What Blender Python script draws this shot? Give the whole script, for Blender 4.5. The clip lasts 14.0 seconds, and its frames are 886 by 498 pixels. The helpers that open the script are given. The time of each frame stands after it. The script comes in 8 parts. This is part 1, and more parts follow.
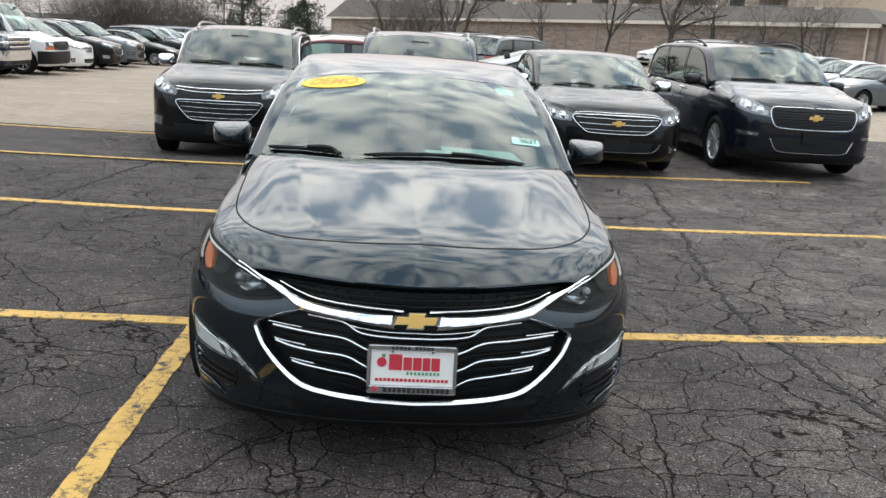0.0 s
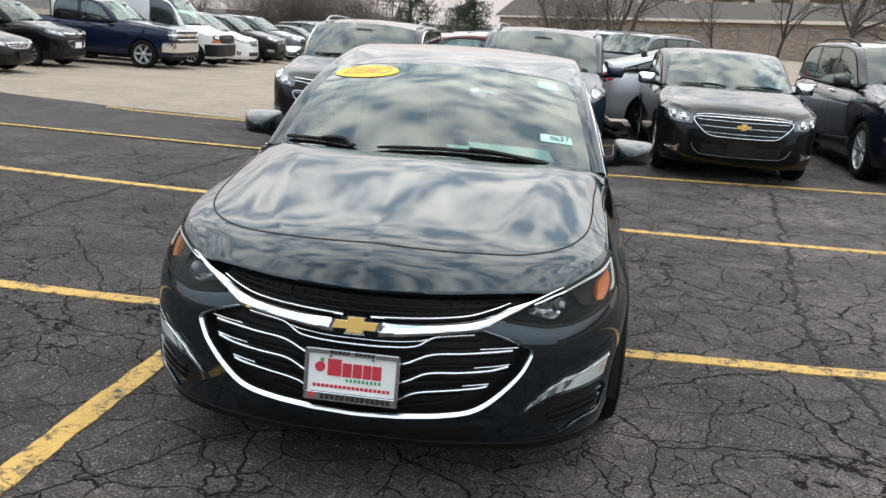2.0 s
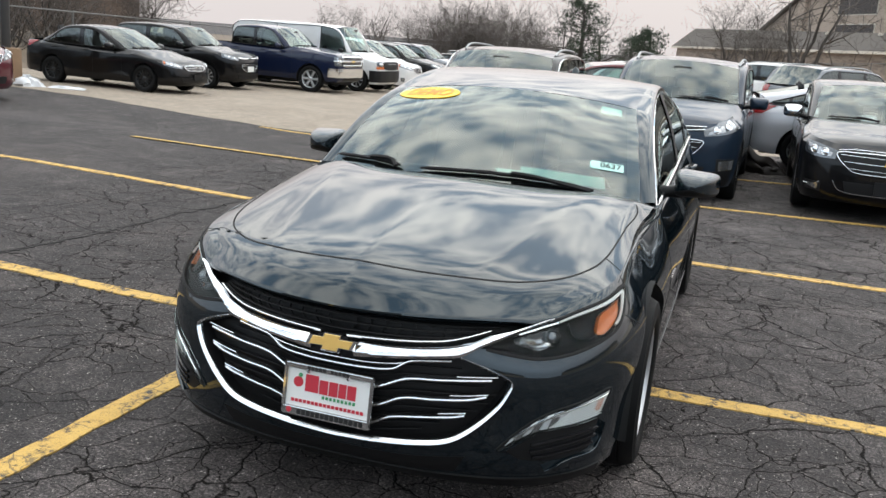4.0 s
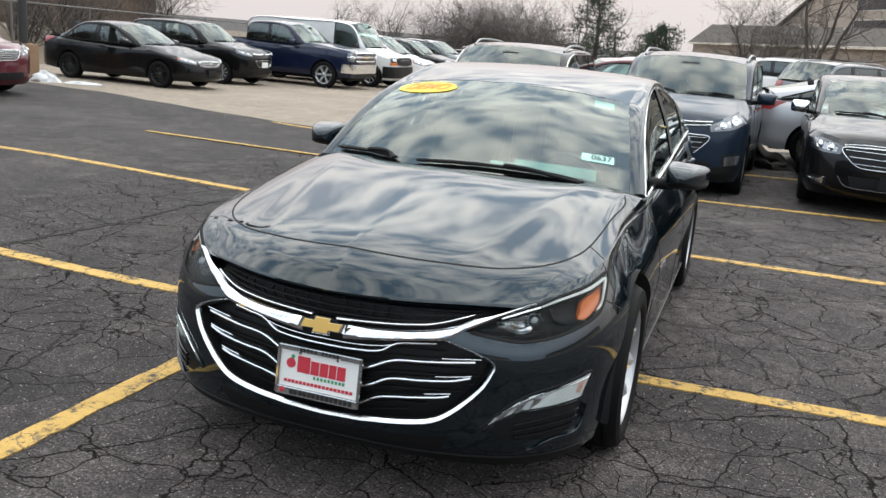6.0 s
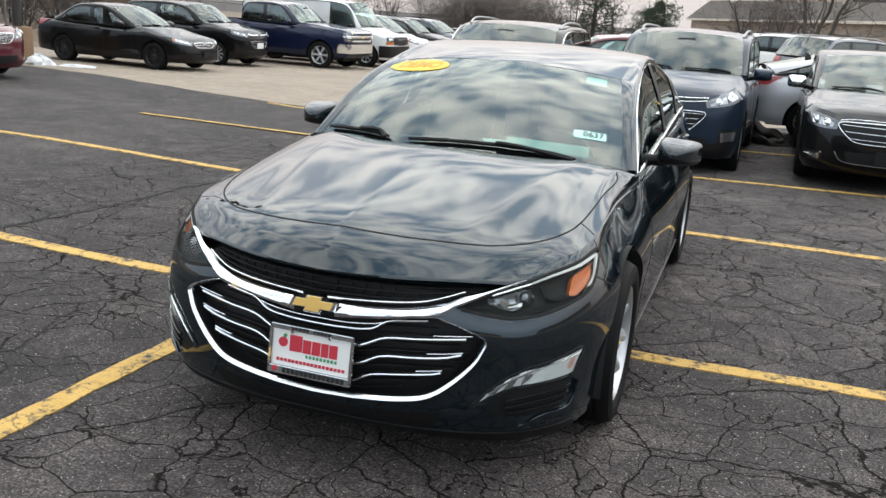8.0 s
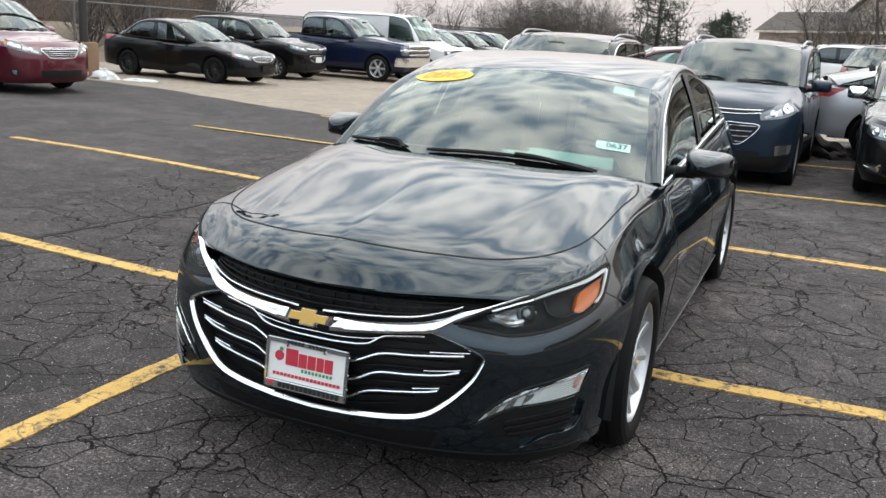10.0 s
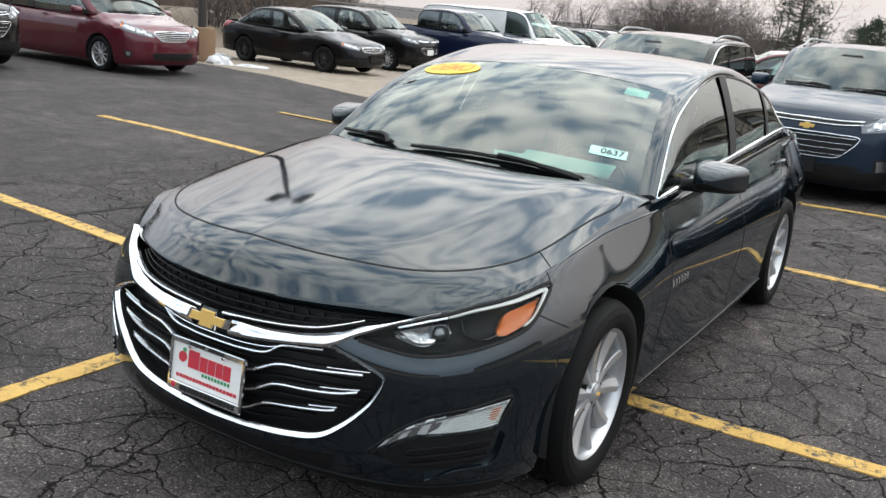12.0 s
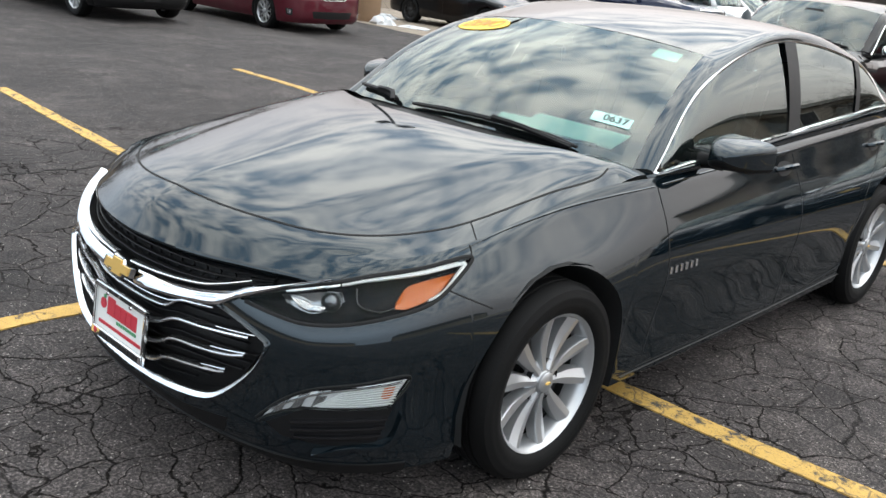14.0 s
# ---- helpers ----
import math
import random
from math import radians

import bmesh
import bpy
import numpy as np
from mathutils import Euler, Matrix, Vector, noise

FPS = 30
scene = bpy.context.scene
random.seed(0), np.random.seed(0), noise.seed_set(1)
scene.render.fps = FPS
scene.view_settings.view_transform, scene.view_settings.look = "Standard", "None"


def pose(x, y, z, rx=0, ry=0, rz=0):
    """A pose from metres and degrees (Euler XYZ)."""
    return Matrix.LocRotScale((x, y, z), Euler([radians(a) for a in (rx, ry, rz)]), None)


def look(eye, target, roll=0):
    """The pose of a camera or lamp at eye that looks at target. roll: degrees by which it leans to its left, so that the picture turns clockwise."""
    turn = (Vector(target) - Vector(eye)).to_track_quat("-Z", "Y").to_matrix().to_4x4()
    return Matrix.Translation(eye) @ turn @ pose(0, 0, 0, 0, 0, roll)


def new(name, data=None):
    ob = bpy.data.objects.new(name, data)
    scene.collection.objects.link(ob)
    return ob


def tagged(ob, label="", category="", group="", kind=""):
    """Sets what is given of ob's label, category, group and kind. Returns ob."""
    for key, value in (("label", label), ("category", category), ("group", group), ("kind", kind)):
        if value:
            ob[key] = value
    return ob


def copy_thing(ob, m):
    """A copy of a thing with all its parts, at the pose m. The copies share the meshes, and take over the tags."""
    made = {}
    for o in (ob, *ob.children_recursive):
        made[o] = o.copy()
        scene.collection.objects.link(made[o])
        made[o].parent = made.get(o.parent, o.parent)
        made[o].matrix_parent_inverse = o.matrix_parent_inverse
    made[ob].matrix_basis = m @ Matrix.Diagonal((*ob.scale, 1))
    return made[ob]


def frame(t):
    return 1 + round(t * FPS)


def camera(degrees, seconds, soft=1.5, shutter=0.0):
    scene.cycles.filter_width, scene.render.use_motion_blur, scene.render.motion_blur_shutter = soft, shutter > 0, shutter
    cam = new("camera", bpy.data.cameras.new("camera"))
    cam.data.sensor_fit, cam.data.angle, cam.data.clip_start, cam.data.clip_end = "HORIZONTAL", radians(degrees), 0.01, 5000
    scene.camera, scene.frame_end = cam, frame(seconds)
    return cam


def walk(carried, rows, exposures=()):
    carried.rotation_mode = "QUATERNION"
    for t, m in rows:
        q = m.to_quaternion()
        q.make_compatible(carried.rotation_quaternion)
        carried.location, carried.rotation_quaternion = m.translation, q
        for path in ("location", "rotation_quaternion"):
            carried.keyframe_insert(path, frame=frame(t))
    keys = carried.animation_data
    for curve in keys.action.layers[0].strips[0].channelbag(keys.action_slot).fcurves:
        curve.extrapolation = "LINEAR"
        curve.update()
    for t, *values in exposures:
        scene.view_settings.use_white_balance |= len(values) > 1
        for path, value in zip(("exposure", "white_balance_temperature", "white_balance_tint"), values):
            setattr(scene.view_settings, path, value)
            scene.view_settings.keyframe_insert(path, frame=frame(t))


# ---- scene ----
cam = camera(52.5, 14.0)
PATH = [
    (0, (-0.124, -3.927, 1.584), (0.008, -1.986, 1.123), 3.5),
    (0.5, (-0.02, -3.816, 1.561), (0.065, -1.879, 1.073), 3.9),
    (1, (0.142, -3.703, 1.572), (0.174, -1.765, 1.076), 4.0),
    (1.5, (0.349, -3.69, 1.572), (0.291, -1.751, 1.085), 4.0),
    (2, (0.576, -3.648, 1.576), (0.35, -1.721, 1.09), 4.1),
    (2.5, (0.74, -3.53, 1.562), (0.385, -1.617, 1.101), 4.1),
    (3, (0.9, -3.429, 1.569), (0.424, -1.538, 1.123), 4.2),
    (5.5, (1.256, -3.506, 1.584), (0.631, -1.664, 1.12), 4.7),
    (6, (1.261, -3.526, 1.585), (0.637, -1.683, 1.122), 4.6),
    (6.5, (1.268, -3.525, 1.585), (0.649, -1.685, 1.102), 4.2),
    (7, (1.266, -3.526, 1.583), (0.654, -1.688, 1.083), 4.1),
    (9.5, (1.4, -3.465, 1.578), (0.722, -1.651, 1.074), 3.6),
    (10, (1.451, -3.359, 1.569), (0.702, -1.569, 1.083), 3.6),
    (10.5, (1.52, -3.198, 1.586), (0.725, -1.429, 1.098), 4.3),
    (11, (1.59, -3.09, 1.584), (0.771, -1.339, 1.071), 4.9),
    (11.5, (1.751, -2.925, 1.584), (0.837, -1.223, 1.068), 5.9),
    (12, (1.883, -2.813, 1.582), (0.897, -1.151, 1.068), 5.3),
    (12.5, (1.96, -2.662, 1.573), (0.943, -1.02, 1.053), 5.3),
    (13, (2.057, -2.481, 1.585), (0.972, -0.89, 1.044), 5.5),
    (13.5, (2.185, -2.336, 1.586), (1.018, -0.821, 1.0), 5.7),
    (14, (2.363, -2.172, 1.59), (1.084, -0.765, 0.97), 6.1),
]
EXPOSURES = [(0, -0.44), (3, -0.41), (6.5, -0.37), (10.5, -0.32), (13, -0.31), (14, -0.18)]
walk(cam, [(t, look(eye, target, roll)) for t, eye, target, roll in PATH], EXPOSURES)

# ---- light ----
SUN_EL, SUN_AZ = 52.0, 8.0
world = bpy.data.worlds.new("overcast_sky")
scene.world = world
world.use_nodes = True


def build_sky():
    nt = world.node_tree
    nt.nodes.clear()
    N = nt.nodes.new
    out, bg = N("ShaderNodeOutputWorld"), N("ShaderNodeBackground")
    sky = N("ShaderNodeTexSky")
    sky.sky_type, sky.sun_disc = "NISHITA", False
    sky.sun_elevation, sky.sun_rotation = radians(SUN_EL), radians(SUN_AZ)
    sky.dust_density, sky.air_density = 4.0, 1.2
    # broken cloud sheet: noise on a flat layer overhead
    tc, sep = N("ShaderNodeTexCoord"), N("ShaderNodeSeparateXYZ")
    nt.links.new(tc.outputs["Generated"], sep.inputs[0])
    zc = N("ShaderNodeMath")
    zc.operation = "MAXIMUM"
    zc.inputs[1].default_value = 0.0
    nt.links.new(sep.outputs[2], zc.inputs[0])
    za = N("ShaderNodeMath")
    za.operation = "ADD"
    za.inputs[1].default_value = 0.12
    nt.links.new(zc.outputs[0], za.inputs[0])
    dx, dy = N("ShaderNodeMath"), N("ShaderNodeMath")
    for d, k in ((dx, 0), (dy, 1)):
        d.operation = "DIVIDE"
        nt.links.new(sep.outputs[k], d.inputs[0])
        nt.links.new(za.outputs[0], d.inputs[1])
    com = N("ShaderNodeCombineXYZ")
    nt.links.new(dx.outputs[0], com.inputs[0])
    nt.links.new(dy.outputs[0], com.inputs[1])
    no = N("ShaderNodeTexNoise")
    no.inputs["Scale"].default_value, no.inputs["Detail"].default_value = 5.6, 11.0
    no.inputs["Roughness"].default_value, no.inputs["Distortion"].default_value = 0.55, 0.12
    nt.links.new(com.outputs[0], no.inputs["Vector"])
    ramp = N("ShaderNodeValToRGB")
    e = ramp.color_ramp.elements
    e[0].position, e[0].color = 0.40, (6.2, 8.8, 11.6, 1)
    e[1].position, e[1].color = 0.60, (30.0, 29.6, 28.2, 1)
    m = e.new(0.48)
    m.color = (17.8, 18.8, 19.6, 1)
    nt.links.new(no.outputs["Fac"], ramp.inputs[0])
    # haze: towards the horizon the clouds melt into one pale sheet
    hz = N("ShaderNodeMapRange")
    hz.inputs["From Min"].default_value, hz.inputs["From Max"].default_value = 0.17, 0.52
    nt.links.new(zc.outputs[0], hz.inputs["Value"])
    hm = N("ShaderNodeMix")
    hm.data_type = "RGBA"
    nt.links.new(hz.outputs[0], hm.inputs[0])
    # the haze is pale and warm below the sun, blue-grey on the far side
    side = N("ShaderNodeVectorMath")
    side.operation = "DOT_PRODUCT"
    nt.links.new(tc.outputs["Generated"], side.inputs[0])
    side.inputs[1].default_value = (math.sin(radians(SUN_AZ)), math.cos(radians(SUN_AZ)), 0)
    sr = N("ShaderNodeMapRange")
    sr.inputs["From Min"].default_value, sr.inputs["From Max"].default_value = -0.5, 0.55
    nt.links.new(side.outputs["Value"], sr.inputs["Value"])
    tone = N("ShaderNodeMix")
    tone.data_type = "RGBA"
    tone.inputs[6].default_value, tone.inputs[7].default_value = (12.4, 14.6, 17.0, 1), (11.2, 10.4, 10.3, 1)
    nt.links.new(sr.outputs[0], tone.inputs[0])
    # and it thins upwards, so that more light comes through
    lift = N("ShaderNodeMapRange")
    lift.inputs["From Min"].default_value, lift.inputs["From Max"].default_value = 0.08, 0.21
    lift.inputs["To Min"].default_value, lift.inputs["To Max"].default_value = 1.0, 1.66
    nt.links.new(zc.outputs[0], lift.inputs["Value"])
    lm = N("ShaderNodeMix")
    lm.data_type, lm.blend_type = "RGBA", "MULTIPLY"
    lm.inputs[0].default_value = 1.0
    nt.links.new(tone.outputs[2], lm.inputs[6])
    nt.links.new(lift.outputs[0], lm.inputs[7])
    nt.links.new(lm.outputs[2], hm.inputs[6])
    nt.links.new(ramp.outputs[0], hm.inputs[7])
    # the veiled sun brightens the cloud round it
    dot = N("ShaderNodeVectorMath")
    dot.operation = "DOT_PRODUCT"
    nt.links.new(tc.outputs["Generated"], dot.inputs[0])
    dot.inputs[1].default_value = (math.sin(radians(SUN_AZ)) * math.cos(radians(SUN_EL)), math.cos(radians(SUN_AZ)) * math.cos(radians(SUN_EL)), math.sin(radians(SUN_EL)))
    gl = N("ShaderNodeMapRange")
    gl.inputs["From Min"].default_value, gl.inputs["From Max"].default_value = -0.4, 1.0
    gl.inputs["To Min"].default_value, gl.inputs["To Max"].default_value = 0.58, 1.80
    nt.links.new(dot.outputs["Value"], gl.inputs["Value"])
    gm = N("ShaderNodeMix")
    gm.data_type, gm.blend_type = "RGBA", "MULTIPLY"
    gm.inputs[0].default_value = 1.0
    nt.links.new(ramp.outputs[0], gm.inputs[6])
    nt.links.new(gl.outputs[0], gm.inputs[7])
    nt.links.new(gm.outputs[2], hm.inputs[7])
    mix = N("ShaderNodeMix")
    mix.data_type = "RGBA"
    mix.inputs[0].default_value = 0.86
    nt.links.new(sky.outputs[0], mix.inputs[6])
    nt.links.new(hm.outputs[2], mix.inputs[7])
    nt.links.new(mix.outputs[2], bg.inputs[0])
    bg.inputs[1].default_value = 0.106
    nt.links.new(bg.outputs[0], out.inputs[0])


build_sky()
sun_data = bpy.data.lights.new("sun", "SUN")
sun_data.energy, sun_data.angle, sun_data.color = 0.55, radians(110), (1.0, 0.96, 0.9)
sun = new("sun", sun_data)
sun.matrix_world = look((0, 0, 0), (-math.sin(radians(SUN_AZ)) * math.cos(radians(SUN_EL)), -math.cos(radians(SUN_AZ)) * math.cos(radians(SUN_EL)), -math.sin(radians(SUN_EL))))

# ---- materials ----


class Nodes:
    """A small wrapper to write node trees briefly."""

    def __init__(self, name):
        self.mat = bpy.data.materials.new(name)
        self.mat.use_nodes = True
        self.nt = self.mat.node_tree
        self.p = self.nt.nodes["Principled BSDF"]
        self.out = self.nt.nodes["Material Output"]

    def n(self, kind, **sets):
        node = self.nt.nodes.new("ShaderNode" + kind)
        for k, v in sets.items():
            if k in ("operation", "data_type", "blend_type", "feature", "interpolation_type", "distance", "noise_dimensions", "wave_type", "musgrave_type"):
                put_option(node, k, v)
            else:
                node.inputs[k.replace("_", " ")].default_value = v
        return node

    def l(self, a, b):
        self.nt.links.new(a, b)

    def pos(self):
        return self.n("NewGeometry").outputs["Position"]

    def obj(self):
        return self.n("TexCoord").outputs["Object"]

    def noise(self, vec, scale, detail=4.0, rough=0.55, dist=0.0):
        t = self.n("TexNoise", Scale=scale, Detail=detail, Roughness=rough, Distortion=dist)
        self.l(vec, t.inputs["Vector"])
        return t.outputs["Fac"]

    def ramp(self, fac, stops):
        r = self.n("ValToRGB")
        e = r.color_ramp.elements
        while len(e) < len(stops):
            e.new(0.5)
        for el, (pos, col) in zip(e, stops):
            el.position = pos
            el.color = (*col, 1) if not isinstance(col, (int, float)) else (col, col, col, 1)
        self.l(fac, r.inputs[0])
        return r.outputs[0]

    def mix(self, fac, a, b, mode="MIX"):
        m = self.n("Mix", data_type="RGBA", blend_type=mode)
        for v, i in ((fac, 0), (a, 6), (b, 7)):
            if isinstance(v, (int, float)):
                m.inputs[i].default_value = v if i == 0 else (v, v, v, 1)
            elif isinstance(v, tuple):
                m.inputs[i].default_value = (*v, 1)
            else:
                self.l(v, m.inputs[i])
        return m.outputs[2]

    def math(self, op, a, b=0.0):
        m = self.n("Math", operation=op)
        for v, i in ((a, 0), (b, 1)):
            if isinstance(v, (int, float)):
                m.inputs[i].default_value = v
            else:
                self.l(v, m.inputs[i])
        return m.outputs[0]

    def bump(self, height, strength=0.3, dist=0.01):
        b = self.n("Bump", Strength=strength, Distance=dist)
        self.l(height, b.inputs["Height"])
        self.l(b.outputs[0], self.p.inputs["Normal"])
        return b

    def set(self, **kw):
        for k, v in kw.items():
            self.p.inputs[k.replace("_", " ")].default_value = v
        return self


def put_option(node, k, v):
    if k == "operation":
        node.operation = v
    elif k == "data_type":
        node.data_type = v
    elif k == "blend_type":
        node.blend_type = v
    elif k == "feature":
        node.feature = v
    elif k == "distance":
        node.distance = v


def plain(name, col, rough=0.5, metal=0.0, var=0.15, scale=12.0, bump=0.0, **kw):
    """One base colour with a little grain and unevenness at two scales."""
    s = Nodes(name)
    v = s.obj()
    f = s.mix(0.5, s.noise(v, scale, 5), s.noise(v, scale * 9, 3))
    c = s.mix(f, tuple(x * (1 - var) for x in col), tuple(min(1, x * (1 + var)) for x in col))
    s.l(c, s.p.inputs["Base Color"])
    rr = s.n("MapRange", To_Min=max(0, rough * 0.85), To_Max=min(1, rough * 1.15))
    s.l(f, rr.inputs["Value"])
    s.l(rr.outputs[0], s.p.inputs["Roughness"])
    s.set(Metallic=metal)
    if bump:
        s.bump(f, bump, 0.004)
    s.set(**kw)
    return s.mat


def paint(name, col, metal=0.35, dust=0.12, coat=1.5, tint=None, gloss=1.0):
    """Car paint: flakes under a clear coat, with a thin film of road dust."""
    s = Nodes(name)
    v = s.obj()
    fl = s.noise(v, 900, 1)
    base = s.mix(fl, tuple(x * 0.82 for x in col), tuple(x * 1.25 for x in col))
    d = s.ramp(s.noise(v, 2.3, 6, 0.6), [(0.35, 0.0), (0.75, 1.0)])
    dn = s.math("MULTIPLY", d, dust)
    s.l(s.mix(dn, base, (0.16, 0.15, 0.14)), s.p.inputs["Base Color"])
    s.set(Metallic=metal, Roughness=0.38, Specular_IOR_Level=0.05, Coat_Weight=gloss, Coat_IOR=coat)
    r = s.n("MapRange", To_Min=0.008, To_Max=0.04)
    s.l(d, r.inputs["Value"])
    s.l(r.outputs[0], s.p.inputs["Coat Roughness"])
    if tint is not None:
        # one pigmented gloss layer in place of the clear one
        s.set(Coat_Weight=0.0, Metallic=0.0, IOR=coat, Specular_IOR_Level=0.5, Specular_Tint=(*tint, 1))
        r2 = s.n("MapRange", To_Min=0.035, To_Max=0.065)
        s.l(d, r2.inputs["Value"])
        s.l(r2.outputs[0], s.p.inputs["Roughness"])
    return s.mat


def glass_mat(name, tint, gloss=1.5, rough=0.0):
    """Pane glass: see-through and tinted, with gloss by its angle."""
    s = Nodes(name)
    s.nt.nodes.remove(s.p)
    tr, gl, mx, fr = s.n("BsdfTransparent"), s.n("BsdfGlossy"), s.n("MixShader"), s.n("Fresnel")
    tr.inputs[0].default_value = (*tint, 1)
    gl.inputs["Roughness"].default_value = rough
    gl.inputs["Color"].default_value = (0.93, 1.0, 0.97, 1)
    fr.inputs[0].default_value = gloss
    s.l(fr.outputs[0], mx.inputs[0])
    s.l(tr.outputs[0], mx.inputs[1])
    s.l(gl.outputs[0], mx.inputs[2])
    s.l(mx.outputs[0], s.out.inputs[0])
    return s.mat


def asphalt(name, dark, light, patch, crack=1.0):
    """Old lot asphalt: stone grain, stains, worn patches and a net of cracks."""
    s = Nodes(name)
    v = s.pos()

    def warped(vec, scale, amount, detail):
        t = s.n("TexNoise", Scale=scale, Detail=detail)
        s.l(v, t.inputs["Vector"])
        k = s.n("VectorMath", operation="SCALE")
        s.l(t.outputs["Color"], k.inputs[0])
        k.inputs["Scale"].default_value = amount
        a = s.n("VectorMath", operation="ADD")
        s.l(vec, a.inputs[0])
        s.l(k.outputs[0], a.inputs[1])
        return a.outputs[0]

    w1 = warped(warped(v, 1.1, 0.40, 3.0), 6.0, 0.10, 5.0)
    w2 = warped(w1, 30.0, 0.022, 4.0)

    coarse, fine = s.noise(v, 84, 4, 0.75), s.noise(v, 330, 2, 0.6)
    ragged = s.math("SUBTRACT", s.mix(0.5, coarse, s.noise(v, 36, 4, 0.7)), 0.5)

    def net(scale, lo, hi, rag=0.0):
        t = s.n("TexVoronoi", feature="DISTANCE_TO_EDGE", Scale=scale)
        s.l(w2, t.inputs["Vector"])
        d = s.math("ADD", t.outputs["Distance"], s.math("MULTIPLY", ragged, rag)) if rag else t.outputs["Distance"]
        return s.ramp(d, [(lo, 1.0), (hi, 0.0)])

    big, mid, small = net(1.25, 0.0045, 0.0085, 0.017), net(2.9, 0.0058, 0.0132, 0.027), net(7.4, 0.008, 0.017, 0.036)
    g0 = s.ramp(s.noise(v, 0.9, 3), [(0.34, 0.45), (0.50, 1.0)])
    g1 = s.ramp(s.noise(w1, 0.7, 4), [(0.33, 0.25), (0.45, 1.0)])
    # the lot was laid in strips: the strip beyond the open joint is older, paler and more crazed
    sx = s.n("SeparateXYZ")
    s.l(w1, sx.inputs[0])
    old = s.n("MapRange", From_Min=2.40, From_Max=2.75)
    s.l(sx.outputs[0], old.inputs["Value"])
    # left of the car the colour is darkened, for the shade round its front
    left_shade = s.n("MapRange", From_Min=-0.55, From_Max=-0.95)
    s.l(sx.outputs[0], left_shade.inputs["Value"])
    g2 = s.ramp(s.math("ADD", s.noise(w1, 0.8, 5), s.math("MULTIPLY", old.outputs[0], 0.06)), [(0.435, 0.0), (0.51, 1.0)])
    cr = s.math("MAXIMUM", s.math("MULTIPLY", big, g0), s.math("MAXIMUM", s.math("MULTIPLY", mid, g1), s.math("MULTIPLY", small, g2)))
    # the far strip was laid later and has few cracks
    sound = s.n("MapRange", From_Min=-3.9, From_Max=-4.7, To_Min=1.0, To_Max=0.30)
    s.l(sx.outputs[0], sound.inputs["Value"])
    cr = s.math("MULTIPLY", s.math("MULTIPLY", cr, crack), sound.outputs[0])
    st = s.ramp(s.noise(v, 0.42, 7, 0.65), [(0.32, 0.0), (0.70, 1.0)])
    col = s.mix(st, dark, light)
    # tone of the older strip, and the shade painted on the left
    strip_and_shade = s.math("ADD", 1.0, s.math("SUBTRACT", s.math("MULTIPLY", old.outputs[0], 0.50 * min(1.0, crack)), s.math("MULTIPLY", left_shade.outputs[0], 0.34 * min(1.0, crack))))
    pt = s.ramp(s.noise(v, 1.5, 8, 0.72), [(0.50, 0.0), (0.68, 1.0)])
    col = s.mix(s.math("MULTIPLY", pt, 0.6), col, patch)
    col = s.mix(1.0, col, strip_and_shade, "MULTIPLY")
    # each crazed piece has worn to a tone of its own
    pc = s.n("TexVoronoi", Scale=2.9)
    s.l(w2, pc.inputs["Vector"])
    tone = s.n("RGBToBW")
    s.l(pc.outputs["Color"], tone.inputs[0])
    col = s.mix(1.0, col, s.ramp(tone.outputs[0], [(0.15, 1.0 - 0.20 * crack), (0.85, 1.0 + 0.20 * crack)]), "MULTIPLY")
    blot = s.ramp(s.noise(v, 5.5, 8, 0.7), [(0.3, 0.55), (0.5, 1.0), (0.72, 1.55)])
    col = s.mix(1.0, col, s.mix(0.35 + 0.65 * min(1.0, crack), 1.0, blot), "MULTIPLY")
    pit = s.ramp(s.noise(v, 24, 5, 0.7), [(0.34, 0.66), (0.5, 1.0), (0.68, 1.40)])
    col = s.mix(1.0, col, s.mix(min(1.0, crack), 1.0, pit), "MULTIPLY")
    k = min(1.0, crack)
    gr = s.ramp(coarse, [(0.36, 1 - 0.88 * k), (0.5, 0.90), (0.63, 1 + 1.5 * k)])
    col = s.mix(1.0, col, gr, "MULTIPLY")
    col = s.mix(1.0, col, s.ramp(fine, [(0.34, 1 - 0.55 * k), (0.5, 0.97), (0.66, 1 + 0.7 * k)]), "MULTIPLY")
    spk = s.n("TexVoronoi", Scale=78.0)
    s.l(w2, spk.inputs["Vector"])
    chip = s.ramp(spk.outputs["Distance"], [(0.20, 1.0), (0.28, 0.0)])
    rnd = s.ramp(spk.outputs["Color"], [(0.66, 0.0), (0.80, 1.0)])
    col = s.mix(s.math("MULTIPLY", s.math("MULTIPLY", chip, rnd), 1.0 * k), col, (0.40, 0.37, 0.335))
    rim = s.math("MAXIMUM", s.math("MULTIPLY", net(2.9, 0.022, 0.055), g1), s.math("MULTIPLY", net(7.4, 0.04, 0.085), g2))
    col = s.mix(s.math("MULTIPLY", rim, 0.14 * k), col, patch)
    col = s.mix(s.math("MULTIPLY", cr, 0.90), col, (0.010, 0.0090, 0.0084))
    s.l(col, s.p.inputs["Base Color"])
    s.set(Roughness=0.85)
    s.l(s.math("SUBTRACT", 0.38, s.math("MULTIPLY", cr, 0.36)), s.p.inputs["Specular IOR Level"])
    h = s.math("SUBTRACT", s.math("ADD", s.math("ADD", s.math("MULTIPLY", coarse, 0.7), s.math("MULTIPLY", fine, 0.35)), s.math("MULTIPLY", chip, 0.25)), s.math("MULTIPLY", cr, 2.0))
    s.bump(h, 1.0, 0.006)
    return s.mat


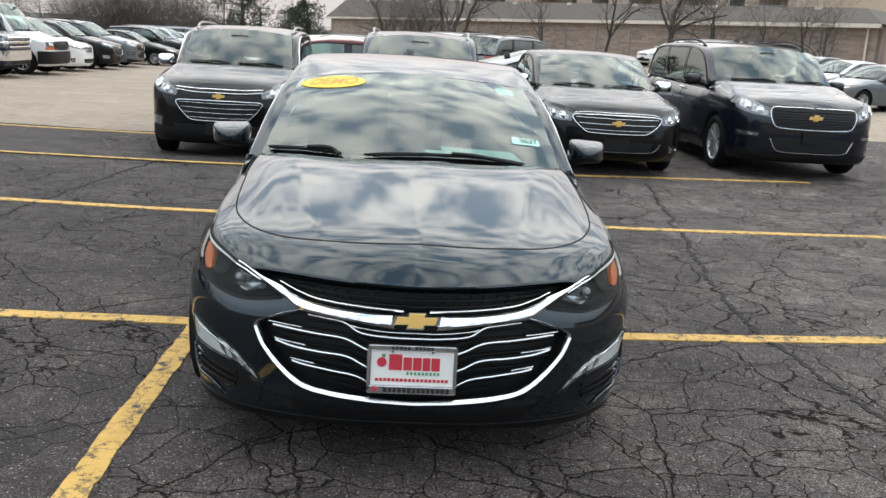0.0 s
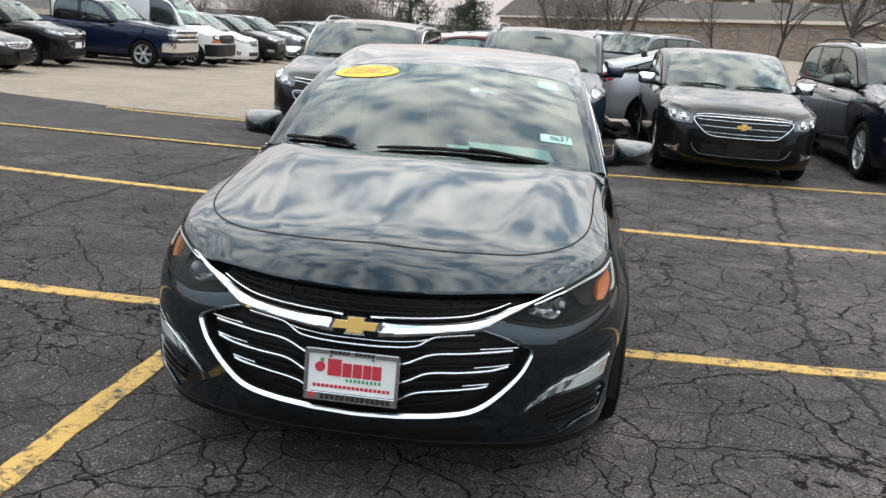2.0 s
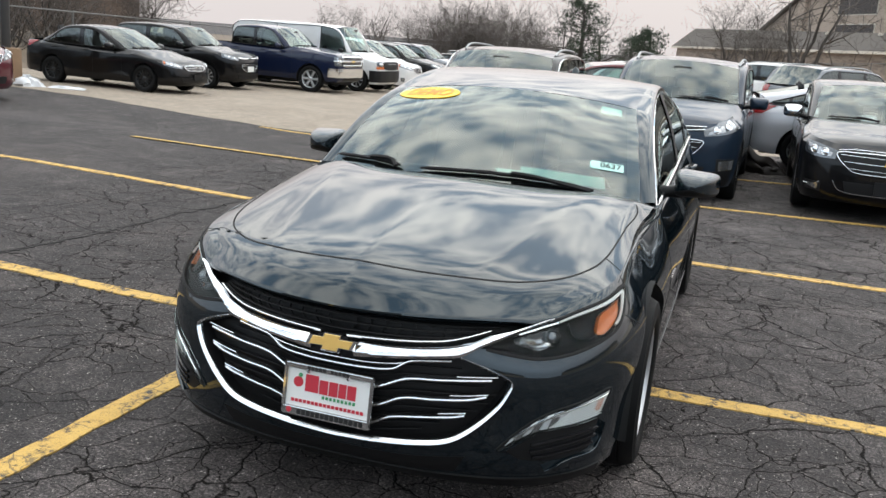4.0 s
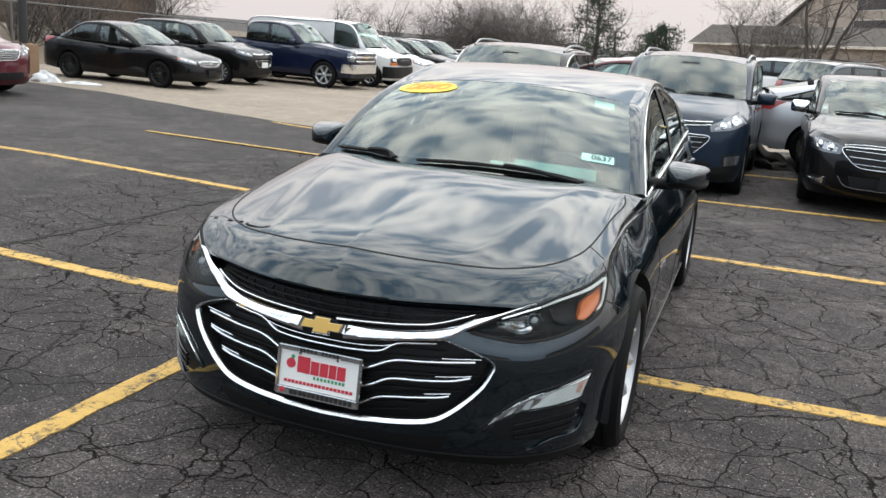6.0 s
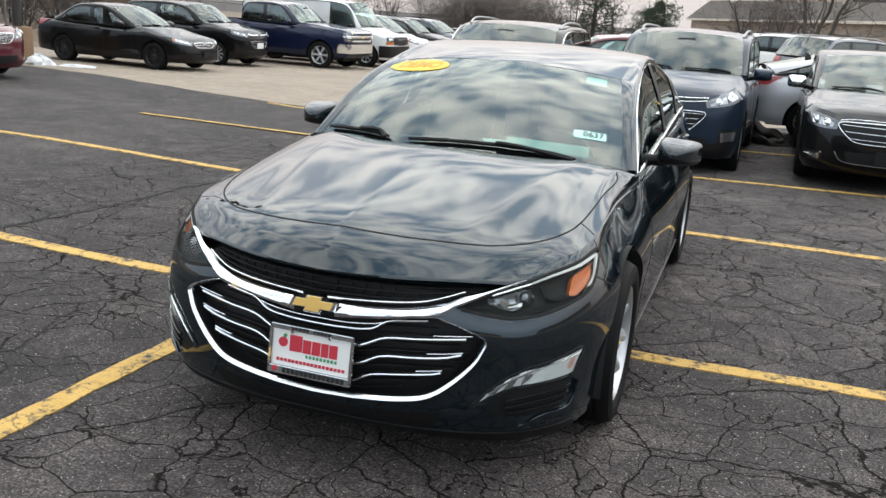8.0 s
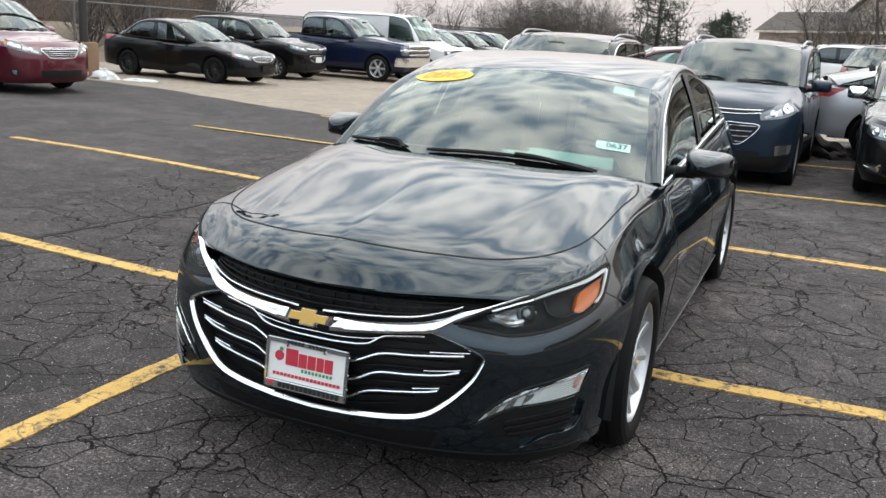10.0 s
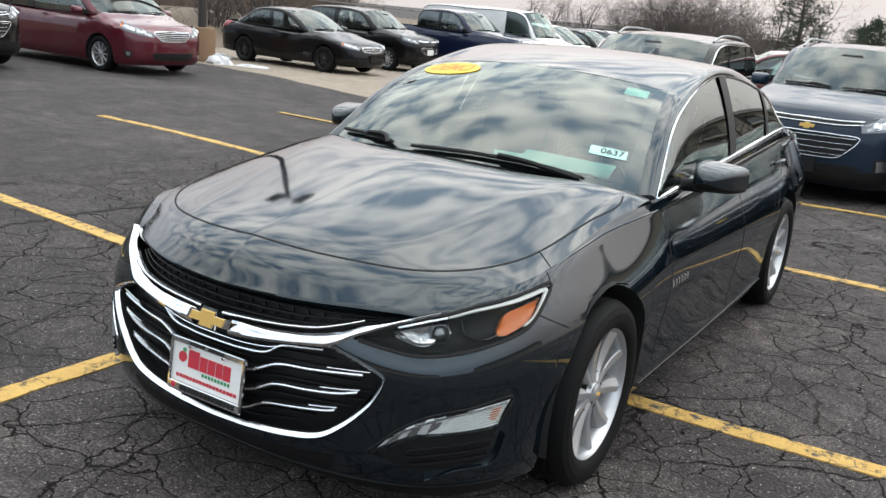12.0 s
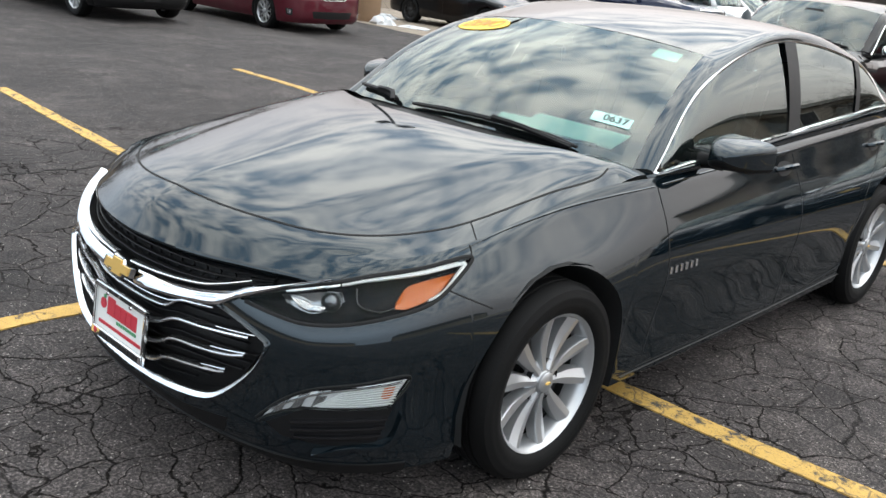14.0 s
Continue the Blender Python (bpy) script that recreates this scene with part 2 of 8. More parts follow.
def worn_line(name):
    """Yellow road paint, rubbed through and cracked with the asphalt under it."""
    s = Nodes(name)
    v = s.pos()
    c = s.mix(s.noise(v, 6, 6, 0.7), (0.46, 0.27, 0.055), (0.70, 0.46, 0.13))
    wear = s.ramp(s.noise(v, 13, 9, 0.75), [(0.525, 0.0), (0.60, 1.0)])
    fine = s.ramp(s.noise(v, 150, 3, 0.7), [(0.58, 0.0), (0.68, 1.0)])
    t = s.n("TexNoise", Scale=7.0, Detail=6.0)
    s.l(v, t.inputs["Vector"])
    k = s.n("VectorMath", operation="SCALE")
    s.l(t.outputs["Color"], k.inputs[0])
    k.inputs["Scale"].default_value = 0.18
    a = s.n("VectorMath", operation="ADD")
    s.l(v, a.inputs[0])
    s.l(k.outputs[0], a.inputs[1])
    vo = s.n("TexVoronoi", feature="DISTANCE_TO_EDGE", Scale=4.2)
    s.l(a.outputs[0], vo.inputs["Vector"])
    cr = s.ramp(vo.outputs["Distance"], [(0.005, 1.0), (0.018, 0.0)])
    w = s.math("MAXIMUM", s.math("MAXIMUM", wear, s.math("MULTIPLY", fine, 0.9)), s.math("MULTIPLY", cr, 0.7))
    c = s.mix(w, c, s.mix(s.noise(v, 90, 3), (0.022, 0.021, 0.02), (0.08, 0.075, 0.07)))
    s.l(c, s.p.inputs["Base Color"])
    s.set(Roughness=0.75)
    s.bump(s.math("SUBTRACT", s.noise(v, 120, 3, 0.7), w), 0.7, 0.004)
    return s.mat


def brickwork(name):
    """Tan split-face brick in long courses, uneven from brick to brick."""
    s = Nodes(name)
    b = s.n("TexBrick")
    s.l(s.obj(), b.inputs["Vector"])
    for k, v in (("Scale", 1.0), ("Brick Width", 0.62), ("Row Height", 0.16), ("Mortar Size", 0.012), ("Mortar Smooth", 0.2)):
        b.inputs[k].default_value = v
    b.inputs["Color1"].default_value, b.inputs["Color2"].default_value = (0.36, 0.285, 0.235, 1), (0.19, 0.148, 0.122, 1)
    b.inputs["Mortar"].default_value = (0.27, 0.235, 0.20, 1)
    n = s.noise(s.obj(), 0.5, 5)
    c = s.mix(0.3, b.outputs["Color"], s.ramp(n, [(0.3, (0.20, 0.16, 0.125)), (0.7, (0.31, 0.25, 0.20))]))
    s.l(c, s.p.inputs["Base Color"])
    s.set(Roughness=0.9)
    s.bump(b.outputs["Fac"], -0.4, 0.01)
    return s.mat


def crack_fill(name):
    """Grit and dirt in an old joint of the asphalt."""
    s = Nodes(name)
    n = s.noise(s.pos(), 60, 6, 0.7)
    s.l(s.ramp(n, [(0.35, (0.006, 0.0055, 0.005)), (0.62, (0.022, 0.02, 0.018)), (0.75, (0.10, 0.09, 0.08))]), s.p.inputs["Base Color"])
    s.set(Roughness=0.95)
    s.bump(n, 1.0, 0.01)
    return s.mat


M = {
    "joint": crack_fill("joint_grit"),
    "asphalt": asphalt("asphalt", (0.0274, 0.0236, 0.0230), (0.0618, 0.0530, 0.0505), (0.118, 0.1005, 0.093)),
    "apron": asphalt("weathered_apron", (0.275, 0.228, 0.178), (0.355, 0.296, 0.232), (0.225, 0.188, 0.150), 0.2),
    "line": worn_line("worn_yellow_paint"),
    "hero": paint("dark_slate_paint", (0.0026, 0.0056, 0.0080), 0.25, 0.008, 1.69, (0.87, 0.96, 1.0)),
    "black": paint("black_paint", (0.003, 0.003, 0.0034), 0.1, 0.02, 1.38, None, 0.82),
    "navy": paint("navy_paint", (0.004, 0.0055, 0.012), 0.25, 0.03, 1.45),
    "blue": paint("blue_paint", (0.010, 0.020, 0.036), 0.25, 0.03, 1.36, None, 0.72),
    "deepblue": paint("deep_blue_paint", (0.006, 0.011, 0.034), 0.3, 0.04, 1.45),
    "white": paint("white_paint", (0.72, 0.72, 0.71), 0.0, 0.2),
    "silver": paint("silver_paint", (0.56, 0.57, 0.60), 0.45),
    "grey": paint("grey_paint", (0.11, 0.12, 0.135), 0.5),
    "red": paint("dark_red_paint", (0.088, 0.008, 0.017), 0.35),
    "maroon": paint("maroon_paint", (0.09, 0.012, 0.014), 0.35),
    "chrome": plain("chrome", (0.82, 0.83, 0.84), 0.07, 1.0, 0.03),
    "brightwork": plain("bright_trim", (0.90, 0.91, 0.92), 0.24, 1.0, 0.03),
    "rim": plain("cast_aluminium", (0.52, 0.53, 0.54), 0.34, 0.75, 0.08, 30),
    "darkrim": plain("dark_rim", (0.03, 0.03, 0.03), 0.35, 0.6, 0.2, 30),
    "tyre": plain("rubber", (0.0065, 0.0065, 0.0066), 0.66, 0.0, 0.3, 20, 0.25, Specular_IOR_Level=0.14),
    "trim": plain("black_trim", (0.006, 0.006, 0.0064), 0.5, 0.0, 0.2, 40, 0.05, Specular_IOR_Level=0.28),
    "gloss": plain("gloss_black", (0.008, 0.008, 0.009), 0.12, 0.0, 0.1),
    "well": plain("wheel_well", (0.008, 0.008, 0.008), 0.9, 0.0, 0.2),
    "glass": glass_mat("clear_glass", (0.66, 0.80, 0.75), 2.0),
    "rowglass": glass_mat("thin_clear_glass", (0.60, 0.74, 0.69), 1.72),
    "tint": glass_mat("tinted_glass", (0.10, 0.13, 0.125), 2.0),
    "lens": glass_mat("lamp_lens", (0.92, 0.94, 0.94), 1.20),
    "lamp": plain("lamp_reflector", (0.40, 0.41, 0.42), 0.20, 0.9, 0.25, 30),
    "foglens": plain("clear_ribbed_lens", (0.70, 0.71, 0.72), 0.20, 0.25, 0.14, 70, Coat_Weight=1.0),
    "bowl": plain("smoked_reflector", (0.17, 0.18, 0.19), 0.20, 0.9, 0.35, 40),
    "lampdark": plain("lamp_housing", (0.008, 0.008, 0.009), 0.4, 0.0, 0.2, 60, Specular_IOR_Level=0.12),
    "amber": plain("amber_lens", (0.52, 0.120, 0.012), 0.30, 0.0, 0.15, 90, Coat_Weight=0.3),
    "redlens": plain("red_lens", (0.26, 0.005, 0.008), 0.18, 0.0, 0.12, 60, Coat_Weight=1.0),
    "gold": plain("gold_emblem", (0.86, 0.56, 0.17), 0.3, 0.35, 0.08, 60),
    "seat": plain("seat_cloth", (0.05, 0.05, 0.052), 0.85, 0.0, 0.2, 60, 0.2),
    "dash": plain("dash_plastic", (0.035, 0.036, 0.037), 0.6, 0.0, 0.15, 60, 0.1),
    "white_sheet": plain("white_sheet", (0.75, 0.76, 0.74), 0.5, 0.0, 0.06),
    "mint": plain("mint_paper", (0.50, 0.82, 0.73), 0.6, 0.0, 0.08),
    "yellow": plain("yellow_sticker", (0.85, 0.55, 0.03), 0.45, 0.0, 0.06),
    "orangeink": plain("orange_ink", (0.80, 0.27, 0.03), 0.5, 0.0, 0.06),
    "fencing": plain("dull_fence_wire", (0.14, 0.135, 0.13), 0.6, 0.4, 0.2),
    "redink": plain("red_ink", (0.50, 0.03, 0.05), 0.5, 0.0, 0.06),
    "greenink": plain("green_ink", (0.06, 0.28, 0.12), 0.5, 0.0, 0.06),
    "blackink": plain("black_ink", (0.012, 0.012, 0.012), 0.5, 0.0, 0.06),
    "bark": plain("bark", (0.048, 0.040, 0.034), 0.9, 0.0, 0.35, 14, 0.4),
    "twig": plain("twigs", (0.088, 0.074, 0.064), 0.9, 0.0, 0.3, 3),
    "needle": plain("needles", (0.035, 0.055, 0.030), 0.8, 0.0, 0.5, 2.5),
    "steel": plain("galvanised_steel", (0.33, 0.34, 0.34), 0.45, 0.8, 0.15),
    "pole": plain("dark_pole", (0.035, 0.032, 0.03), 0.6, 0.2, 0.2),
    "concrete": plain("stained_concrete", (0.20, 0.125, 0.072), 0.9, 0.0, 0.35, 5, 0.3),
    "snow": plain("old_snow", (0.62, 0.63, 0.64), 0.8, 0.0, 0.30, 11, 0.6),
    "rag": plain("brown_sheet", (0.014, 0.010, 0.008), 0.75, 0.0, 0.35, 9, 0.3),
    "roofing": plain("roof_shingle", (0.080, 0.068, 0.058), 0.9, 0.0, 0.25, 1.2, 0.3),
    "stucco": plain("beige_render", (0.46, 0.38, 0.29), 0.9, 0.0, 0.1, 1.0, 0.1),
    "flatbrick": plain("pale_brick", (0.40, 0.325, 0.265), 0.9, 0.0, 0.16, 2.0, 0.2),
    "eave": plain("pale_eave", (0.62, 0.56, 0.48), 0.7, 0.0, 0.08),
    "boards": plain("weathered_brown_boards", (0.115, 0.080, 0.060), 0.9, 0.0, 0.3, 3.0, 0.3),
    "scrub": plain("dead_undergrowth", (0.15, 0.115, 0.08), 0.95, 0.0, 0.4, 1.5, 0.4),
    "bigbrick": brickwork("tan_brick"),
}

# ---- shape kit ----


def curve(pts):
    """A smooth function through (x, y) pairs that does not overshoot."""
    p = np.array(pts, float)
    xs, ys = p[:, 0], p[:, 1]
    d = np.diff(ys) / np.diff(xs)
    m = np.zeros(len(xs))
    m[0], m[-1] = d[0], d[-1]
    for i in range(1, len(xs) - 1):
        m[i] = 0 if d[i - 1] * d[i] <= 0 else 2 * d[i - 1] * d[i] / (d[i - 1] + d[i])

    def f(x):
        x = np.clip(np.asarray(x, float), xs[0], xs[-1])
        i = np.clip(np.searchsorted(xs, x) - 1, 0, len(xs) - 2)
        h = xs[i + 1] - xs[i]
        t = (x - xs[i]) / h
        return (2 * t**3 - 3 * t**2 + 1) * ys[i] + (t**3 - 2 * t**2 + t) * h * m[i] + (3 * t**2 - 2 * t**3) * ys[i + 1] + (t**3 - t**2) * h * m[i + 1]

    return f


def fair(f, sigma, lo=0.1, hi=1.3):
    """The same function with its bends rounded off over sigma."""
    x = np.linspace(lo, hi, 1201)
    k = np.exp(-0.5 * (np.arange(-int(3 * sigma / (x[1] - x[0])), int(3 * sigma / (x[1] - x[0])) + 1) * (x[1] - x[0]) / sigma) ** 2)
    y = np.convolve(np.pad(f(x), len(k) // 2, mode="edge"), k / k.sum(), "valid")
    return lambda q: np.interp(q, x, y)


def path(pts, even=False):
    """A smooth way through points: a function of 0..1 (even: the same share of it for each stretch)."""
    p = np.array(pts, float)
    k = np.arange(len(p), dtype=float) if even else np.concatenate([[0], np.cumsum(np.linalg.norm(np.diff(p, axis=0), axis=1))])
    k = k / k[-1]
    m = np.zeros_like(p)
    m[1:-1] = (p[2:] - p[:-2]) / (k[2:] - k[:-2])[:, None]
    m[0], m[-1] = (p[1] - p[0]) / (k[1] - k[0]), (p[-1] - p[-2]) / (k[-1] - k[-2])

    def f(t):
        t = np.clip(np.asarray(t, float), 0, 1)
        i = np.clip(np.searchsorted(k, t) - 1, 0, len(k) - 2)
        h = (k[i + 1] - k[i])[..., None]
        s = (t[..., None] - k[i][..., None]) / h
        return (2 * s**3 - 3 * s**2 + 1) * p[i] + (s**3 - 2 * s**2 + s) * h * m[i] + (3 * s**2 - 2 * s**3) * p[i + 1] + (s**3 - s**2) * h * m[i + 1]

    return f


def ease(t):
    t = np.clip(t, 0, 1)
    return t * t * (3 - 2 * t)


class Geo:
    """Collects vertices and faces for one mesh."""

    def __init__(self):
        self.v, self.f, self.m = [], [], []

    def add(self, verts, faces, mi=0):
        o = len(self.v)
        self.v += [tuple(map(float, p)) for p in verts]
        self.f += [tuple(i + o for i in q) for q in faces]
        self.m += [mi] * len(faces)
        return self

    def grid(self, P, mi=0, wrap=False, keep=None):
        P = np.asarray(P, float)
        n, k = P.shape[:2]
        q = []
        for i in range(n if wrap else n - 1):
            j = (i + 1) % n
            for c in range(k - 1):
                if keep is None or keep[i, c]:
                    q.append((i * k + c, j * k + c, j * k + c + 1, i * k + c + 1))
        return self.add(P.reshape(-1, 3), q, mi)

    def box(self, c, s, mi=0, rot=None, bevel=0.0):
        bm = bmesh.new()
        bmesh.ops.create_cube(bm, size=1)
        bmesh.ops.scale(bm, vec=s, verts=bm.verts)
        if bevel:
            bmesh.ops.bevel(bm, geom=bm.edges[:], offset=bevel, segments=2, affect="EDGES", clamp_overlap=True)
        mtx = Matrix.Translation(c) @ (rot.to_4x4() if rot is not None else Matrix())
        bm.transform(mtx)
        self.bm(bm, mi)
        return self

    def bm(self, bm, mi=0):
        bm.verts.index_update()
        self.add([v.co[:] for v in bm.verts], [[v.index for v in f.verts] for f in bm.faces], mi)
        bm.free()
        return self

    def lathe(self, prof, axis="x", c=(0, 0, 0), n=40, mi=0):
        """prof: (along the axis, radius) pairs."""
        pr = np.array(prof, float)
        a = np.linspace(0, 2 * math.pi, n, endpoint=False)
        P = np.zeros((n, len(pr), 3))
        u, w = np.outer(np.cos(a), pr[:, 1]), np.outer(np.sin(a), pr[:, 1])
        ax = np.tile(pr[:, 0], (n, 1))
        if axis == "x":
            P[..., 0], P[..., 1], P[..., 2] = ax, u, w
        elif axis == "y":
            P[..., 0], P[..., 1], P[..., 2] = u, ax, w
        else:
            P[..., 0], P[..., 1], P[..., 2] = u, w, ax
        return self.grid(P + np.array(c), mi, wrap=True)

    def tube(self, pts, r, n=8, mi=0, caps=True):
        """A round bar along points; r: one radius or one a point."""
        p = np.array(pts, float)
        r = np.full(len(p), r) if np.isscalar(r) else np.array(r, float)
        t = np.gradient(p, axis=0)
        t /= np.linalg.norm(t, axis=1)[:, None] + 1e-9
        ref = np.array([0.31, 0.17, 0.93]) if abs(t[0, 2]) < 0.9 else np.array([1.0, 0.1, 0])
        rows = []
        for i in range(len(p)):
            b = np.cross(t[i], ref)
            b /= np.linalg.norm(b) + 1e-9
            c = np.cross(b, t[i])
            a = np.linspace(0, 2 * math.pi, n, endpoint=False)
            rows.append(p[i] + r[i] * (np.outer(np.cos(a), b) + np.outer(np.sin(a), c)))
        P = np.array(rows)
        o = len(self.v)
        self.grid(np.swapaxes(P, 0, 1), mi, wrap=True)
        if caps:
            k = len(p)
            self.f += [tuple(o + i * k for i in range(n)), tuple(o + i * k + k - 1 for i in reversed(range(n)))]
            self.m += [mi, mi]
        return self


def part(name, geo, material, parent=None, label="", smooth=True, sharp=38):
    """Links a shape as ONE mesh object under a thing or under a part."""
    me = bpy.data.meshes.new(name)
    me.from_pydata(geo.v, [], geo.f)
    mats = material if isinstance(material, (list, tuple)) else [material]
    for m in mats:
        me.materials.append(M[m] if isinstance(m, str) else m)
    if len(mats) > 1:
        me.polygons.foreach_set("material_index", geo.m)
    bm = bmesh.new()
    bm.from_mesh(me)
    bmesh.ops.remove_doubles(bm, verts=bm.verts, dist=0.0002)
    bmesh.ops.recalc_face_normals(bm, faces=bm.faces)
    if smooth:
        lim = math.cos(radians(sharp))
        for f in bm.faces:
            f.smooth = True
        for e in bm.edges:
            if len(e.link_faces) == 2 and e.link_faces[0].normal.dot(e.link_faces[1].normal) < lim:
                e.smooth = False
    bm.to_mesh(me)
    bm.free()
    me.update()
    ob = new(name, me)
    if parent is not None:
        ob.parent = parent
    if label:
        tagged(ob, label)
    return ob


def thing(name, label, category, m=None, group="", kind=""):
    ob = new(name)
    ob.empty_display_size = 0.2
    if m is not None:
        ob.matrix_basis = m
    return tagged(ob, label, category, group, kind)


def coons(C0, C1, D0, D1):
    """C0, C1: points for u (n); D0, D1: points for w (k). Returns n x k points."""
    n, k = len(C0), len(D0)
    u, w = np.linspace(0, 1, n)[:, None, None], np.linspace(0, 1, k)[None, :, None]
    A = (1 - w) * C0[:, None] + w * C1[:, None]
    B = (1 - u) * D0[None] + u * D1[None]
    Q = (1 - u) * (1 - w) * C0[0] + (1 - u) * w * C1[0] + u * (1 - w) * C0[-1] + u * w * C1[-1]
    return A + B - Q


# ---- vehicles ----


class Shell:
    """A car's lower body: a plan outline drawn in by profiles of height. Car space: front axle at y = 0, front towards -y, z up."""

    def __init__(self, sp):
        self.sp = sp
        p = path(sp["plan"])(np.linspace(0, 1, 3000))
        d = np.concatenate([[0], np.cumsum(np.linalg.norm(np.diff(p, axis=0), axis=1))])
        self.s, self.xy, self.A = d, p, d[-1]
        t = np.gradient(p, axis=0)
        t /= np.linalg.norm(t, axis=1)[:, None]
        self.nn = np.stack([t[:, 1], -t[:, 0]], 1)
        self.nn[0], self.nn[-1] = (0, -1), (0, 1)
        soft = sp.get("fair", 0.0)
        if soft:
            n = 301
            k = np.exp(-0.5 * (np.linspace(-3, 3, 6 * int(0.05 / (d[-1] / 2999)) | 1)) ** 2)
            k /= k.sum()
            h = len(k) // 2
            for c in (0, 1):
                ext = np.concatenate([(-1 if c == 0 else 1) * p[1:h + 1][::-1, c], p[:, c], (-1 if c == 0 else 1) * p[-h - 1:-1][::-1, c]])
                p[:, c] = np.convolve(ext, k, "valid")
            d = np.concatenate([[0], np.cumsum(np.linalg.norm(np.diff(p, axis=0), axis=1))])
            self.s, self.xy, self.A = d, p, d[-1]
            t = np.gradient(p, axis=0)
            t /= np.linalg.norm(t, axis=1)[:, None]
            self.nn = np.stack([t[:, 1], -t[:, 0]], 1)
            self.nn[0], self.nn[-1] = (0, -1), (0, 1)
        self.F, self.S, self.R = curve(sp["front"]), curve(sp["side"]), curve(sp["rear"])
        self.shoulder, self.sill = curve(sp["shoulder"]), curve(sp["sill"])
        self.F2 = curve(sp["corner_front"]) if "corner_front" in sp else self.F
        self.W = curve(sp["wing"]) if "wing" in sp else None
        if soft:
            self.F, self.S, self.R, self.F2, self.W = (fair(f, soft) for f in (self.F, self.S, self.R, self.F2, self.W))
            self.shoulder = fair(self.shoulder, 0.12, -1.2, 4.3)
        self.blend = sp.get("blend", 0.7)
        self.round, self.inset = sp.get("round", 0.07), sp.get("inset", 0.07)

    def base(self, a):
        a = np.asarray(a, float)
        g, b = np.where(a < 0, -1.0, 1.0), np.abs(a)
        ip = lambda col: np.interp(b, self.s, col)
        return ip(self.xy[:, 0]) * g, ip(self.xy[:, 1]), ip(self.nn[:, 0]) * g, ip(self.nn[:, 1])

    def a_of_y(self, y):
        """The outline's arc length at y, along the side."""
        i = np.searchsorted(self.xy[:, 1], 0)
        return float(np.interp(y, self.xy[:, 1], self.s))

    def top(self, a):
        return self.shoulder(self.base(a)[1])

    def low(self, a):
        x, y, nx, ny = self.base(a)
        z = self.sill(y)
        for y0 in (0.0, self.sp["wb"]):
            ra, zc = self.sp["arch"], self.sp["wheel"]
            dy = np.abs(y - y0)
            z = np.where((dy < ra + 1e-6) & (np.abs(nx) > 0.5), np.maximum(z, zc + np.sqrt(np.maximum(ra**2 - dy**2, 0))), z)
        return z

    def pt(self, a, z):
        a, z = np.broadcast_arrays(np.asarray(a, float), np.asarray(z, float))
        x, y, nx, ny = self.base(a)
        wf, wr, ws = np.where(ny < 0, ny**2, 0), np.where(ny > 0, ny**2, 0), nx**2
        k = np.clip(np.abs(a) / self.blend, 0, 1) ** 2
        side = self.S(z)
        if self.W is not None:
            lean = 1 - ease((y - 0.05) / 0.6)
            side = side * (1 - lean) + self.W(z) * lean
        o = wf * (self.F(z) * (1 - k) + self.F2(z) * k) + ws * side + wr * self.R(z)
        q = np.clip((z - (self.top(a) - self.round)) / self.round, 0, 1)
        kk = self.sp.get("turn_in", 1.0)
        o = o + self.inset * (1 - (1 - self.sp.get("side_inset", 1.0)) * ws) * (1 - np.sqrt(np.maximum(1 - (kk * q) ** 2, 0))) / (1 - math.sqrt(1 - kk * kk))
        return np.stack([x - nx * o, y - ny * o, z], -1)

    def nrm(self, a, z):
        e = 0.004
        z = np.minimum(z, self.top(a) - 2 * e)
        da, dz = self.pt(a + e, z) - self.pt(a - e, z), self.pt(a, z + e) - self.pt(a, z - e)
        n = np.cross(da, dz)
        return n / (np.linalg.norm(n, axis=-1, keepdims=True) + 1e-12)

    def on(self, a, z, off=0.0):
        a, z = np.broadcast_arrays(np.asarray(a, float), np.asarray(z, float))
        return self.pt(a, z) + self.nrm(a, z) * np.asarray(off)[..., None]

    def edge(self, a):
        return self.pt(a, self.top(a))


def columns(sh, fine):
    """Arc lengths of the body's columns, closer at the front and at the wheel arches."""
    sp = sh.sp
    ra, wb = sp["arch"], sp["wb"]
    keys = [0.0] + [sh.a_of_y(y) for y in (-ra - 0.004, -ra, ra, ra + 0.004, wb - ra - 0.004, wb - ra, wb + ra, wb + ra + 0.004)] + [sh.A]
    out = []
    for i, (p, q) in enumerate(zip(keys, keys[1:])):
        step = fine if i == 0 else fine * 1.6 if i in (2, 6) else fine * 3
        n = max(1, int((q - p) / step))
        if i in (2, 6):
            ang = np.linspace(-math.pi / 2, math.pi / 2, max(14, n))
            out += list((p + q) / 2 + (q - p) / 2 * np.sin(ang))[:-1]
        else:
            out += list(np.linspace(p, q, n + 1))[:-1]
    out.append(sh.A)
    a = np.array(out)
    return np.concatenate([-a[::-1], a[1:]])


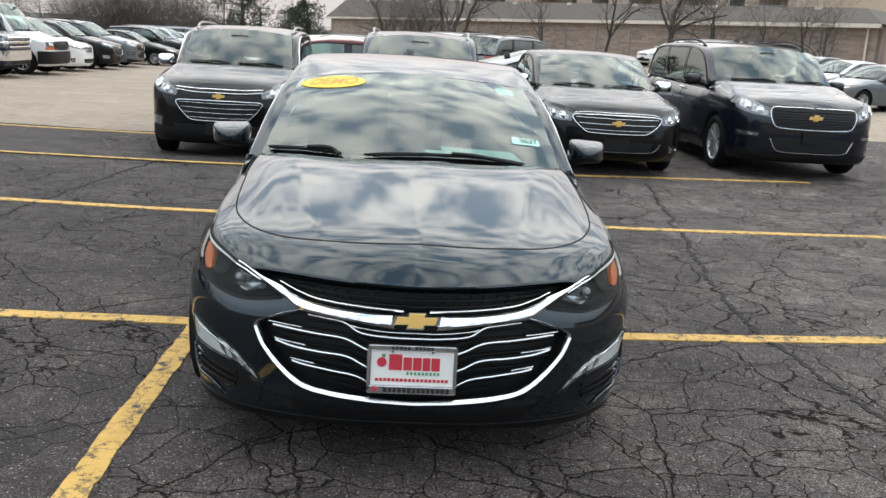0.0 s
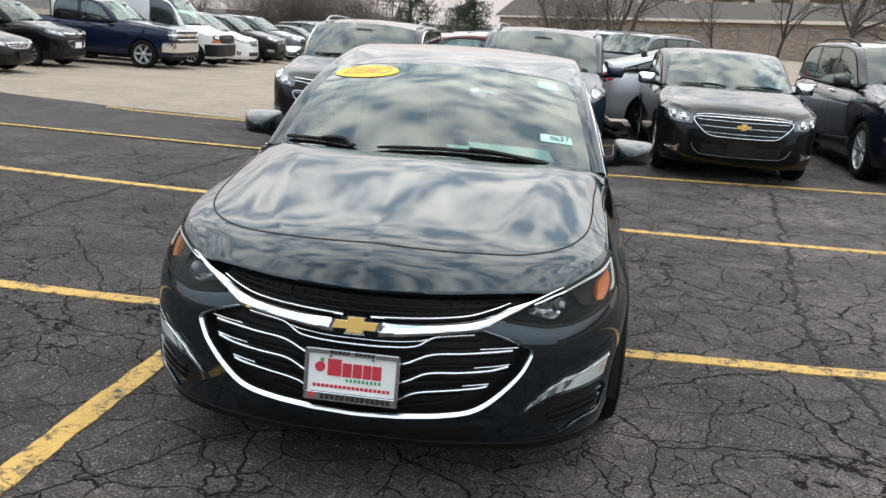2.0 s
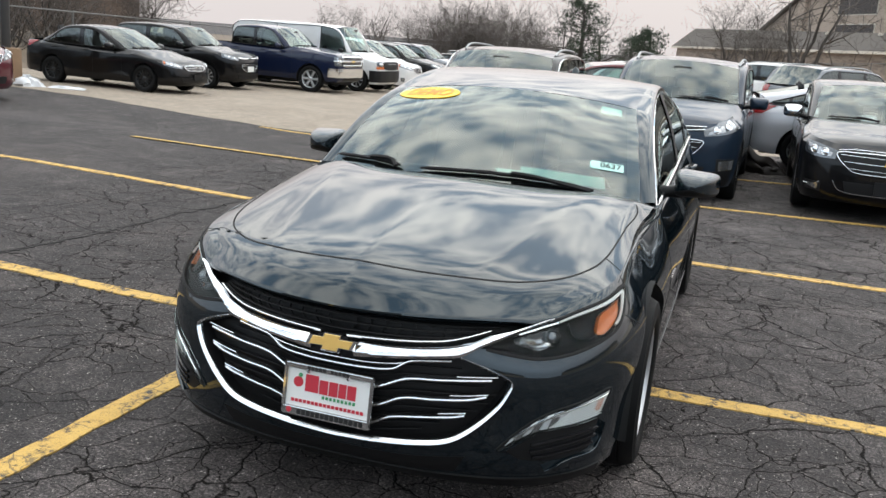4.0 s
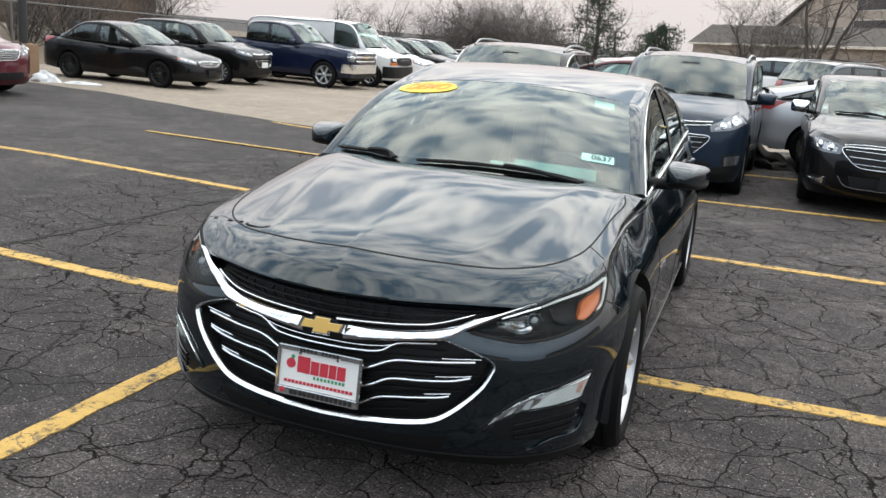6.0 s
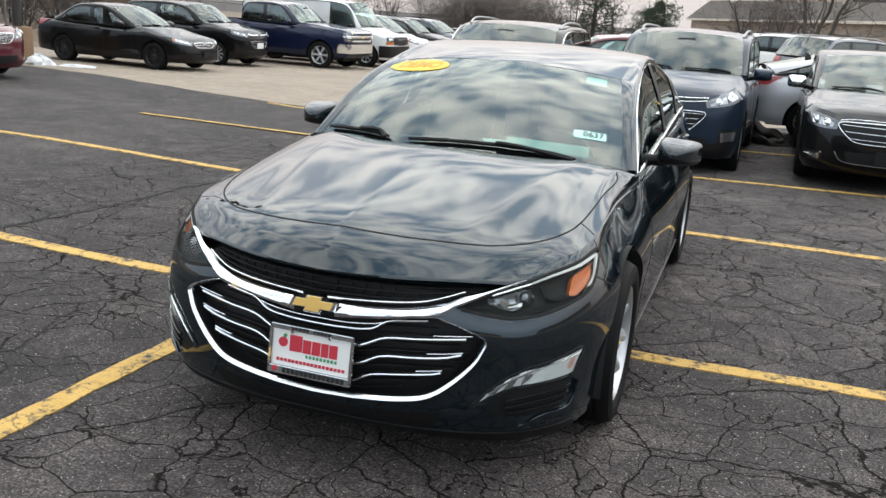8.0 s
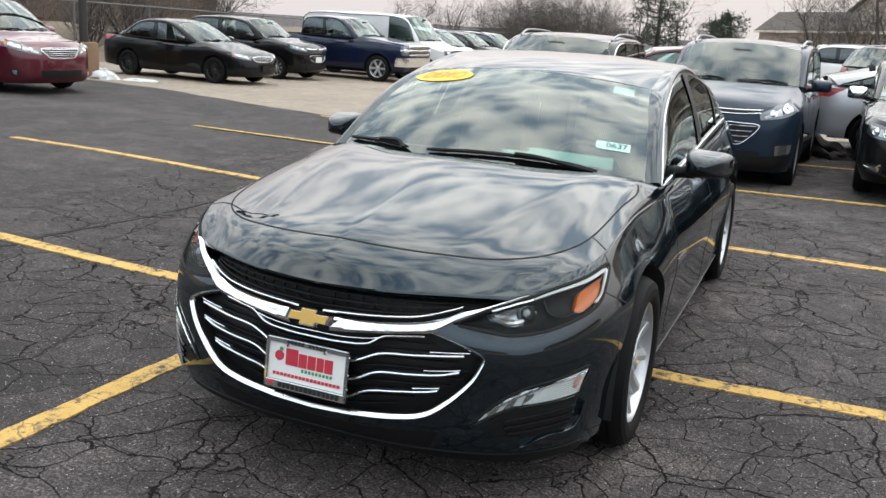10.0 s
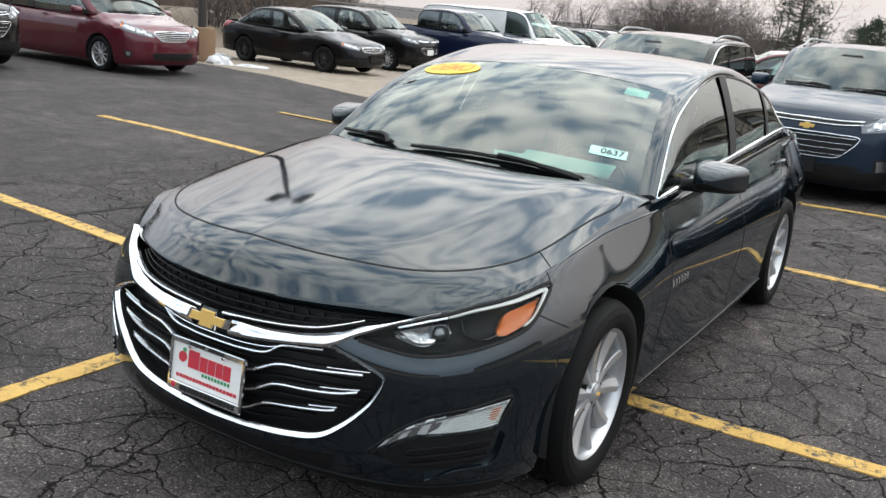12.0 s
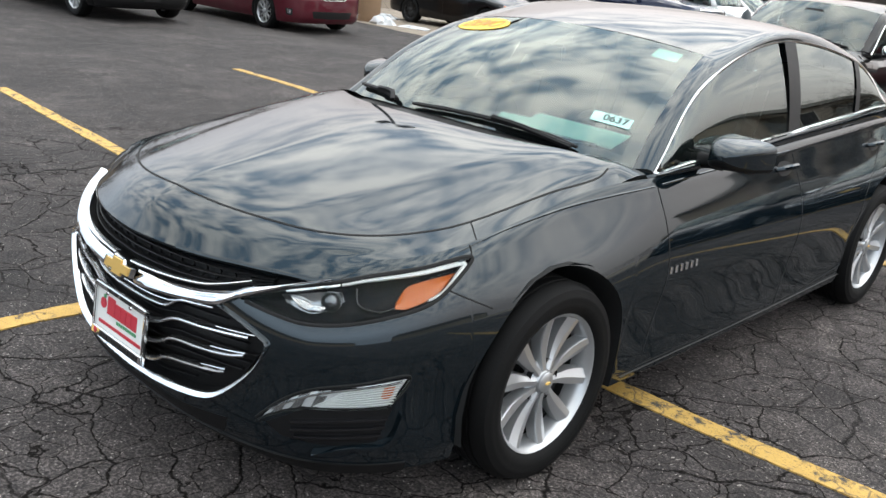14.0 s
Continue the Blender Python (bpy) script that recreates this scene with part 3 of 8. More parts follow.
def strip(sh, upper, lower, na=12, nz=5, off=0.006, skirt=0.012, side=1):
    """A panel on the body between two edges given as (arc length, height); its rim folds back by skirt."""
    U, L = path(upper)(np.linspace(0, 1, na)), path(lower)(np.linspace(0, 1, na))
    w = np.linspace(0, 1, nz)[None, :, None]
    Q = U[:, None] * (1 - w) + L[:, None] * w
    o = np.interp(np.linspace(0, 1, nz), np.linspace(0, 1, len(off)), off)[None] + np.zeros((na, 1)) if isinstance(off, tuple) else np.full((na, nz), off)
    P = sh.on(Q[..., 0] * side, Q[..., 1], o)
    g = Geo().grid(P)
    off = min(off) if isinstance(off, tuple) else off
    if skirt:
        rim = [(i, 0) for i in range(na)] + [(na - 1, j) for j in range(1, nz)] + [(i, nz - 1) for i in range(na - 2, -1, -1)] + [(0, j) for j in range(nz - 2, 0, -1)]
        r = np.array([P[i, j] for i, j in rim + rim[:1]])
        qa = np.array([Q[i, j] for i, j in rim + rim[:1]])
        back = sh.on(qa[:, 0] * side, qa[:, 1], off - skirt)
        g.grid(np.stack([r, back], 1))
    return g


def band(sh, pts, height, proud=0.012, off=0.0, n=24, side=1, flat=0.35, taper=None, dish=0):
    """A moulded bar that follows the body along (arc length, height) points."""
    t = np.linspace(0, 1, n)
    q = path(pts)(t)
    a, z = q[:, 0] * side, q[:, 1]
    c = sh.on(a, z, off)
    nn = sh.nrm(a, z)
    tg = np.gradient(c, axis=0)
    tg /= np.linalg.norm(tg, axis=1)[:, None] + 1e-9
    up = np.cross(nn, tg)
    h = np.full(n, height) if taper is None else height * np.interp(t, np.linspace(0, 1, len(taper)), taper)
    prof = [(-0.5, -0.6), (-0.5, 0.45), (-flat, 0.9), (0, 1.0), (flat, 0.9), (0.5, 0.45), (0.5, -0.6)]
    if dish:
        # the face slopes from a proud outer edge down to the inner one
        prof = [(u * side * dish, v) for u, v in ((-0.5, -0.6), (-0.5, 0.05), (-0.42, 0.18), (0.34, 0.95), (0.45, 1.0), (0.5, 0.85), (0.5, -0.6))]
    rows = [c + up * (u * h)[:, None] + nn * (v * proud) for u, v in prof]
    g = Geo().grid(np.stack(rows, 1))
    for k in (0, n - 1):
        g.add([r[k] for r in rows], [tuple(range(len(rows)))])
    return g


def seam(sh, pts, width=0.005, n=30, side=1):
    """A narrow panel gap on the body."""
    return band(sh, pts, width, 0.0012, 0.0002, n, side)


SPOKES = {}


def wheel(parent, x, y, r, width, kind, side):
    """A tyre with a rim of spokes; side: 1 or -1, the way its face looks."""
    w = thing_part("wheel", parent)
    w.location = (x, y, r)
    rr = r * {"hero": 0.70, "van": 0.6}.get(kind, 0.66)
    h = width / 2
    tread = [(-h * 0.62, r)] + [q for k in range(4) for q in ((-h * 0.45 + k * h * 0.30 - 0.005, r), (-h * 0.45 + k * h * 0.30 - 0.003, r * 0.98), (-h * 0.45 + k * h * 0.30 + 0.003, r * 0.98), (-h * 0.45 + k * h * 0.30 + 0.005, r))] + [(h * 0.62, r)]
    wall_ = [(h * 0.92, r * 0.95), (h * 0.98, r * 0.89), (h * 0.995, r * 0.88), (h * 0.985, r * 0.86), (h, r * 0.82), (h * 0.99, r * 0.79), (h * 0.93, max(r * 0.72, rr * 1.05)), (h * 0.8, rr)]
    ty = Geo().lathe([(-h * 0.8, rr), (-h, r * 0.82), (-h * 0.92, r * 0.95)] + (tread if kind == "hero" else [(-h * 0.62, r), (h * 0.62, r)]) + wall_, n=56 if kind == "hero" else 32)
    part("tyre", ty, "tyre", w)
    met = "darkrim" if kind == "dark" else "rim"
    rim = Geo().lathe([(-h * 0.8, rr * 1.0), (-h * 0.75, rr * 0.92), (h * 0.55, rr * 0.93), (h * 0.8, rr * 0.97), (h * 0.86, rr * 1.01), (h * 0.78, rr * 1.02)], n=44)
    part("rim", rim, met, w)
    if kind == "hero":
        part("brake_disc", Geo().lathe([(-h * 0.1, rr * 0.90), (-h * 0.05, rr * 0.90), (-h * 0.05, rr * 0.30), (h * 0.1, rr * 0.28), (h * 0.1, 0.0005)], n=32), "darkrim", w)
        # dark sleeve: shade deep in the barrel, put into its colour
        part("barrel_shade", Geo().lathe([(-h * 0.7, rr * 0.912), (h * 0.18, rr * 0.922)], n=44), "darkrim", w)
        part("caliper", Geo().box((h * 0.02, -rr * 0.62, rr * 0.28), (0.05, 0.075, 0.15), rot=Matrix.Rotation(radians(22), 3, "X"), bevel=0.012), "lampdark", w)
        part("valve", Geo().tube([(h * 0.35, rr * 0.80, rr * 0.40), (h * 0.66, rr * 0.74, rr * 0.37)], [0.006, 0.004], 6), "trim", w)
    n = {"hero": 10, "dark": 14, "van": 8, "five": 5, "six": 6}.get(kind, 10)
    w0, w1 = (0.030, 0.040) if kind == "hero" else (0.05, 0.075) if n <= 6 else (0.022, 0.03)
    for k in range(n):
        if kind == "hero":
            turn, lean = (k // 2) * 2 * math.pi / 5 + 0.1, 1 if k % 2 else -1
        else:
            turn, lean = k * 2 * math.pi / n, 0
        key = (kind, round(rr, 4), round(h, 4), lean)
        if key not in SPOKES:
            rows = []
            if kind == "hero":
                # a blade that widens to the rim, folded along a ridge, its flank towards its twin falling away
                for f in np.linspace(0, 1, 8):
                    q, rd = lean * (0.30 - 0.02 * f), rr * (0.17 + 0.79 * f)
                    ww = 0.0115 + 0.0155 * ease(f / 0.75)
                    xx = h * (0.66 + 0.10 * f - 0.10 * math.sin(math.pi * f))
                    ctr, tan = np.array([xx, math.cos(q) * rd, math.sin(q) * rd]), np.array([0, -math.sin(q), math.cos(q)]) * lean
                    rows.append([ctr + tan * ww * u - np.array([h * d, 0, 0]) for u, d in ((-1.0, 0.42), (-0.98, 0.06 + 0.07 * f), (-0.30 + 0.45 * f, 0.0), (0.92, 0.02), (1.0, 0.06), (1.0, 0.40))])
            for f in np.linspace(0, 1, 6) if kind != "hero" else ():
                q, rd = lean * (0.24 + 0.06 * f), rr * (0.16 + 0.79 * f)
                ww = (w0 + (w1 - w0) * f) / 2
                xx = h * (0.72 - 0.12 * (1 - f) ** 2 + 0.06 * f)
                ctr, tan = np.array([xx, math.cos(q) * rd, math.sin(q) * rd]), np.array([0, -math.sin(q), math.cos(q)])
                rows.append([ctr + tan * ww * u - np.array([0.5 * h * d, 0, 0]) for u, d in ((-1, 0.6), (-0.95, 0.06), (-0.8, 0.0), (0.8, 0.0), (0.95, 0.06), (1, 0.6))])
            ob = part("spoke", Geo().grid(np.array(rows)), met, w, sharp=16)
            SPOKES[key] = ob.data
        else:
            ob = new("spoke", SPOKES[key])
            ob.parent = w
        ob.rotation_euler = (turn, 0, 0)
    hub = Geo().lathe([(h * 0.3, rr * 0.30), (h * 0.42, rr * 0.29), (h * 0.60, rr * 0.17), (h * 0.66, rr * 0.15), (h * 0.66, 0.0005)] if kind == "hero" else [(h * 0.3, rr * 0.26), (h * 0.62, rr * 0.24), (h * 0.70, rr * 0.15), (h * 0.72, rr * 0.13), (h * 0.72, 0.0005)], n=30)
    if kind == "hero":
        for k in range(5):
            an = k * 2 * math.pi / 5 + 0.1
            part("wheel_nut", Geo().lathe([(h * 0.5, 0.011), (h * 0.68, 0.010), (h * 0.68, 0.0005)], c=(-h * 0.12, math.cos(an) * rr * 0.25, math.sin(an) * rr * 0.25), n=6), "chrome", w)
            part("nut_pocket", Geo().lathe([(h * 0.40, 0.0005), (h * 0.42, 0.015), (h * 0.60, 0.018)], c=(0, math.cos(an) * rr * 0.25, math.sin(an) * rr * 0.25), n=12), "darkrim", w)
    part("hub", hub, met, w)
    if kind != "hero":
        part("brake_disc", Geo().lathe([(h * 0.1, rr * 0.90), (h * 0.12, rr * 0.3)], n=30), "darkrim", w)
    back = Geo().lathe([(-h * 0.5, rr * 0.95), (-h * 0.5, 0.001)], n=24)
    part("wheel_back", back, "well", w)
    if kind == "hero":
        part("hub_cap", Geo().lathe([(h * 0.66, rr * 0.150), (h * 0.73, rr * 0.148), (h * 0.76, rr * 0.13), (h * 0.77, 0.0005)], n=24), "rim", w, "chrome centre cap with a small gold emblem")
        part("cap_emblem", bowtie(0.011), "gold", w).matrix_basis = pose(h * 0.79, 0, 0, 0, 0, 90)
    if side < 0:
        w.rotation_euler = (0, 0, math.pi)
    return w


def thing_part(name, parent):
    ob = new(name)
    ob.empty_display_size = 0.1
    ob.parent = parent
    return ob


def bowtie(w):
    """A plain cross-shaped badge, w from its middle to its tip, in the xz plane."""
    g = Geo()
    o = [(-1, -0.22), (-0.86, 0.2), (-0.36, 0.2), (-0.30, 0.40), (0.40, 0.40), (0.34, 0.2), (1, 0.22), (0.86, -0.2), (0.36, -0.2), (0.30, -0.40), (-0.40, -0.40), (-0.34, -0.2)]
    n = len(o)
    f = [(x * w, -0.004, z * w) for x, z in o]
    b = [(x * w * 1.07, 0.006, z * w * 1.12) for x, z in o]
    g.add(f + b, [tuple(range(n))] + [(i, i + n, (i + 1) % n + n, (i + 1) % n) for i in range(n)])
    return g


def mirror_shape(sx, sy, sz):
    """A rounded, tapering mirror housing with its flat face to the rear (+y)."""
    n, k = 20, 9
    P = np.zeros((n, k, 3))
    for i in range(n):
        q = 2 * math.pi * i / n
        cx, cz = math.copysign(abs(math.cos(q)) ** 0.42, math.cos(q)), math.copysign(abs(math.sin(q)) ** 0.48, math.sin(q))
        for j in range(k):
            f = j / (k - 1)
            r = math.sqrt(max(0.0, 1 - (1 - f) ** 2.2))
            P[i, j] = (cx * sx * r * (1 - 0.05 * (1 - f)), (f - 1) * sy, cz * sz * r - 0.15 * sz * (1 - f))
    g = Geo().grid(P, wrap=True)
    g.add([P[i, -1] for i in range(n)], [tuple(range(n))])
    return g


def auto_spec(wb=2.7, fo=0.9, ro=1.0, hw=0.9, wheel=0.33, arch=0.385, nose=0.78, hood=0.98, cowl=0.42, head=1.25, roof=1.45, rhead=2.6, rbase=3.1, deck=1.05, belt=0.95, lip=0.2, tumble=0.17, boxy=0.0, blunt=0.0):
    """A vehicle's outlines from a few lengths: wb wheelbase, fo and ro overhangs, hw half width, nose, hood, roof, deck and belt heights, cowl, head, rhead and rbase the
    windscreen's and rear window's foot and head along the car."""
    e = wb + ro
    sp = {"wb": wb, "arch": arch, "wheel": wheel, "hw": hw}
    sp["plan"] = [(0, -fo), (hw * 0.38, -fo + 0.025 * (1 - blunt)), (hw * 0.70, -fo + 0.11 * (1 - 0.7 * blunt)), (hw * 0.89, -fo + 0.28 * (1 - 0.7 * blunt)), (hw * 0.975, -fo + 0.52), (hw, -0.05), (hw, wb * 0.5), (hw, wb), (hw * 0.985, e - 0.42), (hw * 0.92, e - 0.16), (hw * 0.66, e - 0.035), (hw * 0.3, e - 0.005), (0, e)]
    sp["front"] = [(lip, 0.10), (lip + 0.08, 0.02), (lip + 0.2, 0.0), (nose - 0.2, 0.012), (nose - 0.06, 0.05 - 0.03 * blunt), (nose + 0.06, 0.12 - 0.08 * blunt), (nose + 0.3, 0.2)]
    sp["side"] = [(lip, 0.055), (lip + 0.12, 0.012), (0.5, 0.006), (belt - 0.30, 0.0), (belt - 0.14, 0.012), (belt, 0.04), (belt + 0.3, 0.08)]
    sp["rear"] = [(lip, 0.12), (lip + 0.15, 0.0), (0.62, 0.0), (0.75, 0.05), (deck, 0.09), (deck + 0.3, 0.12)]
    sp["sill"] = [(-fo, lip), (-fo + 0.4, lip), (0, lip), (wb, lip), (e - 0.3, lip + 0.06), (e, lip + 0.08)]
    sp["shoulder"] = [(-fo, nose), (-fo + 0.25, nose + 0.045), (-0.1, (nose + hood) / 2), (cowl, hood - 0.03), (cowl + 0.5, belt - 0.02), (wb * 0.6, belt), (wb, belt + 0.03), (rbase, min(deck, belt + 0.05)), (e, deck - 0.04)]
    rx = hw - tumble
    sp["cowl"] = [(0, cowl - 0.10, hood + 0.02), (hw - 0.15, cowl + 0.14, hood + 0.015)]
    sp["header"] = [(0, head - 0.06, roof - 0.055), (rx - 0.06, head + 0.06, roof - 0.115)]
    sp["roofside"] = [(rx - 0.02, (head * 1.4 + rhead * 0.6) / 2, roof - 0.045), (rx - 0.03, (head * 0.5 + rhead * 1.5) / 2, roof - 0.055)]
    sp["roofmid"] = roof
    sp["rheader"] = [(0, rhead + 0.05, roof - 0.055), (rx - 0.08, rhead - 0.05, roof - 0.10)]
    sp["rbase"] = [(0, rbase, deck), (hw - 0.2, rbase - 0.06, deck - 0.01)]
    y0, y1 = cowl + 0.30, rbase - 0.22 + 0.1 * boxy
    sp["dlo"] = [(hw - 0.085, y0, belt + 0.025), (rx + 0.045, head + 0.13, roof - 0.165), (rx + 0.05, (head + rhead) / 2, roof - 0.115), (rx + 0.045, rhead - 0.10, roof - 0.16), (hw - 0.095, y1, belt + 0.05)]
    sp["belt"] = [(hw - 0.085, y0, belt + 0.025), (hw - 0.075, (y0 + y1) / 2, belt + 0.03), (hw - 0.095, y1, belt + 0.05)]
    sp["crown"] = [(0, 0), (0.3, 0.035), (0.7, 0.035), (1, 0.0)]
    return sp


def across(mid, corner, uu):
    """A line across the car, bowed between its middle and its two ends."""
    f = np.abs(uu)[:, None]
    mid, corner = np.array(mid, float), np.array(corner, float)
    return np.concatenate([uu[:, None] * corner[0], mid[1] + (corner[1] - mid[1]) * f**2, mid[2] + (corner[2] - mid[2]) * f**2], 1)


def bonnet_grid(sh, L, nu, nw):
    """The bonnet and the tops of the wings, from the nose to the windscreen's foot."""
    sp = sh.sp
    half = len(sh.nn) // 2
    ac = L.get("corner", float(np.interp(0.62, sh.nn[:half, 0], sh.s[:half])))
    co = sp["cowl"]
    ah = sh.a_of_y(co[1][1] - 0.03)
    u, w = np.linspace(-1, 1, nu), np.linspace(0, 1, nw)
    C0, D1 = sh.edge(u * ac), sh.edge(ac + (ah - ac) * w)
    D0, e1 = D1 * np.array([-1, 1, 1]), D1[-1]
    k = np.clip((np.abs(u) - 0.9) / 0.1, 0, 1)[:, None]
    tgt = np.stack([np.sign(u) * e1[0], np.full(nu, e1[1]), np.full(nu, e1[2])], 1)
    C1 = across(co[0], co[1], np.clip(u / 0.9, -1, 1)) * (1 - k) + tgt * k
    H = coons(C0, C1, D0, D1)
    H[..., 2] += (1 - u[:, None] ** 2) * (curve(sp["crown"])(w) if "rise" not in sp else sp["rise"] * w**0.5 * (1 - w))[None]
    if "sculpt" in L:
        # one fair surface in place of the patched one, but for its rims
        U, W = np.repeat(u[:, None], nw, 1), np.repeat(w[None], nu, 0)
        T = np.stack([U.ravel() ** (2 * i) * W.ravel() ** j for i in range(4) for j in range(5)], 1)
        fair = (T @ np.linalg.lstsq(T, H[..., 2].ravel(), rcond=None)[0]).reshape(nu, nw)
        keep = ease((np.abs(U) - 0.86) / 0.14)
        H[..., 2] = fair * (1 - keep) + H[..., 2] * keep
        H[..., 2] += L["sculpt"](u[:, None] + 0 * w[None], w[None] + 0 * u[:, None])
    return H


def nose_rows(sh, L, H):
    """The bonnet sheet drawn down over the nose to the upper grille's edge, with its rim folded in."""
    nu, nw = H.shape[:2]
    u, ac = np.linspace(-1, 1, nu), L["corner"]
    a, j0 = u * ac, int(0.09 * (nw - 1))
    zl = curve(L["nose_edge"])(np.abs(a))
    E = sh.on(a, zl, 0.002 + 0 * a)
    T0 = sh.pt(a, zl + 0.01) - sh.pt(a, zl)
    T1 = H[:, j0 + 3] - H[:, j0]
    Q = H[:, j0]
    unit = lambda v: v / np.linalg.norm(v, axis=1, keepdims=True)
    d = np.linalg.norm(Q - E, axis=1, keepdims=True)
    T0, T1 = unit(T0) * d * 0.9, unit(T1) * d * 1.0
    ah = sh.a_of_y(sh.sp["cowl"][1][1] - 0.03)
    a1 = ac + (ah - ac) * j0 / (nw - 1)
    b = ease((np.abs(u) - 0.80) / 0.20)[:, None]
    rows = [sh.on(a, zl - 0.006, -0.03 + 0 * a), sh.on(a, zl - 0.004, -0.001 + 0 * a)]
    for s in np.linspace(0, 1, 16)[:-1]:
        h = (2 * s**3 - 3 * s**2 + 1) * E + (s**3 - 2 * s**2 + s) * T0 + (3 * s**2 - 2 * s**3) * Q + (s**3 - s**2) * T1
        ae = np.abs(a) + (a1 - ac) * s
        ze = zl + (sh.top(ae) - zl) * s
        on = sh.on(np.sign(u) * ae, ze, 0.002 * (1 - s) + 0 * a)
        rows.append(h * (1 - b) + on * b)
    return np.concatenate([np.stack(rows, 1), H[:, j0:]], 1)


def wedge_mirror(sx, sy, sz, s):
    """A door mirror housing, boxy, its front set inboard: the painted upper cap and the black lower shell; s: the side."""
    out = []
    for q0, q1 in ((-0.32, math.pi + 0.20), (math.pi + 0.20, 2 * math.pi - 0.32)):
        rows = []
        for f in np.concatenate([np.linspace(0, 0.2, 8) ** 1.6 / 0.2**0.6, np.linspace(0.26, 1, 9)]):
            r = max(0.02, 1 - (1 - f) ** 3.2) ** 0.42
            q = np.linspace(q0, q1, 26)
            cx, cz = np.sign(np.cos(q)) * np.abs(np.cos(q)) ** 0.36, np.sign(np.sin(q)) * np.abs(np.sin(q)) ** 0.40
            x = sx * (cx * r * (0.80 + 0.20 * f) - 0.20 * (1 - f))
            z = sz * (cz * r * (0.86 + 0.14 * f) * (1 - 0.10 * cx) - 0.08 * (1 - f))
            rows.append(np.stack([s * x, -sy * (1 - f) + 0.16 * np.maximum(x, 0), z], 1))
        g = Geo().grid(np.array(rows))
        g.add(list(rows[0]), [tuple(range(26))])
        out.append(g)
    return out


class Sheet:
    """A point on a grid of points by fractions of its width and height, set off along its normal."""

    def __init__(self, P, out):
        self.P, self.out = P, np.array(out, float)
        n, k = P.shape[:2]
        self.wid = np.linalg.norm(np.diff(P[:, k // 2], axis=0), axis=1).sum()
        self.hgt = np.linalg.norm(np.diff(P[n // 2], axis=0), axis=1).sum()

    def at(self, u, w, off=0.0):
        n, k = self.P.shape[:2]
        u, w = np.clip(np.asarray(u, float), 0, 1) * (n - 1), np.clip(np.asarray(w, float), 0, 1) * (k - 1)
        i, j = np.minimum(u.astype(int), n - 2), np.minimum(w.astype(int), k - 2)
        fu, fw = (u - i)[..., None], (w - j)[..., None]
        P = self.P
        a, b, c, d = P[i, j], P[i + 1, j], P[i, j + 1], P[i + 1, j + 1]
        q = (a * (1 - fu) + b * fu) * (1 - fw) + (c * (1 - fu) + d * fu) * fw
        nn = np.cross((b - a) * (1 - fw) + (d - c) * fw, (c - a) * (1 - fu) + (d - b) * fu)
        nn /= np.linalg.norm(nn, axis=-1, keepdims=True) + 1e-12
        nn *= np.sign(nn @ self.out)[..., None]
        return q + nn * off

    def local(self, u0, w0, x, y, off):
        """A place x metres across and y metres up from (u0, w0)."""
        return self.at(u0 + np.asarray(x) / self.wid, w0 + np.asarray(y) / self.hgt, off)


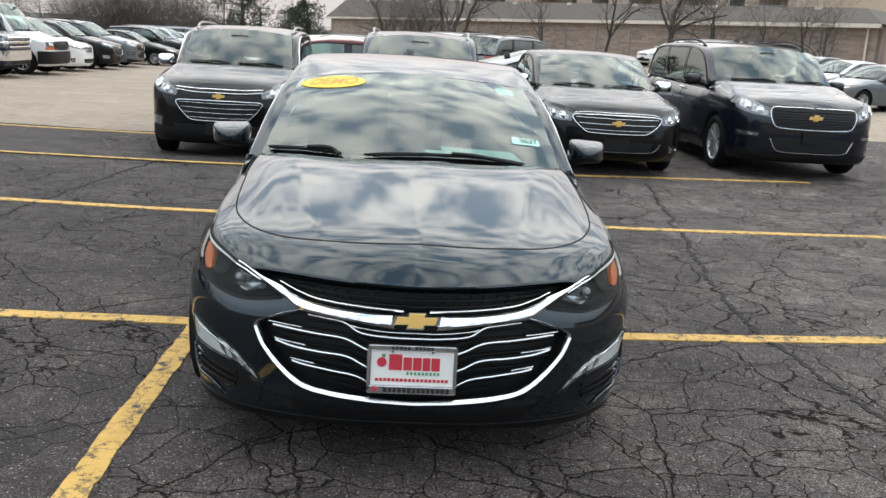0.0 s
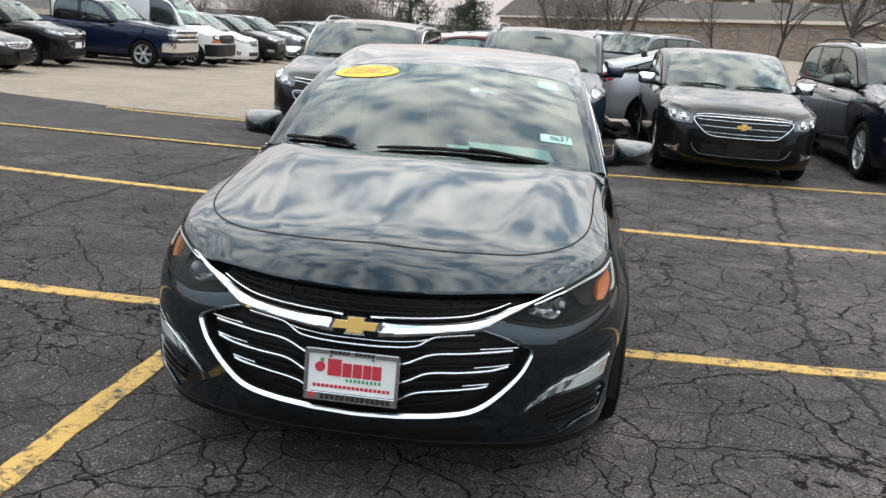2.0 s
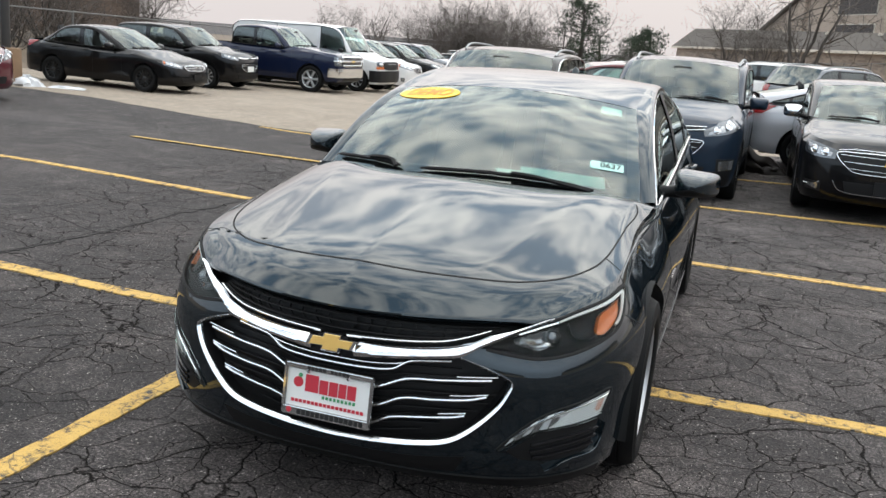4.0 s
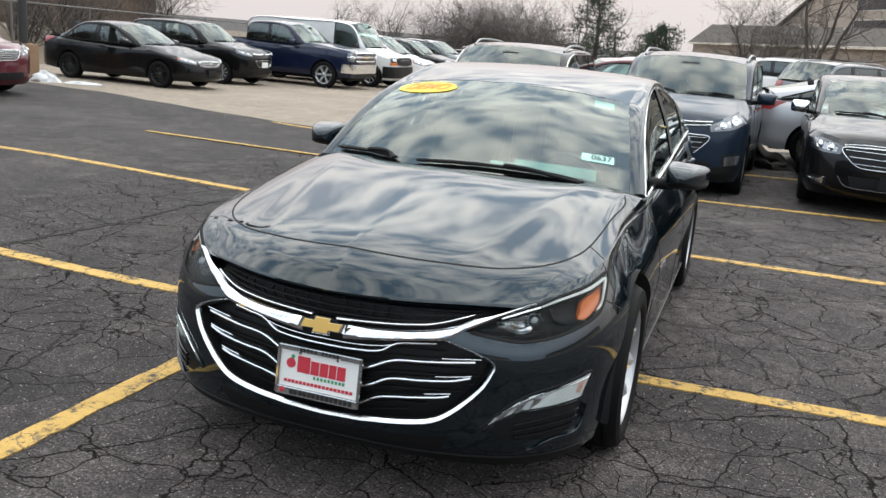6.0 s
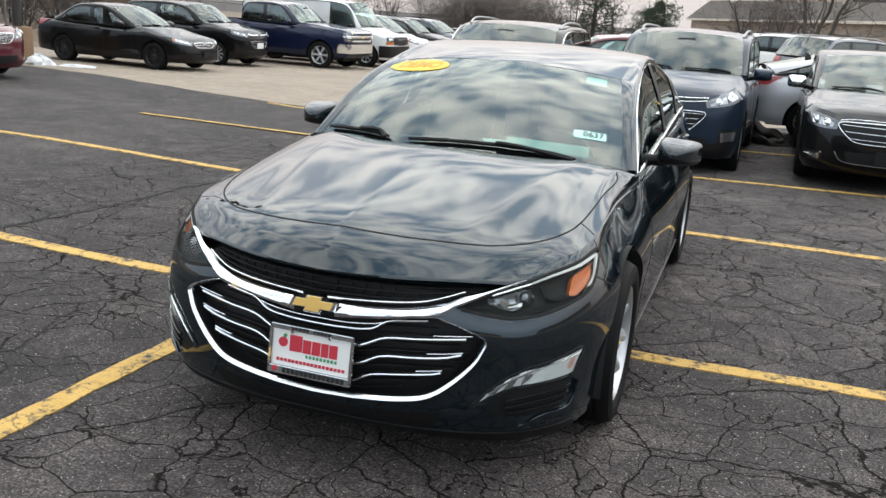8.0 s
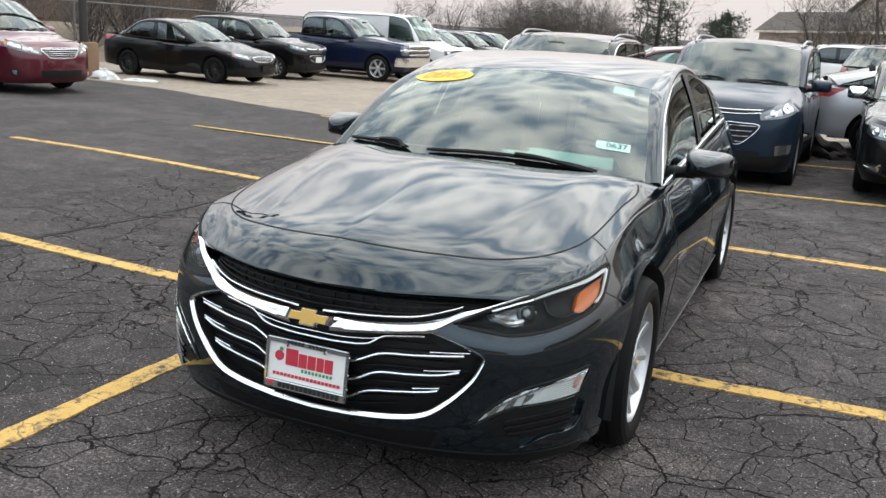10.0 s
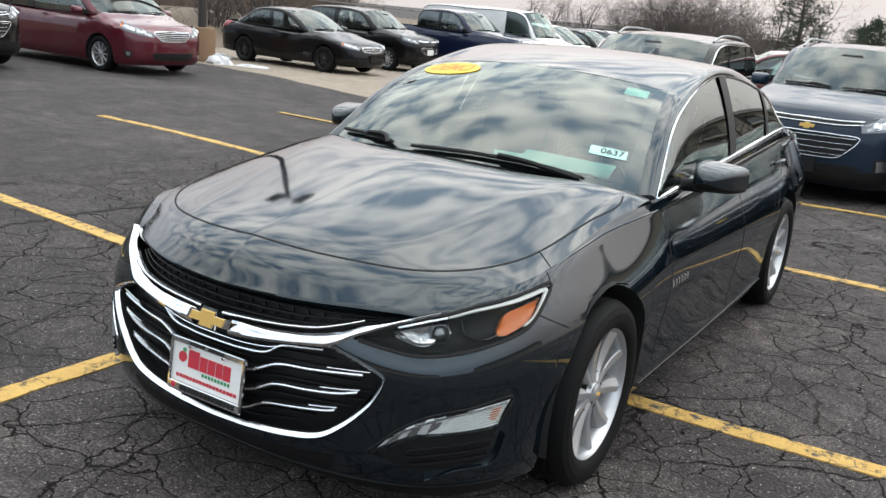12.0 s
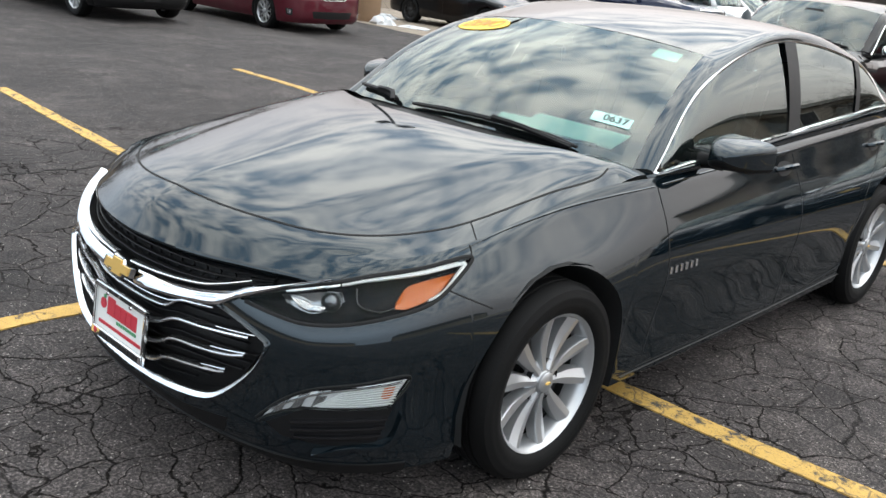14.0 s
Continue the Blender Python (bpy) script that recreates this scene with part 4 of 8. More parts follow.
def build_car(sp, look_of, label, m, name="car", group="parked cars"):
    """A parked vehicle from its outlines (sp) and its looks (look_of)."""
    L = look_of
    hero = L.get("hero", False)
    car = thing(name, label, L.get("category", "car"), m, group)
    sh = Shell(sp)
    body = L["paint"]
    wb, hw = sp["wb"], sp["hw"]

    # lower body
    a = columns(sh, 0.0075 if hero else 0.045)
    rows = 88 if hero else 14
    v = np.linspace(0, 1, rows)
    v = v + 0.06 * np.sin(math.pi * 2 * v) * (0 if hero else 1)
    zl, zt = sh.low(a), sh.top(a)
    Z = zl[:, None] + (zt - zl)[:, None] * v[None]
    A = np.repeat(a[:, None], rows, 1)
    P = sh.pt(A, Z)
    keep = None
    for hole in L.get("openings", []):
        up, lo = curve(hole[0]), curve(hole[1])
        ac, zc = np.abs((A[:-1, :-1] + A[1:, 1:]) / 2), (Z[:-1, :-1] + Z[1:, 1:]) / 2
        cut = ~((ac < hole[0][-1][0]) & (ac >= hole[0][0][0]) & (zc < up(ac)) & (zc > lo(ac)))
        keep = cut if keep is None else keep & cut
    g = Geo().grid(P, keep=keep)
    part("body", g, body, car)
    # inner wheel arches and floor
    g = Geo()
    low = P[:, 0]
    inn = low.copy()
    inn[:, 0] *= 0.66
    inn[:, 1] = np.clip(inn[:, 1], -sp["arch"] - 0.12, wb + sp["arch"] + 0.12)
    g.grid(np.stack([low, inn], 1))
    part("underbody", g.box((0, wb / 2, sp["wheel"]), (hw * 1.25, wb + 1.3, sp["wheel"] * 0.75), bevel=0.03), "well", car)
    for s in (-1, 1):
        for y in (0, wb):
            g = Geo()
            n = 16
            q = np.linspace(-0.25, math.pi + 0.25, n)
            r = sp["arch"] + 0.012
            o = np.stack([np.full(n, s * hw * 0.97), y - r * np.cos(q), sp["wheel"] + r * np.sin(q)], 1)
            i2 = o.copy()
            i2[:, 0] = s * hw * 0.55
            g.grid(np.stack([o, i2], 1))
            g.add(list(i2), [tuple(range(n))])
            part("wheel_well", g, "well", car)

    # bonnet
    co = sp["cowl"]
    H = bonnet_grid(sh, L, *((97, 76) if hero else (25, 12)))
    part("bonnet", Geo().grid(nose_rows(sh, L, H) if hero else H), body, car)

    # greenhouse
    hd, rh, rb = sp["header"], sp["rheader"], sp["rbase"]
    nu2 = 41 if hero else 17
    u2 = np.linspace(-1, 1, nu2)
    nk = 25 if hero else 9
    t = np.linspace(0, 1, nk)[:, None]

    def between(lo_, hi_, bulge):
        A0, A1 = across(*lo_, u2), across(*hi_, u2)
        s0 = A0[0] * (1 - t) + A1[0] * t
        s1 = A0[-1] * (1 - t) + A1[-1] * t
        Q = coons(A0, A1, s0, s1)
        nrm_ = np.cross(A0[-1] - A0[0], A1[nu2 // 2] - A0[nu2 // 2])
        nrm_ /= np.linalg.norm(nrm_)
        return Q + nrm_ * (bulge * np.sin(math.pi * t[None, :, 0]) * 1.0)[..., None]

    gf = sp.get("glassfoot", co)
    ws = between(gf, hd, L.get("bulge", 0.02))
    L["screen"] = ws
    part("windscreen", Geo().grid(ws), "glass" if hero else "rowglass", car, "clear windscreen glass").visible_shadow = False
    # roof between header and rear header
    nr = 31 if hero else 13
    side_pts = path([hd[1]] + sp["roofside"] + [rh[1]])(np.linspace(0, 1, nr))
    A0, A1 = across(*hd, u2), across(*rh, u2)
    Q = coons(A0, A1, side_pts * np.array([-1, 1, 1]), side_pts)
    midz = sp["roofmid"]
    tt = np.linspace(0, 1, nr)
    lift = np.sin(math.pi * tt) ** 0.8
    base_mid = (side_pts[:, 2])
    ctr = hd[0][2] * (1 - tt) + rh[0][2] * tt + (midz - (hd[0][2] + rh[0][2]) / 2) * lift
    Q[..., 2] = base_mid[None] + (ctr - base_mid)[None] * (1 - np.abs(u2[:, None]) ** 2.2)
    part("roof", Geo().grid(Q), body, car)
    rg = between(rb, rh, 0.015)
    part("rear_window", Geo().grid(rg), L.get("rearglass", "tint"), car)
    # cant rails: from the screen's foot over the roof's side to the rear
    n5 = 61 if hero else 31
    tA = np.linspace(0, 1, n5)
    DLe = path(sp["dlo"], even=True)
    run = lambda E, f: np.stack([np.interp(f, np.linspace(0, 1, len(E)), E[:, c]) for c in range(3)], 1)
    r_ = np.concatenate([run(ws[-1], tA[tA < 0.25] / 0.25), run(Q[-1], (tA[(tA >= 0.25) & (tA <= 0.75)] - 0.25) / 0.5), run(rg[-1][::-1], (tA[tA > 0.75] - 0.75) / 0.25)])
    d_ = DLe(tA)
    # the rail's outer edge follows the roof's true side line
    for s, nm in ((1, "roof_rail_panel"), (-1, "roof_rail_panel")):
        rows_ = []
        for f in np.linspace(0, 1, 7):
            q = r_ * (1 - f) + d_ * f
            q = q + np.stack([0.018 * np.sin(math.pi * f) * np.ones(n5), 0 * tA, 0.012 * np.sin(math.pi * f) * np.ones(n5)], 1)
            rows_.append(q * np.array([s, 1, 1]))
        part(nm, Geo().grid(np.stack(rows_, 1)), body, car)
    # door tops: body edge up to the window line
    be = sp["belt"]
    up_pts = [np.array(gf[1])] + [np.array(p) for p in be] + [np.array(rb[1])]
    UP = path(up_pts)
    nb = 40
    uq = UP(np.linspace(0, 1, nb))
    aa = np.array([sh.a_of_y(y) for y in np.clip(uq[:, 1], co[1][1] - 0.03, None)])
    lo_e = sh.edge(aa)
    for s in (1, -1):
        rows_ = [(lo_e * (1 - f) + uq * f + np.array([0.010 * math.sin(math.pi * f), 0, 0.006 * math.sin(math.pi * f)])) * np.array([s, 1, 1]) for f in np.linspace(0, 1, 5)]
        part("door_top", Geo().grid(np.stack(rows_, 1)), body, car)
    # wing top from the bonnet's rear corner to the pillar's foot
    if hero:
        nh = H.shape[0]
        e0 = H[int(nh * 0.90):, -1]
        foot = path([(0.64, 0.505, 0.955), gf[1], sp["dlo"][0]])(np.linspace(0, 1, len(e0)))
        for s in (1, -1):
            rows_ = [(e0 * (1 - f) + foot * f + np.array([0, 0, 0.010 * math.sin(math.pi * f)])) * np.array([s, 1, 1]) for f in np.linspace(0, 1, 9)]
            part("wing_corner", Geo().grid(np.stack(rows_, 1)), body, car)
    # side glass
    dl, bl = DLe(np.linspace(0, 1, 200)), path(be)(np.linspace(0, 1, 200))
    Dx, Dz = (lambda y: np.interp(y, dl[:, 1], dl[:, 0])), (lambda y: np.interp(y, dl[:, 1], dl[:, 2]))
    Bx, Bz = (lambda y: np.interp(y, bl[:, 1], bl[:, 0])), (lambda y: np.interp(y, bl[:, 1], bl[:, 2]))
    ys, ye = sp["dlo"][0][1], sp["dlo"][-1][1]
    cuts = L.get("panes", [0.0, 0.47, 0.53, 0.86, 0.88, 1.0])
    slant = L.get("slant", 0.0)
    for s in (1, -1):
        for i in range(len(cuts) - 1):
            p0, p1 = ys + (ye - ys) * cuts[i], ys + (ye - ys) * cuts[i + 1]
            solid = i % 2 == 1
            yy = np.linspace(p0, p1, 14 if not solid else 3)
            rows_ = []
            for f in np.linspace(0, 1, 6):
                ysl = np.clip(yy + slant * f * (1 if 0 < i else 0.5), ys, ye)
                x = Bx(ysl) * (1 - f) + Dx(ysl) * f + 0.014 * math.sin(math.pi * f) - (0.004 if not solid else -0.002)
                z = Bz(ysl) * (1 - f) + Dz(ysl) * f
                rows_.append(np.stack([s * x, ysl, z], 1))
            mt = L.get("pillar", "gloss") if solid else L.get("sideglass", ["glass", "tint", "tint", "tint"])[min(i // 2, 3)]
            ob = part("pillar_cover" if solid else "side_window", Geo().grid(np.stack(rows_, 1)), mt, car)
            if not solid and mt in ("glass", "tint"):
                ob.visible_shadow = False
    # bright or black window surround
    sur = L.get("surround", "trim")
    for s in (1, -1):
        fl = np.array([s, 1, 1])
        top = np.stack([Dx(dl[:, 1]), dl[:, 1], dl[:, 2]], 1)[::4] * fl + np.array([s * L.get("trim_off", 0.004), 0, 0])
        bot = bl[::4] * fl + np.array([s * (0.003 if hero else 0.006), 0, 0])
        wdt = L.get("surround_width", 0.010)
        part("window_trim", Geo().tube(top, wdt, 6), sur, car)
        part("belt_trim", Geo().tube(bot, wdt, 6), sur, car)

    # wheels
    tw = L.get("tyre_width", 0.22)
    for s in (1, -1):
        for y in (0, wb):
            wheel(car, s * (hw - tw / 2 - L.get("tuck", 0.012)), y, sp["wheel"], tw, L.get("rim", "ten"), s)

    # interior
    g = Geo()
    part("cabin_floor", Geo().box((0, wb * 0.45, 0.40), (hw * 1.5, wb * 0.85, 0.06)), "dash", car)
    dz = co[1][2] - 0.04
    g.box((0, gf[1][1] + 0.24, dz - 0.12), (hw * 1.55, 0.42, 0.24), bevel=0.05)
    part("dashboard", g, "dash", car)
    for sx in (-0.38, 0.38):
        for yy in (1.45, 2.35):
            if yy > rh[0][1] + 0.2:
                continue
            g = Geo().box((sx, yy, 0.62), (0.50, 0.52, 0.2), bevel=0.06)
            g.box((sx, yy + 0.28, 0.92), (0.48, 0.14, 0.62), rot=Matrix.Rotation(radians(-16), 3, "X"), bevel=0.06)
            g.box((sx, yy + 0.40, min(1.28, sp["roofmid"] - 0.17)), (0.26, 0.09, 0.18), rot=Matrix.Rotation(radians(-10), 3, "X"), bevel=0.035)
            part("seat", g, L.get("seatmat", "seat"), car)
    st = Geo()
    q = np.linspace(0, 2 * math.pi, 25)
    rt = Matrix.Rotation(radians(-65), 3, "X")
    ring = [np.array(rt @ Vector((0.18 * math.cos(k_), 0.18 * math.sin(k_), 0))) + np.array([0.38, co[1][1] + 0.52, dz - 0.05]) for k_ in q]
    st.tube(ring, 0.014, 6, caps=False)
    st.box((0.38, co[1][1] + 0.50, dz - 0.06), (0.16, 0.04, 0.10), rot=Matrix.Rotation(radians(-20), 3, "X"), bevel=0.015)
    part("steering_wheel", st, "dash", car)
    part("rear_view_mirror", Geo().box((0, hd[0][1] - 0.16, hd[0][2] - 0.11), (0.24, 0.03, 0.065), bevel=0.012), "dash", car)

    # door mirrors
    mp = L.get("mirror", (hw + 0.09, sp["dlo"][0][1] + 0.16, sp["belt"][0][2] + 0.055))
    ms = L.get("mirror_size", (0.115, 0.13, 0.075))
    for s in (1, -1):
        mo = thing_part("door_mirror", car)
        mo.location = (s * mp[0], mp[1], mp[2])
        if hero:
            cap, low_ = wedge_mirror(*ms, s)
            part("mirror_cap", cap, body, mo)
            part("mirror_shell", low_, "trim", mo, "matt black lower half")
        else:
            part("mirror_shell", mirror_shape(*ms), L.get("mirror_paint", body), mo)
        part("mirror_glass", Geo().box((0, 0.014 if hero else 0.002, -0.06 * ms[2] if hero else 0), (ms[0] * 1.7, 0.004, ms[2] * (1.45 if hero else 1.6)), rot=Matrix.Rotation(radians(5.5 * s if hero else 0), 3, "Z"), bevel=0.0015), "chrome", mo)
        arm = [(-s * ms[0] * 0.5, -0.05, -ms[2] * 0.5), (-s * ms[0] * 1.0, -0.03, -ms[2] * 0.75), (-s * ms[0] * 1.75, -0.01, -ms[2] * 0.95)]
        if hero:
            arm = [(-s * ms[0] * 0.55, -0.07, -ms[2] * 0.55), (-s * ms[0] * 1.1, -0.06, -ms[2] * 0.72), (-s * ms[0] * 1.62, -0.06, -ms[2] * 0.80), (-s * ms[0] * 1.85, -0.10, -ms[2] * 0.70)]
            part("mirror_arm", Geo().tube(arm, [0.034, 0.028, 0.034, 0.034], 10), "trim", mo)
            continue
        part("mirror_arm", Geo().tube(arm, [0.035, 0.026, 0.03], 8), "trim", mo)

    # wipers: a blade along the screen's foot and the arm that holds it
    screen = Sheet(ws, (0, -1, 1))
    for pts in L.get("wipers", (((0.10, 0.04), (0.28, 0.05), (0.46, 0.03)), ((0.53, 0.04), (0.72, 0.05), (0.92, 0.03)))):
        q = path(pts)(np.linspace(0, 1, 14))
        wiper = thing_part("wiper", car)
        part("blade", Geo().tube(screen.at(q[:, 0], q[:, 1], 0.016), [0.006] + [0.010] * 12 + [0.006], 6), "trim", wiper)
        m0 = len(q) // 2
        arm = np.array([screen.at(q[m0, 0], q[m0, 1], 0.03), screen.at(q[m0, 0] + 0.08, q[m0, 1] - 0.01, 0.032), screen.at(q[-1, 0] - 0.01, max(0.0, q[-1, 1] - 0.04), 0.026)])
        part("arm", Geo().tube(path(arm)(np.linspace(0, 1, 8)), 0.011, 6), "trim", wiper)

    # details that follow the body
    for it in L.get("panels", []):
        for s in ((1, -1) if it.get("both", True) else (1,)):
            upper, lower = it["up"], it["lo"]
            if not it.get("both", True):
                upper, lower = [(-p, z) for p, z in reversed(upper) if p > 0] + upper, [(-p, z) for p, z in reversed(lower) if p > 0] + lower
            part(it["name"], strip(sh, upper, lower, it.get("na", 14), it.get("nz", 5), it.get("off", 0.005), it.get("skirt", 0.010), s), it["mat"], car, it.get("label", ""))
    for it in L.get("bars", []):
        for s in ((1, -1) if it.get("both", True) else (1,)):
            pts = it["pts"]
            if not it.get("both", True):
                pts = [(-p, z) for p, z in reversed(pts) if p > 0] + pts
            part(it["name"], band(sh, pts, it.get("h", 0.02), it.get("proud", 0.010), it.get("off", 0.004), it.get("n", 24), s, taper=it.get("taper"), dish=it.get("dish", 0)), it["mat"], car, it.get("label", ""))
    for pts in L.get("seams", []):
        for s in (1, -1):
            part("panel_gap", seam(sh, pts, side=s), "well", car)
    for a0, z0, r0 in L.get("projectors", []):
        for s in (1, -1):
            p0, n0 = sh.on(np.array([a0 * s]), np.array([z0]), np.array([0.006]))[0], sh.nrm(np.array([a0 * s]), np.array([z0]))[0]
            g = Geo().lathe([(-0.004, r0), (0.008, r0), (0.010, r0 * 0.9), (0.002, r0 * 0.78), (0.004, r0 * 0.72), (0.012, r0 * 0.4), (0.013, 0.0005)], "z", n=16)
            part("projector", g, "chrome" if r0 > 0.03 else "bowl", car).matrix_basis = Matrix.Translation(p0) @ Vector(n0).to_track_quat("Z", "Y").to_matrix().to_4x4()
    # door handles
    for y, z in L.get("handles", [(1.62, sp["belt"][1][2] - 0.10), (2.55, sp["belt"][1][2] - 0.09)]):
        for s in (1, -1):
            a0 = sh.a_of_y(y)
            hnd = Geo()
            c = sh.on(np.array([a0 - 0.09, a0 - 0.07, a0, a0 + 0.07, a0 + 0.09]) * s, np.full(5, z), np.array([0.0, 0.022, 0.030, 0.022, 0.0]))
            hnd.tube(c, [0.009, 0.012, 0.013, 0.012, 0.009], 8)
            part("door_handle", hnd, L.get("handle_mat", body), car)
            if hero:
                # no hollow is modelled: a flat black patch paints the cup's shade
                part("cup_shade", strip(sh, [(a0 - 0.085, z + 0.004), (a0 - 0.05, z + 0.026), (a0 + 0.03, z + 0.024), (a0 + 0.075, z + 0.004)], [(a0 - 0.085, z - 0.004), (a0 - 0.05, z - 0.028), (a0 + 0.03, z - 0.026), (a0 + 0.075, z - 0.004)], 14, 5, 0.0012, 0.002, s), "trim", car, "flat dark patch painting the shade of the cup behind the handle")
    if "badge" in L:
        bz, bw = L["badge"]
        p = sh.on(np.array([0.0]), np.array([bz]), np.array([L.get("badge_off", 0.022)]))[0]
        part("badge", bowtie(bw), L.get("badge_mat", "gold"), car, "plain gold cross-shaped badge").location = p
    if "plate" in L:
        pz, pm = L["plate"]
        p = sh.on(np.array([0.0]), np.array([pz]), np.array([0.016]))[0]
        part("plate_holder", Geo().box(tuple(p), (0.31, 0.014, 0.15), bevel=0.005), pm, car)
    if L.get("rails"):
        for s in (1, -1):
            rr_ = path([hd[1]] + sp["roofside"] + [rh[1]])(np.linspace(0.10, 0.95, 12)) * np.array([s, 1, 1])
            hgt = np.array([0.0, 0.035, 0.045, 0.045, 0.045, 0.045, 0.045, 0.045, 0.045, 0.045, 0.035, 0.0]) + 0.005
            rr_[:, 2] += hgt
            rr_[:, 0] -= s * 0.03
            part("roof_rail", Geo().tube(rr_, 0.017, 8), L["rails"], car)
    L["shell"] = sh
    return car

# ---- ground ----


def ground_z(x, y):
    """The lot falls gently towards the back left and rises towards the back right."""
    x, y = np.asarray(x, float), np.asarray(y, float)
    fall = -0.16 * ease((3.2 - x) / 5.5) * ease((y - 6.3) / 2.8) - 0.013 * np.clip(y - 14, 0, 26) * ease((4 - x) / 8)
    return fall + 0.8 * ease((y - 16) / 40) * ease((x - 2) / 14)


def sheet_of(name, X, Y, lift, mat, label, category):
    P = np.stack([X, Y, ground_z(X, Y) + lift], -1)
    ob = part(name, Geo().grid(P), mat, None)
    return tagged(ob, label, category, kind="structure")


gx = np.concatenate([[-900, -300, -120, -60], np.arange(-40, 41, 1.0), [60, 120, 300, 900]])
gy = np.concatenate([[-900, -200, -60, -20], np.arange(-8, 60, 1.0), np.arange(60, 130, 5.0), [150, 250, 1200]])
GX, GY = np.meshgrid(gx, gy, indexing="ij")
sheet_of("ground", GX, GY, 0.0, "asphalt", "dark cracked asphalt of the parking lot", "parking lot")
brim = curve([(-60, 13.4), (-20, 12.9), (-12.05, 12.17), (-9.63, 11.45), (-6.49, 10.72), (-3.85, 10.45), (-1.2, 10.40), (0.4, 11.2), (1.6, 14.2), (6, 14.5), (14, 13.5), (60, 15)])
ax = np.concatenate([[-60, -45], np.arange(-36, 37, 0.75), [45, 60]])
AX, AT = np.meshgrid(ax, np.concatenate([np.linspace(0, 0.3, 40), np.linspace(0.32, 1, 20)]), indexing="ij")
rag = 0.05 * np.sin(ax * 3.1) + 0.04 * np.sin(ax * 7.7)
sheet_of("pavement_apron", AX, (brim(ax) + rag)[:, None] * (1 - AT) + 118 * AT, 0.006, "apron", "pale weathered concrete apron behind the dark asphalt", "pavement")


def stripe(pts, w=0.105):
    """A painted line with slightly ragged edges."""
    n = 70
    q = path(np.array(pts))(np.linspace(0, 1, n))
    t = np.gradient(q, axis=0)
    t /= np.linalg.norm(t, axis=1)[:, None]
    nn = np.stack([-t[:, 1], t[:, 0]], 1)
    rg = np.random.RandomState(int(abs(pts[0][0] * 91 + pts[0][1] * 37)) % 1000)
    hw1, hw2 = w / 2 + rg.uniform(-0.006, 0.006, n), w / 2 + rg.uniform(-0.006, 0.006, n)
    l, r = q + nn * hw1[:, None], q - nn * hw2[:, None]
    up = lambda e, z: np.c_[e, ground_z(e[:, 0], e[:, 1]) + z]
    g = Geo().grid(np.stack([up(l, 0.0), up(l, 0.006), up(r, 0.006), up(r, 0.0)], 1))
    ob = part("parking_line", g, "line", None, smooth=False)
    return tagged(ob, "worn yellow painted line on the asphalt", "parking line", "parking lines", "structure")


stripe([(-6.35, 1.09), (-3.6, 0.89), (-2.1, 0.79), (0.7, 0.79), (1.7, 0.83), (2.83, 0.92), (7, 1.25)], 0.11)
stripe([(-1.09, 0.73), (-1.12, -0.2), (-1.14, -1.2), (-1.17, -3.2)], 0.11)
stripe([(-7.15, 4.18), (-5.88, 4.14), (-3.3, 3.85), (-1.67, 3.75), (0.9, 3.84), (2.31, 3.87), (4.52, 4.01), (8, 4.4)])
stripe([(-6.63, 6.75), (-4.17, 6.6), (-1.79, 6.55), (0.74, 6.87), (2.65, 7.06), (5.38, 7.42)])
stripe([(-6.9, 10.62), (-6.1, 10.42), (-3.85, 10.31), (-1.4, 10.25), (1.1, 10.18), (1.72, 10.10), (4, 10.15)])



def joint(pts, w):
    """An old joint in the asphalt, opened to a ragged crack full of grit."""
    n = 620
    q = path(np.array(pts))(np.linspace(0, 1, n))
    rg = np.random.RandomState(int(abs(pts[0][0] * 50)) + 3)
    q[:, 0] += np.convolve(rg.normal(0, 0.040, n + 10), np.ones(11) / 11, "valid") + np.convolve(rg.normal(0, 0.011, n + 1), np.ones(2) / 2, "valid")
    wd = w * (0.25 + 0.75 * rg.beta(2, 2, n))
    l, r = q - np.stack([wd, 0 * wd], 1), q + np.stack([wd, 0 * wd], 1)
    up = lambda e, z: np.c_[e, ground_z(e[:, 0], e[:, 1]) + z]
    ob = part("asphalt_joint", Geo().grid(np.stack([up(l, -0.002), up(l, 0.004), up(r, 0.004), up(r, -0.002)], 1)), "joint", None, smooth=False)
    return tagged(ob, "long dark crack along a joint of the asphalt", "crack", "asphalt joints", "structure")


joint([(2.3, -5.0), (2.16, -0.07), (2.12, 0.6), (2.09, 1.2), (2.2, 2.1), (2.44, 3.4), (2.75, 5.2), (3.0, 6.6)], 0.022)
joint([(-3.5, -3.0), (-3.31, 0.97), (-3.24, 1.84), (-3.17, 3.14), (-2.95, 5.0), (-2.7, 7.0)], 0.020)

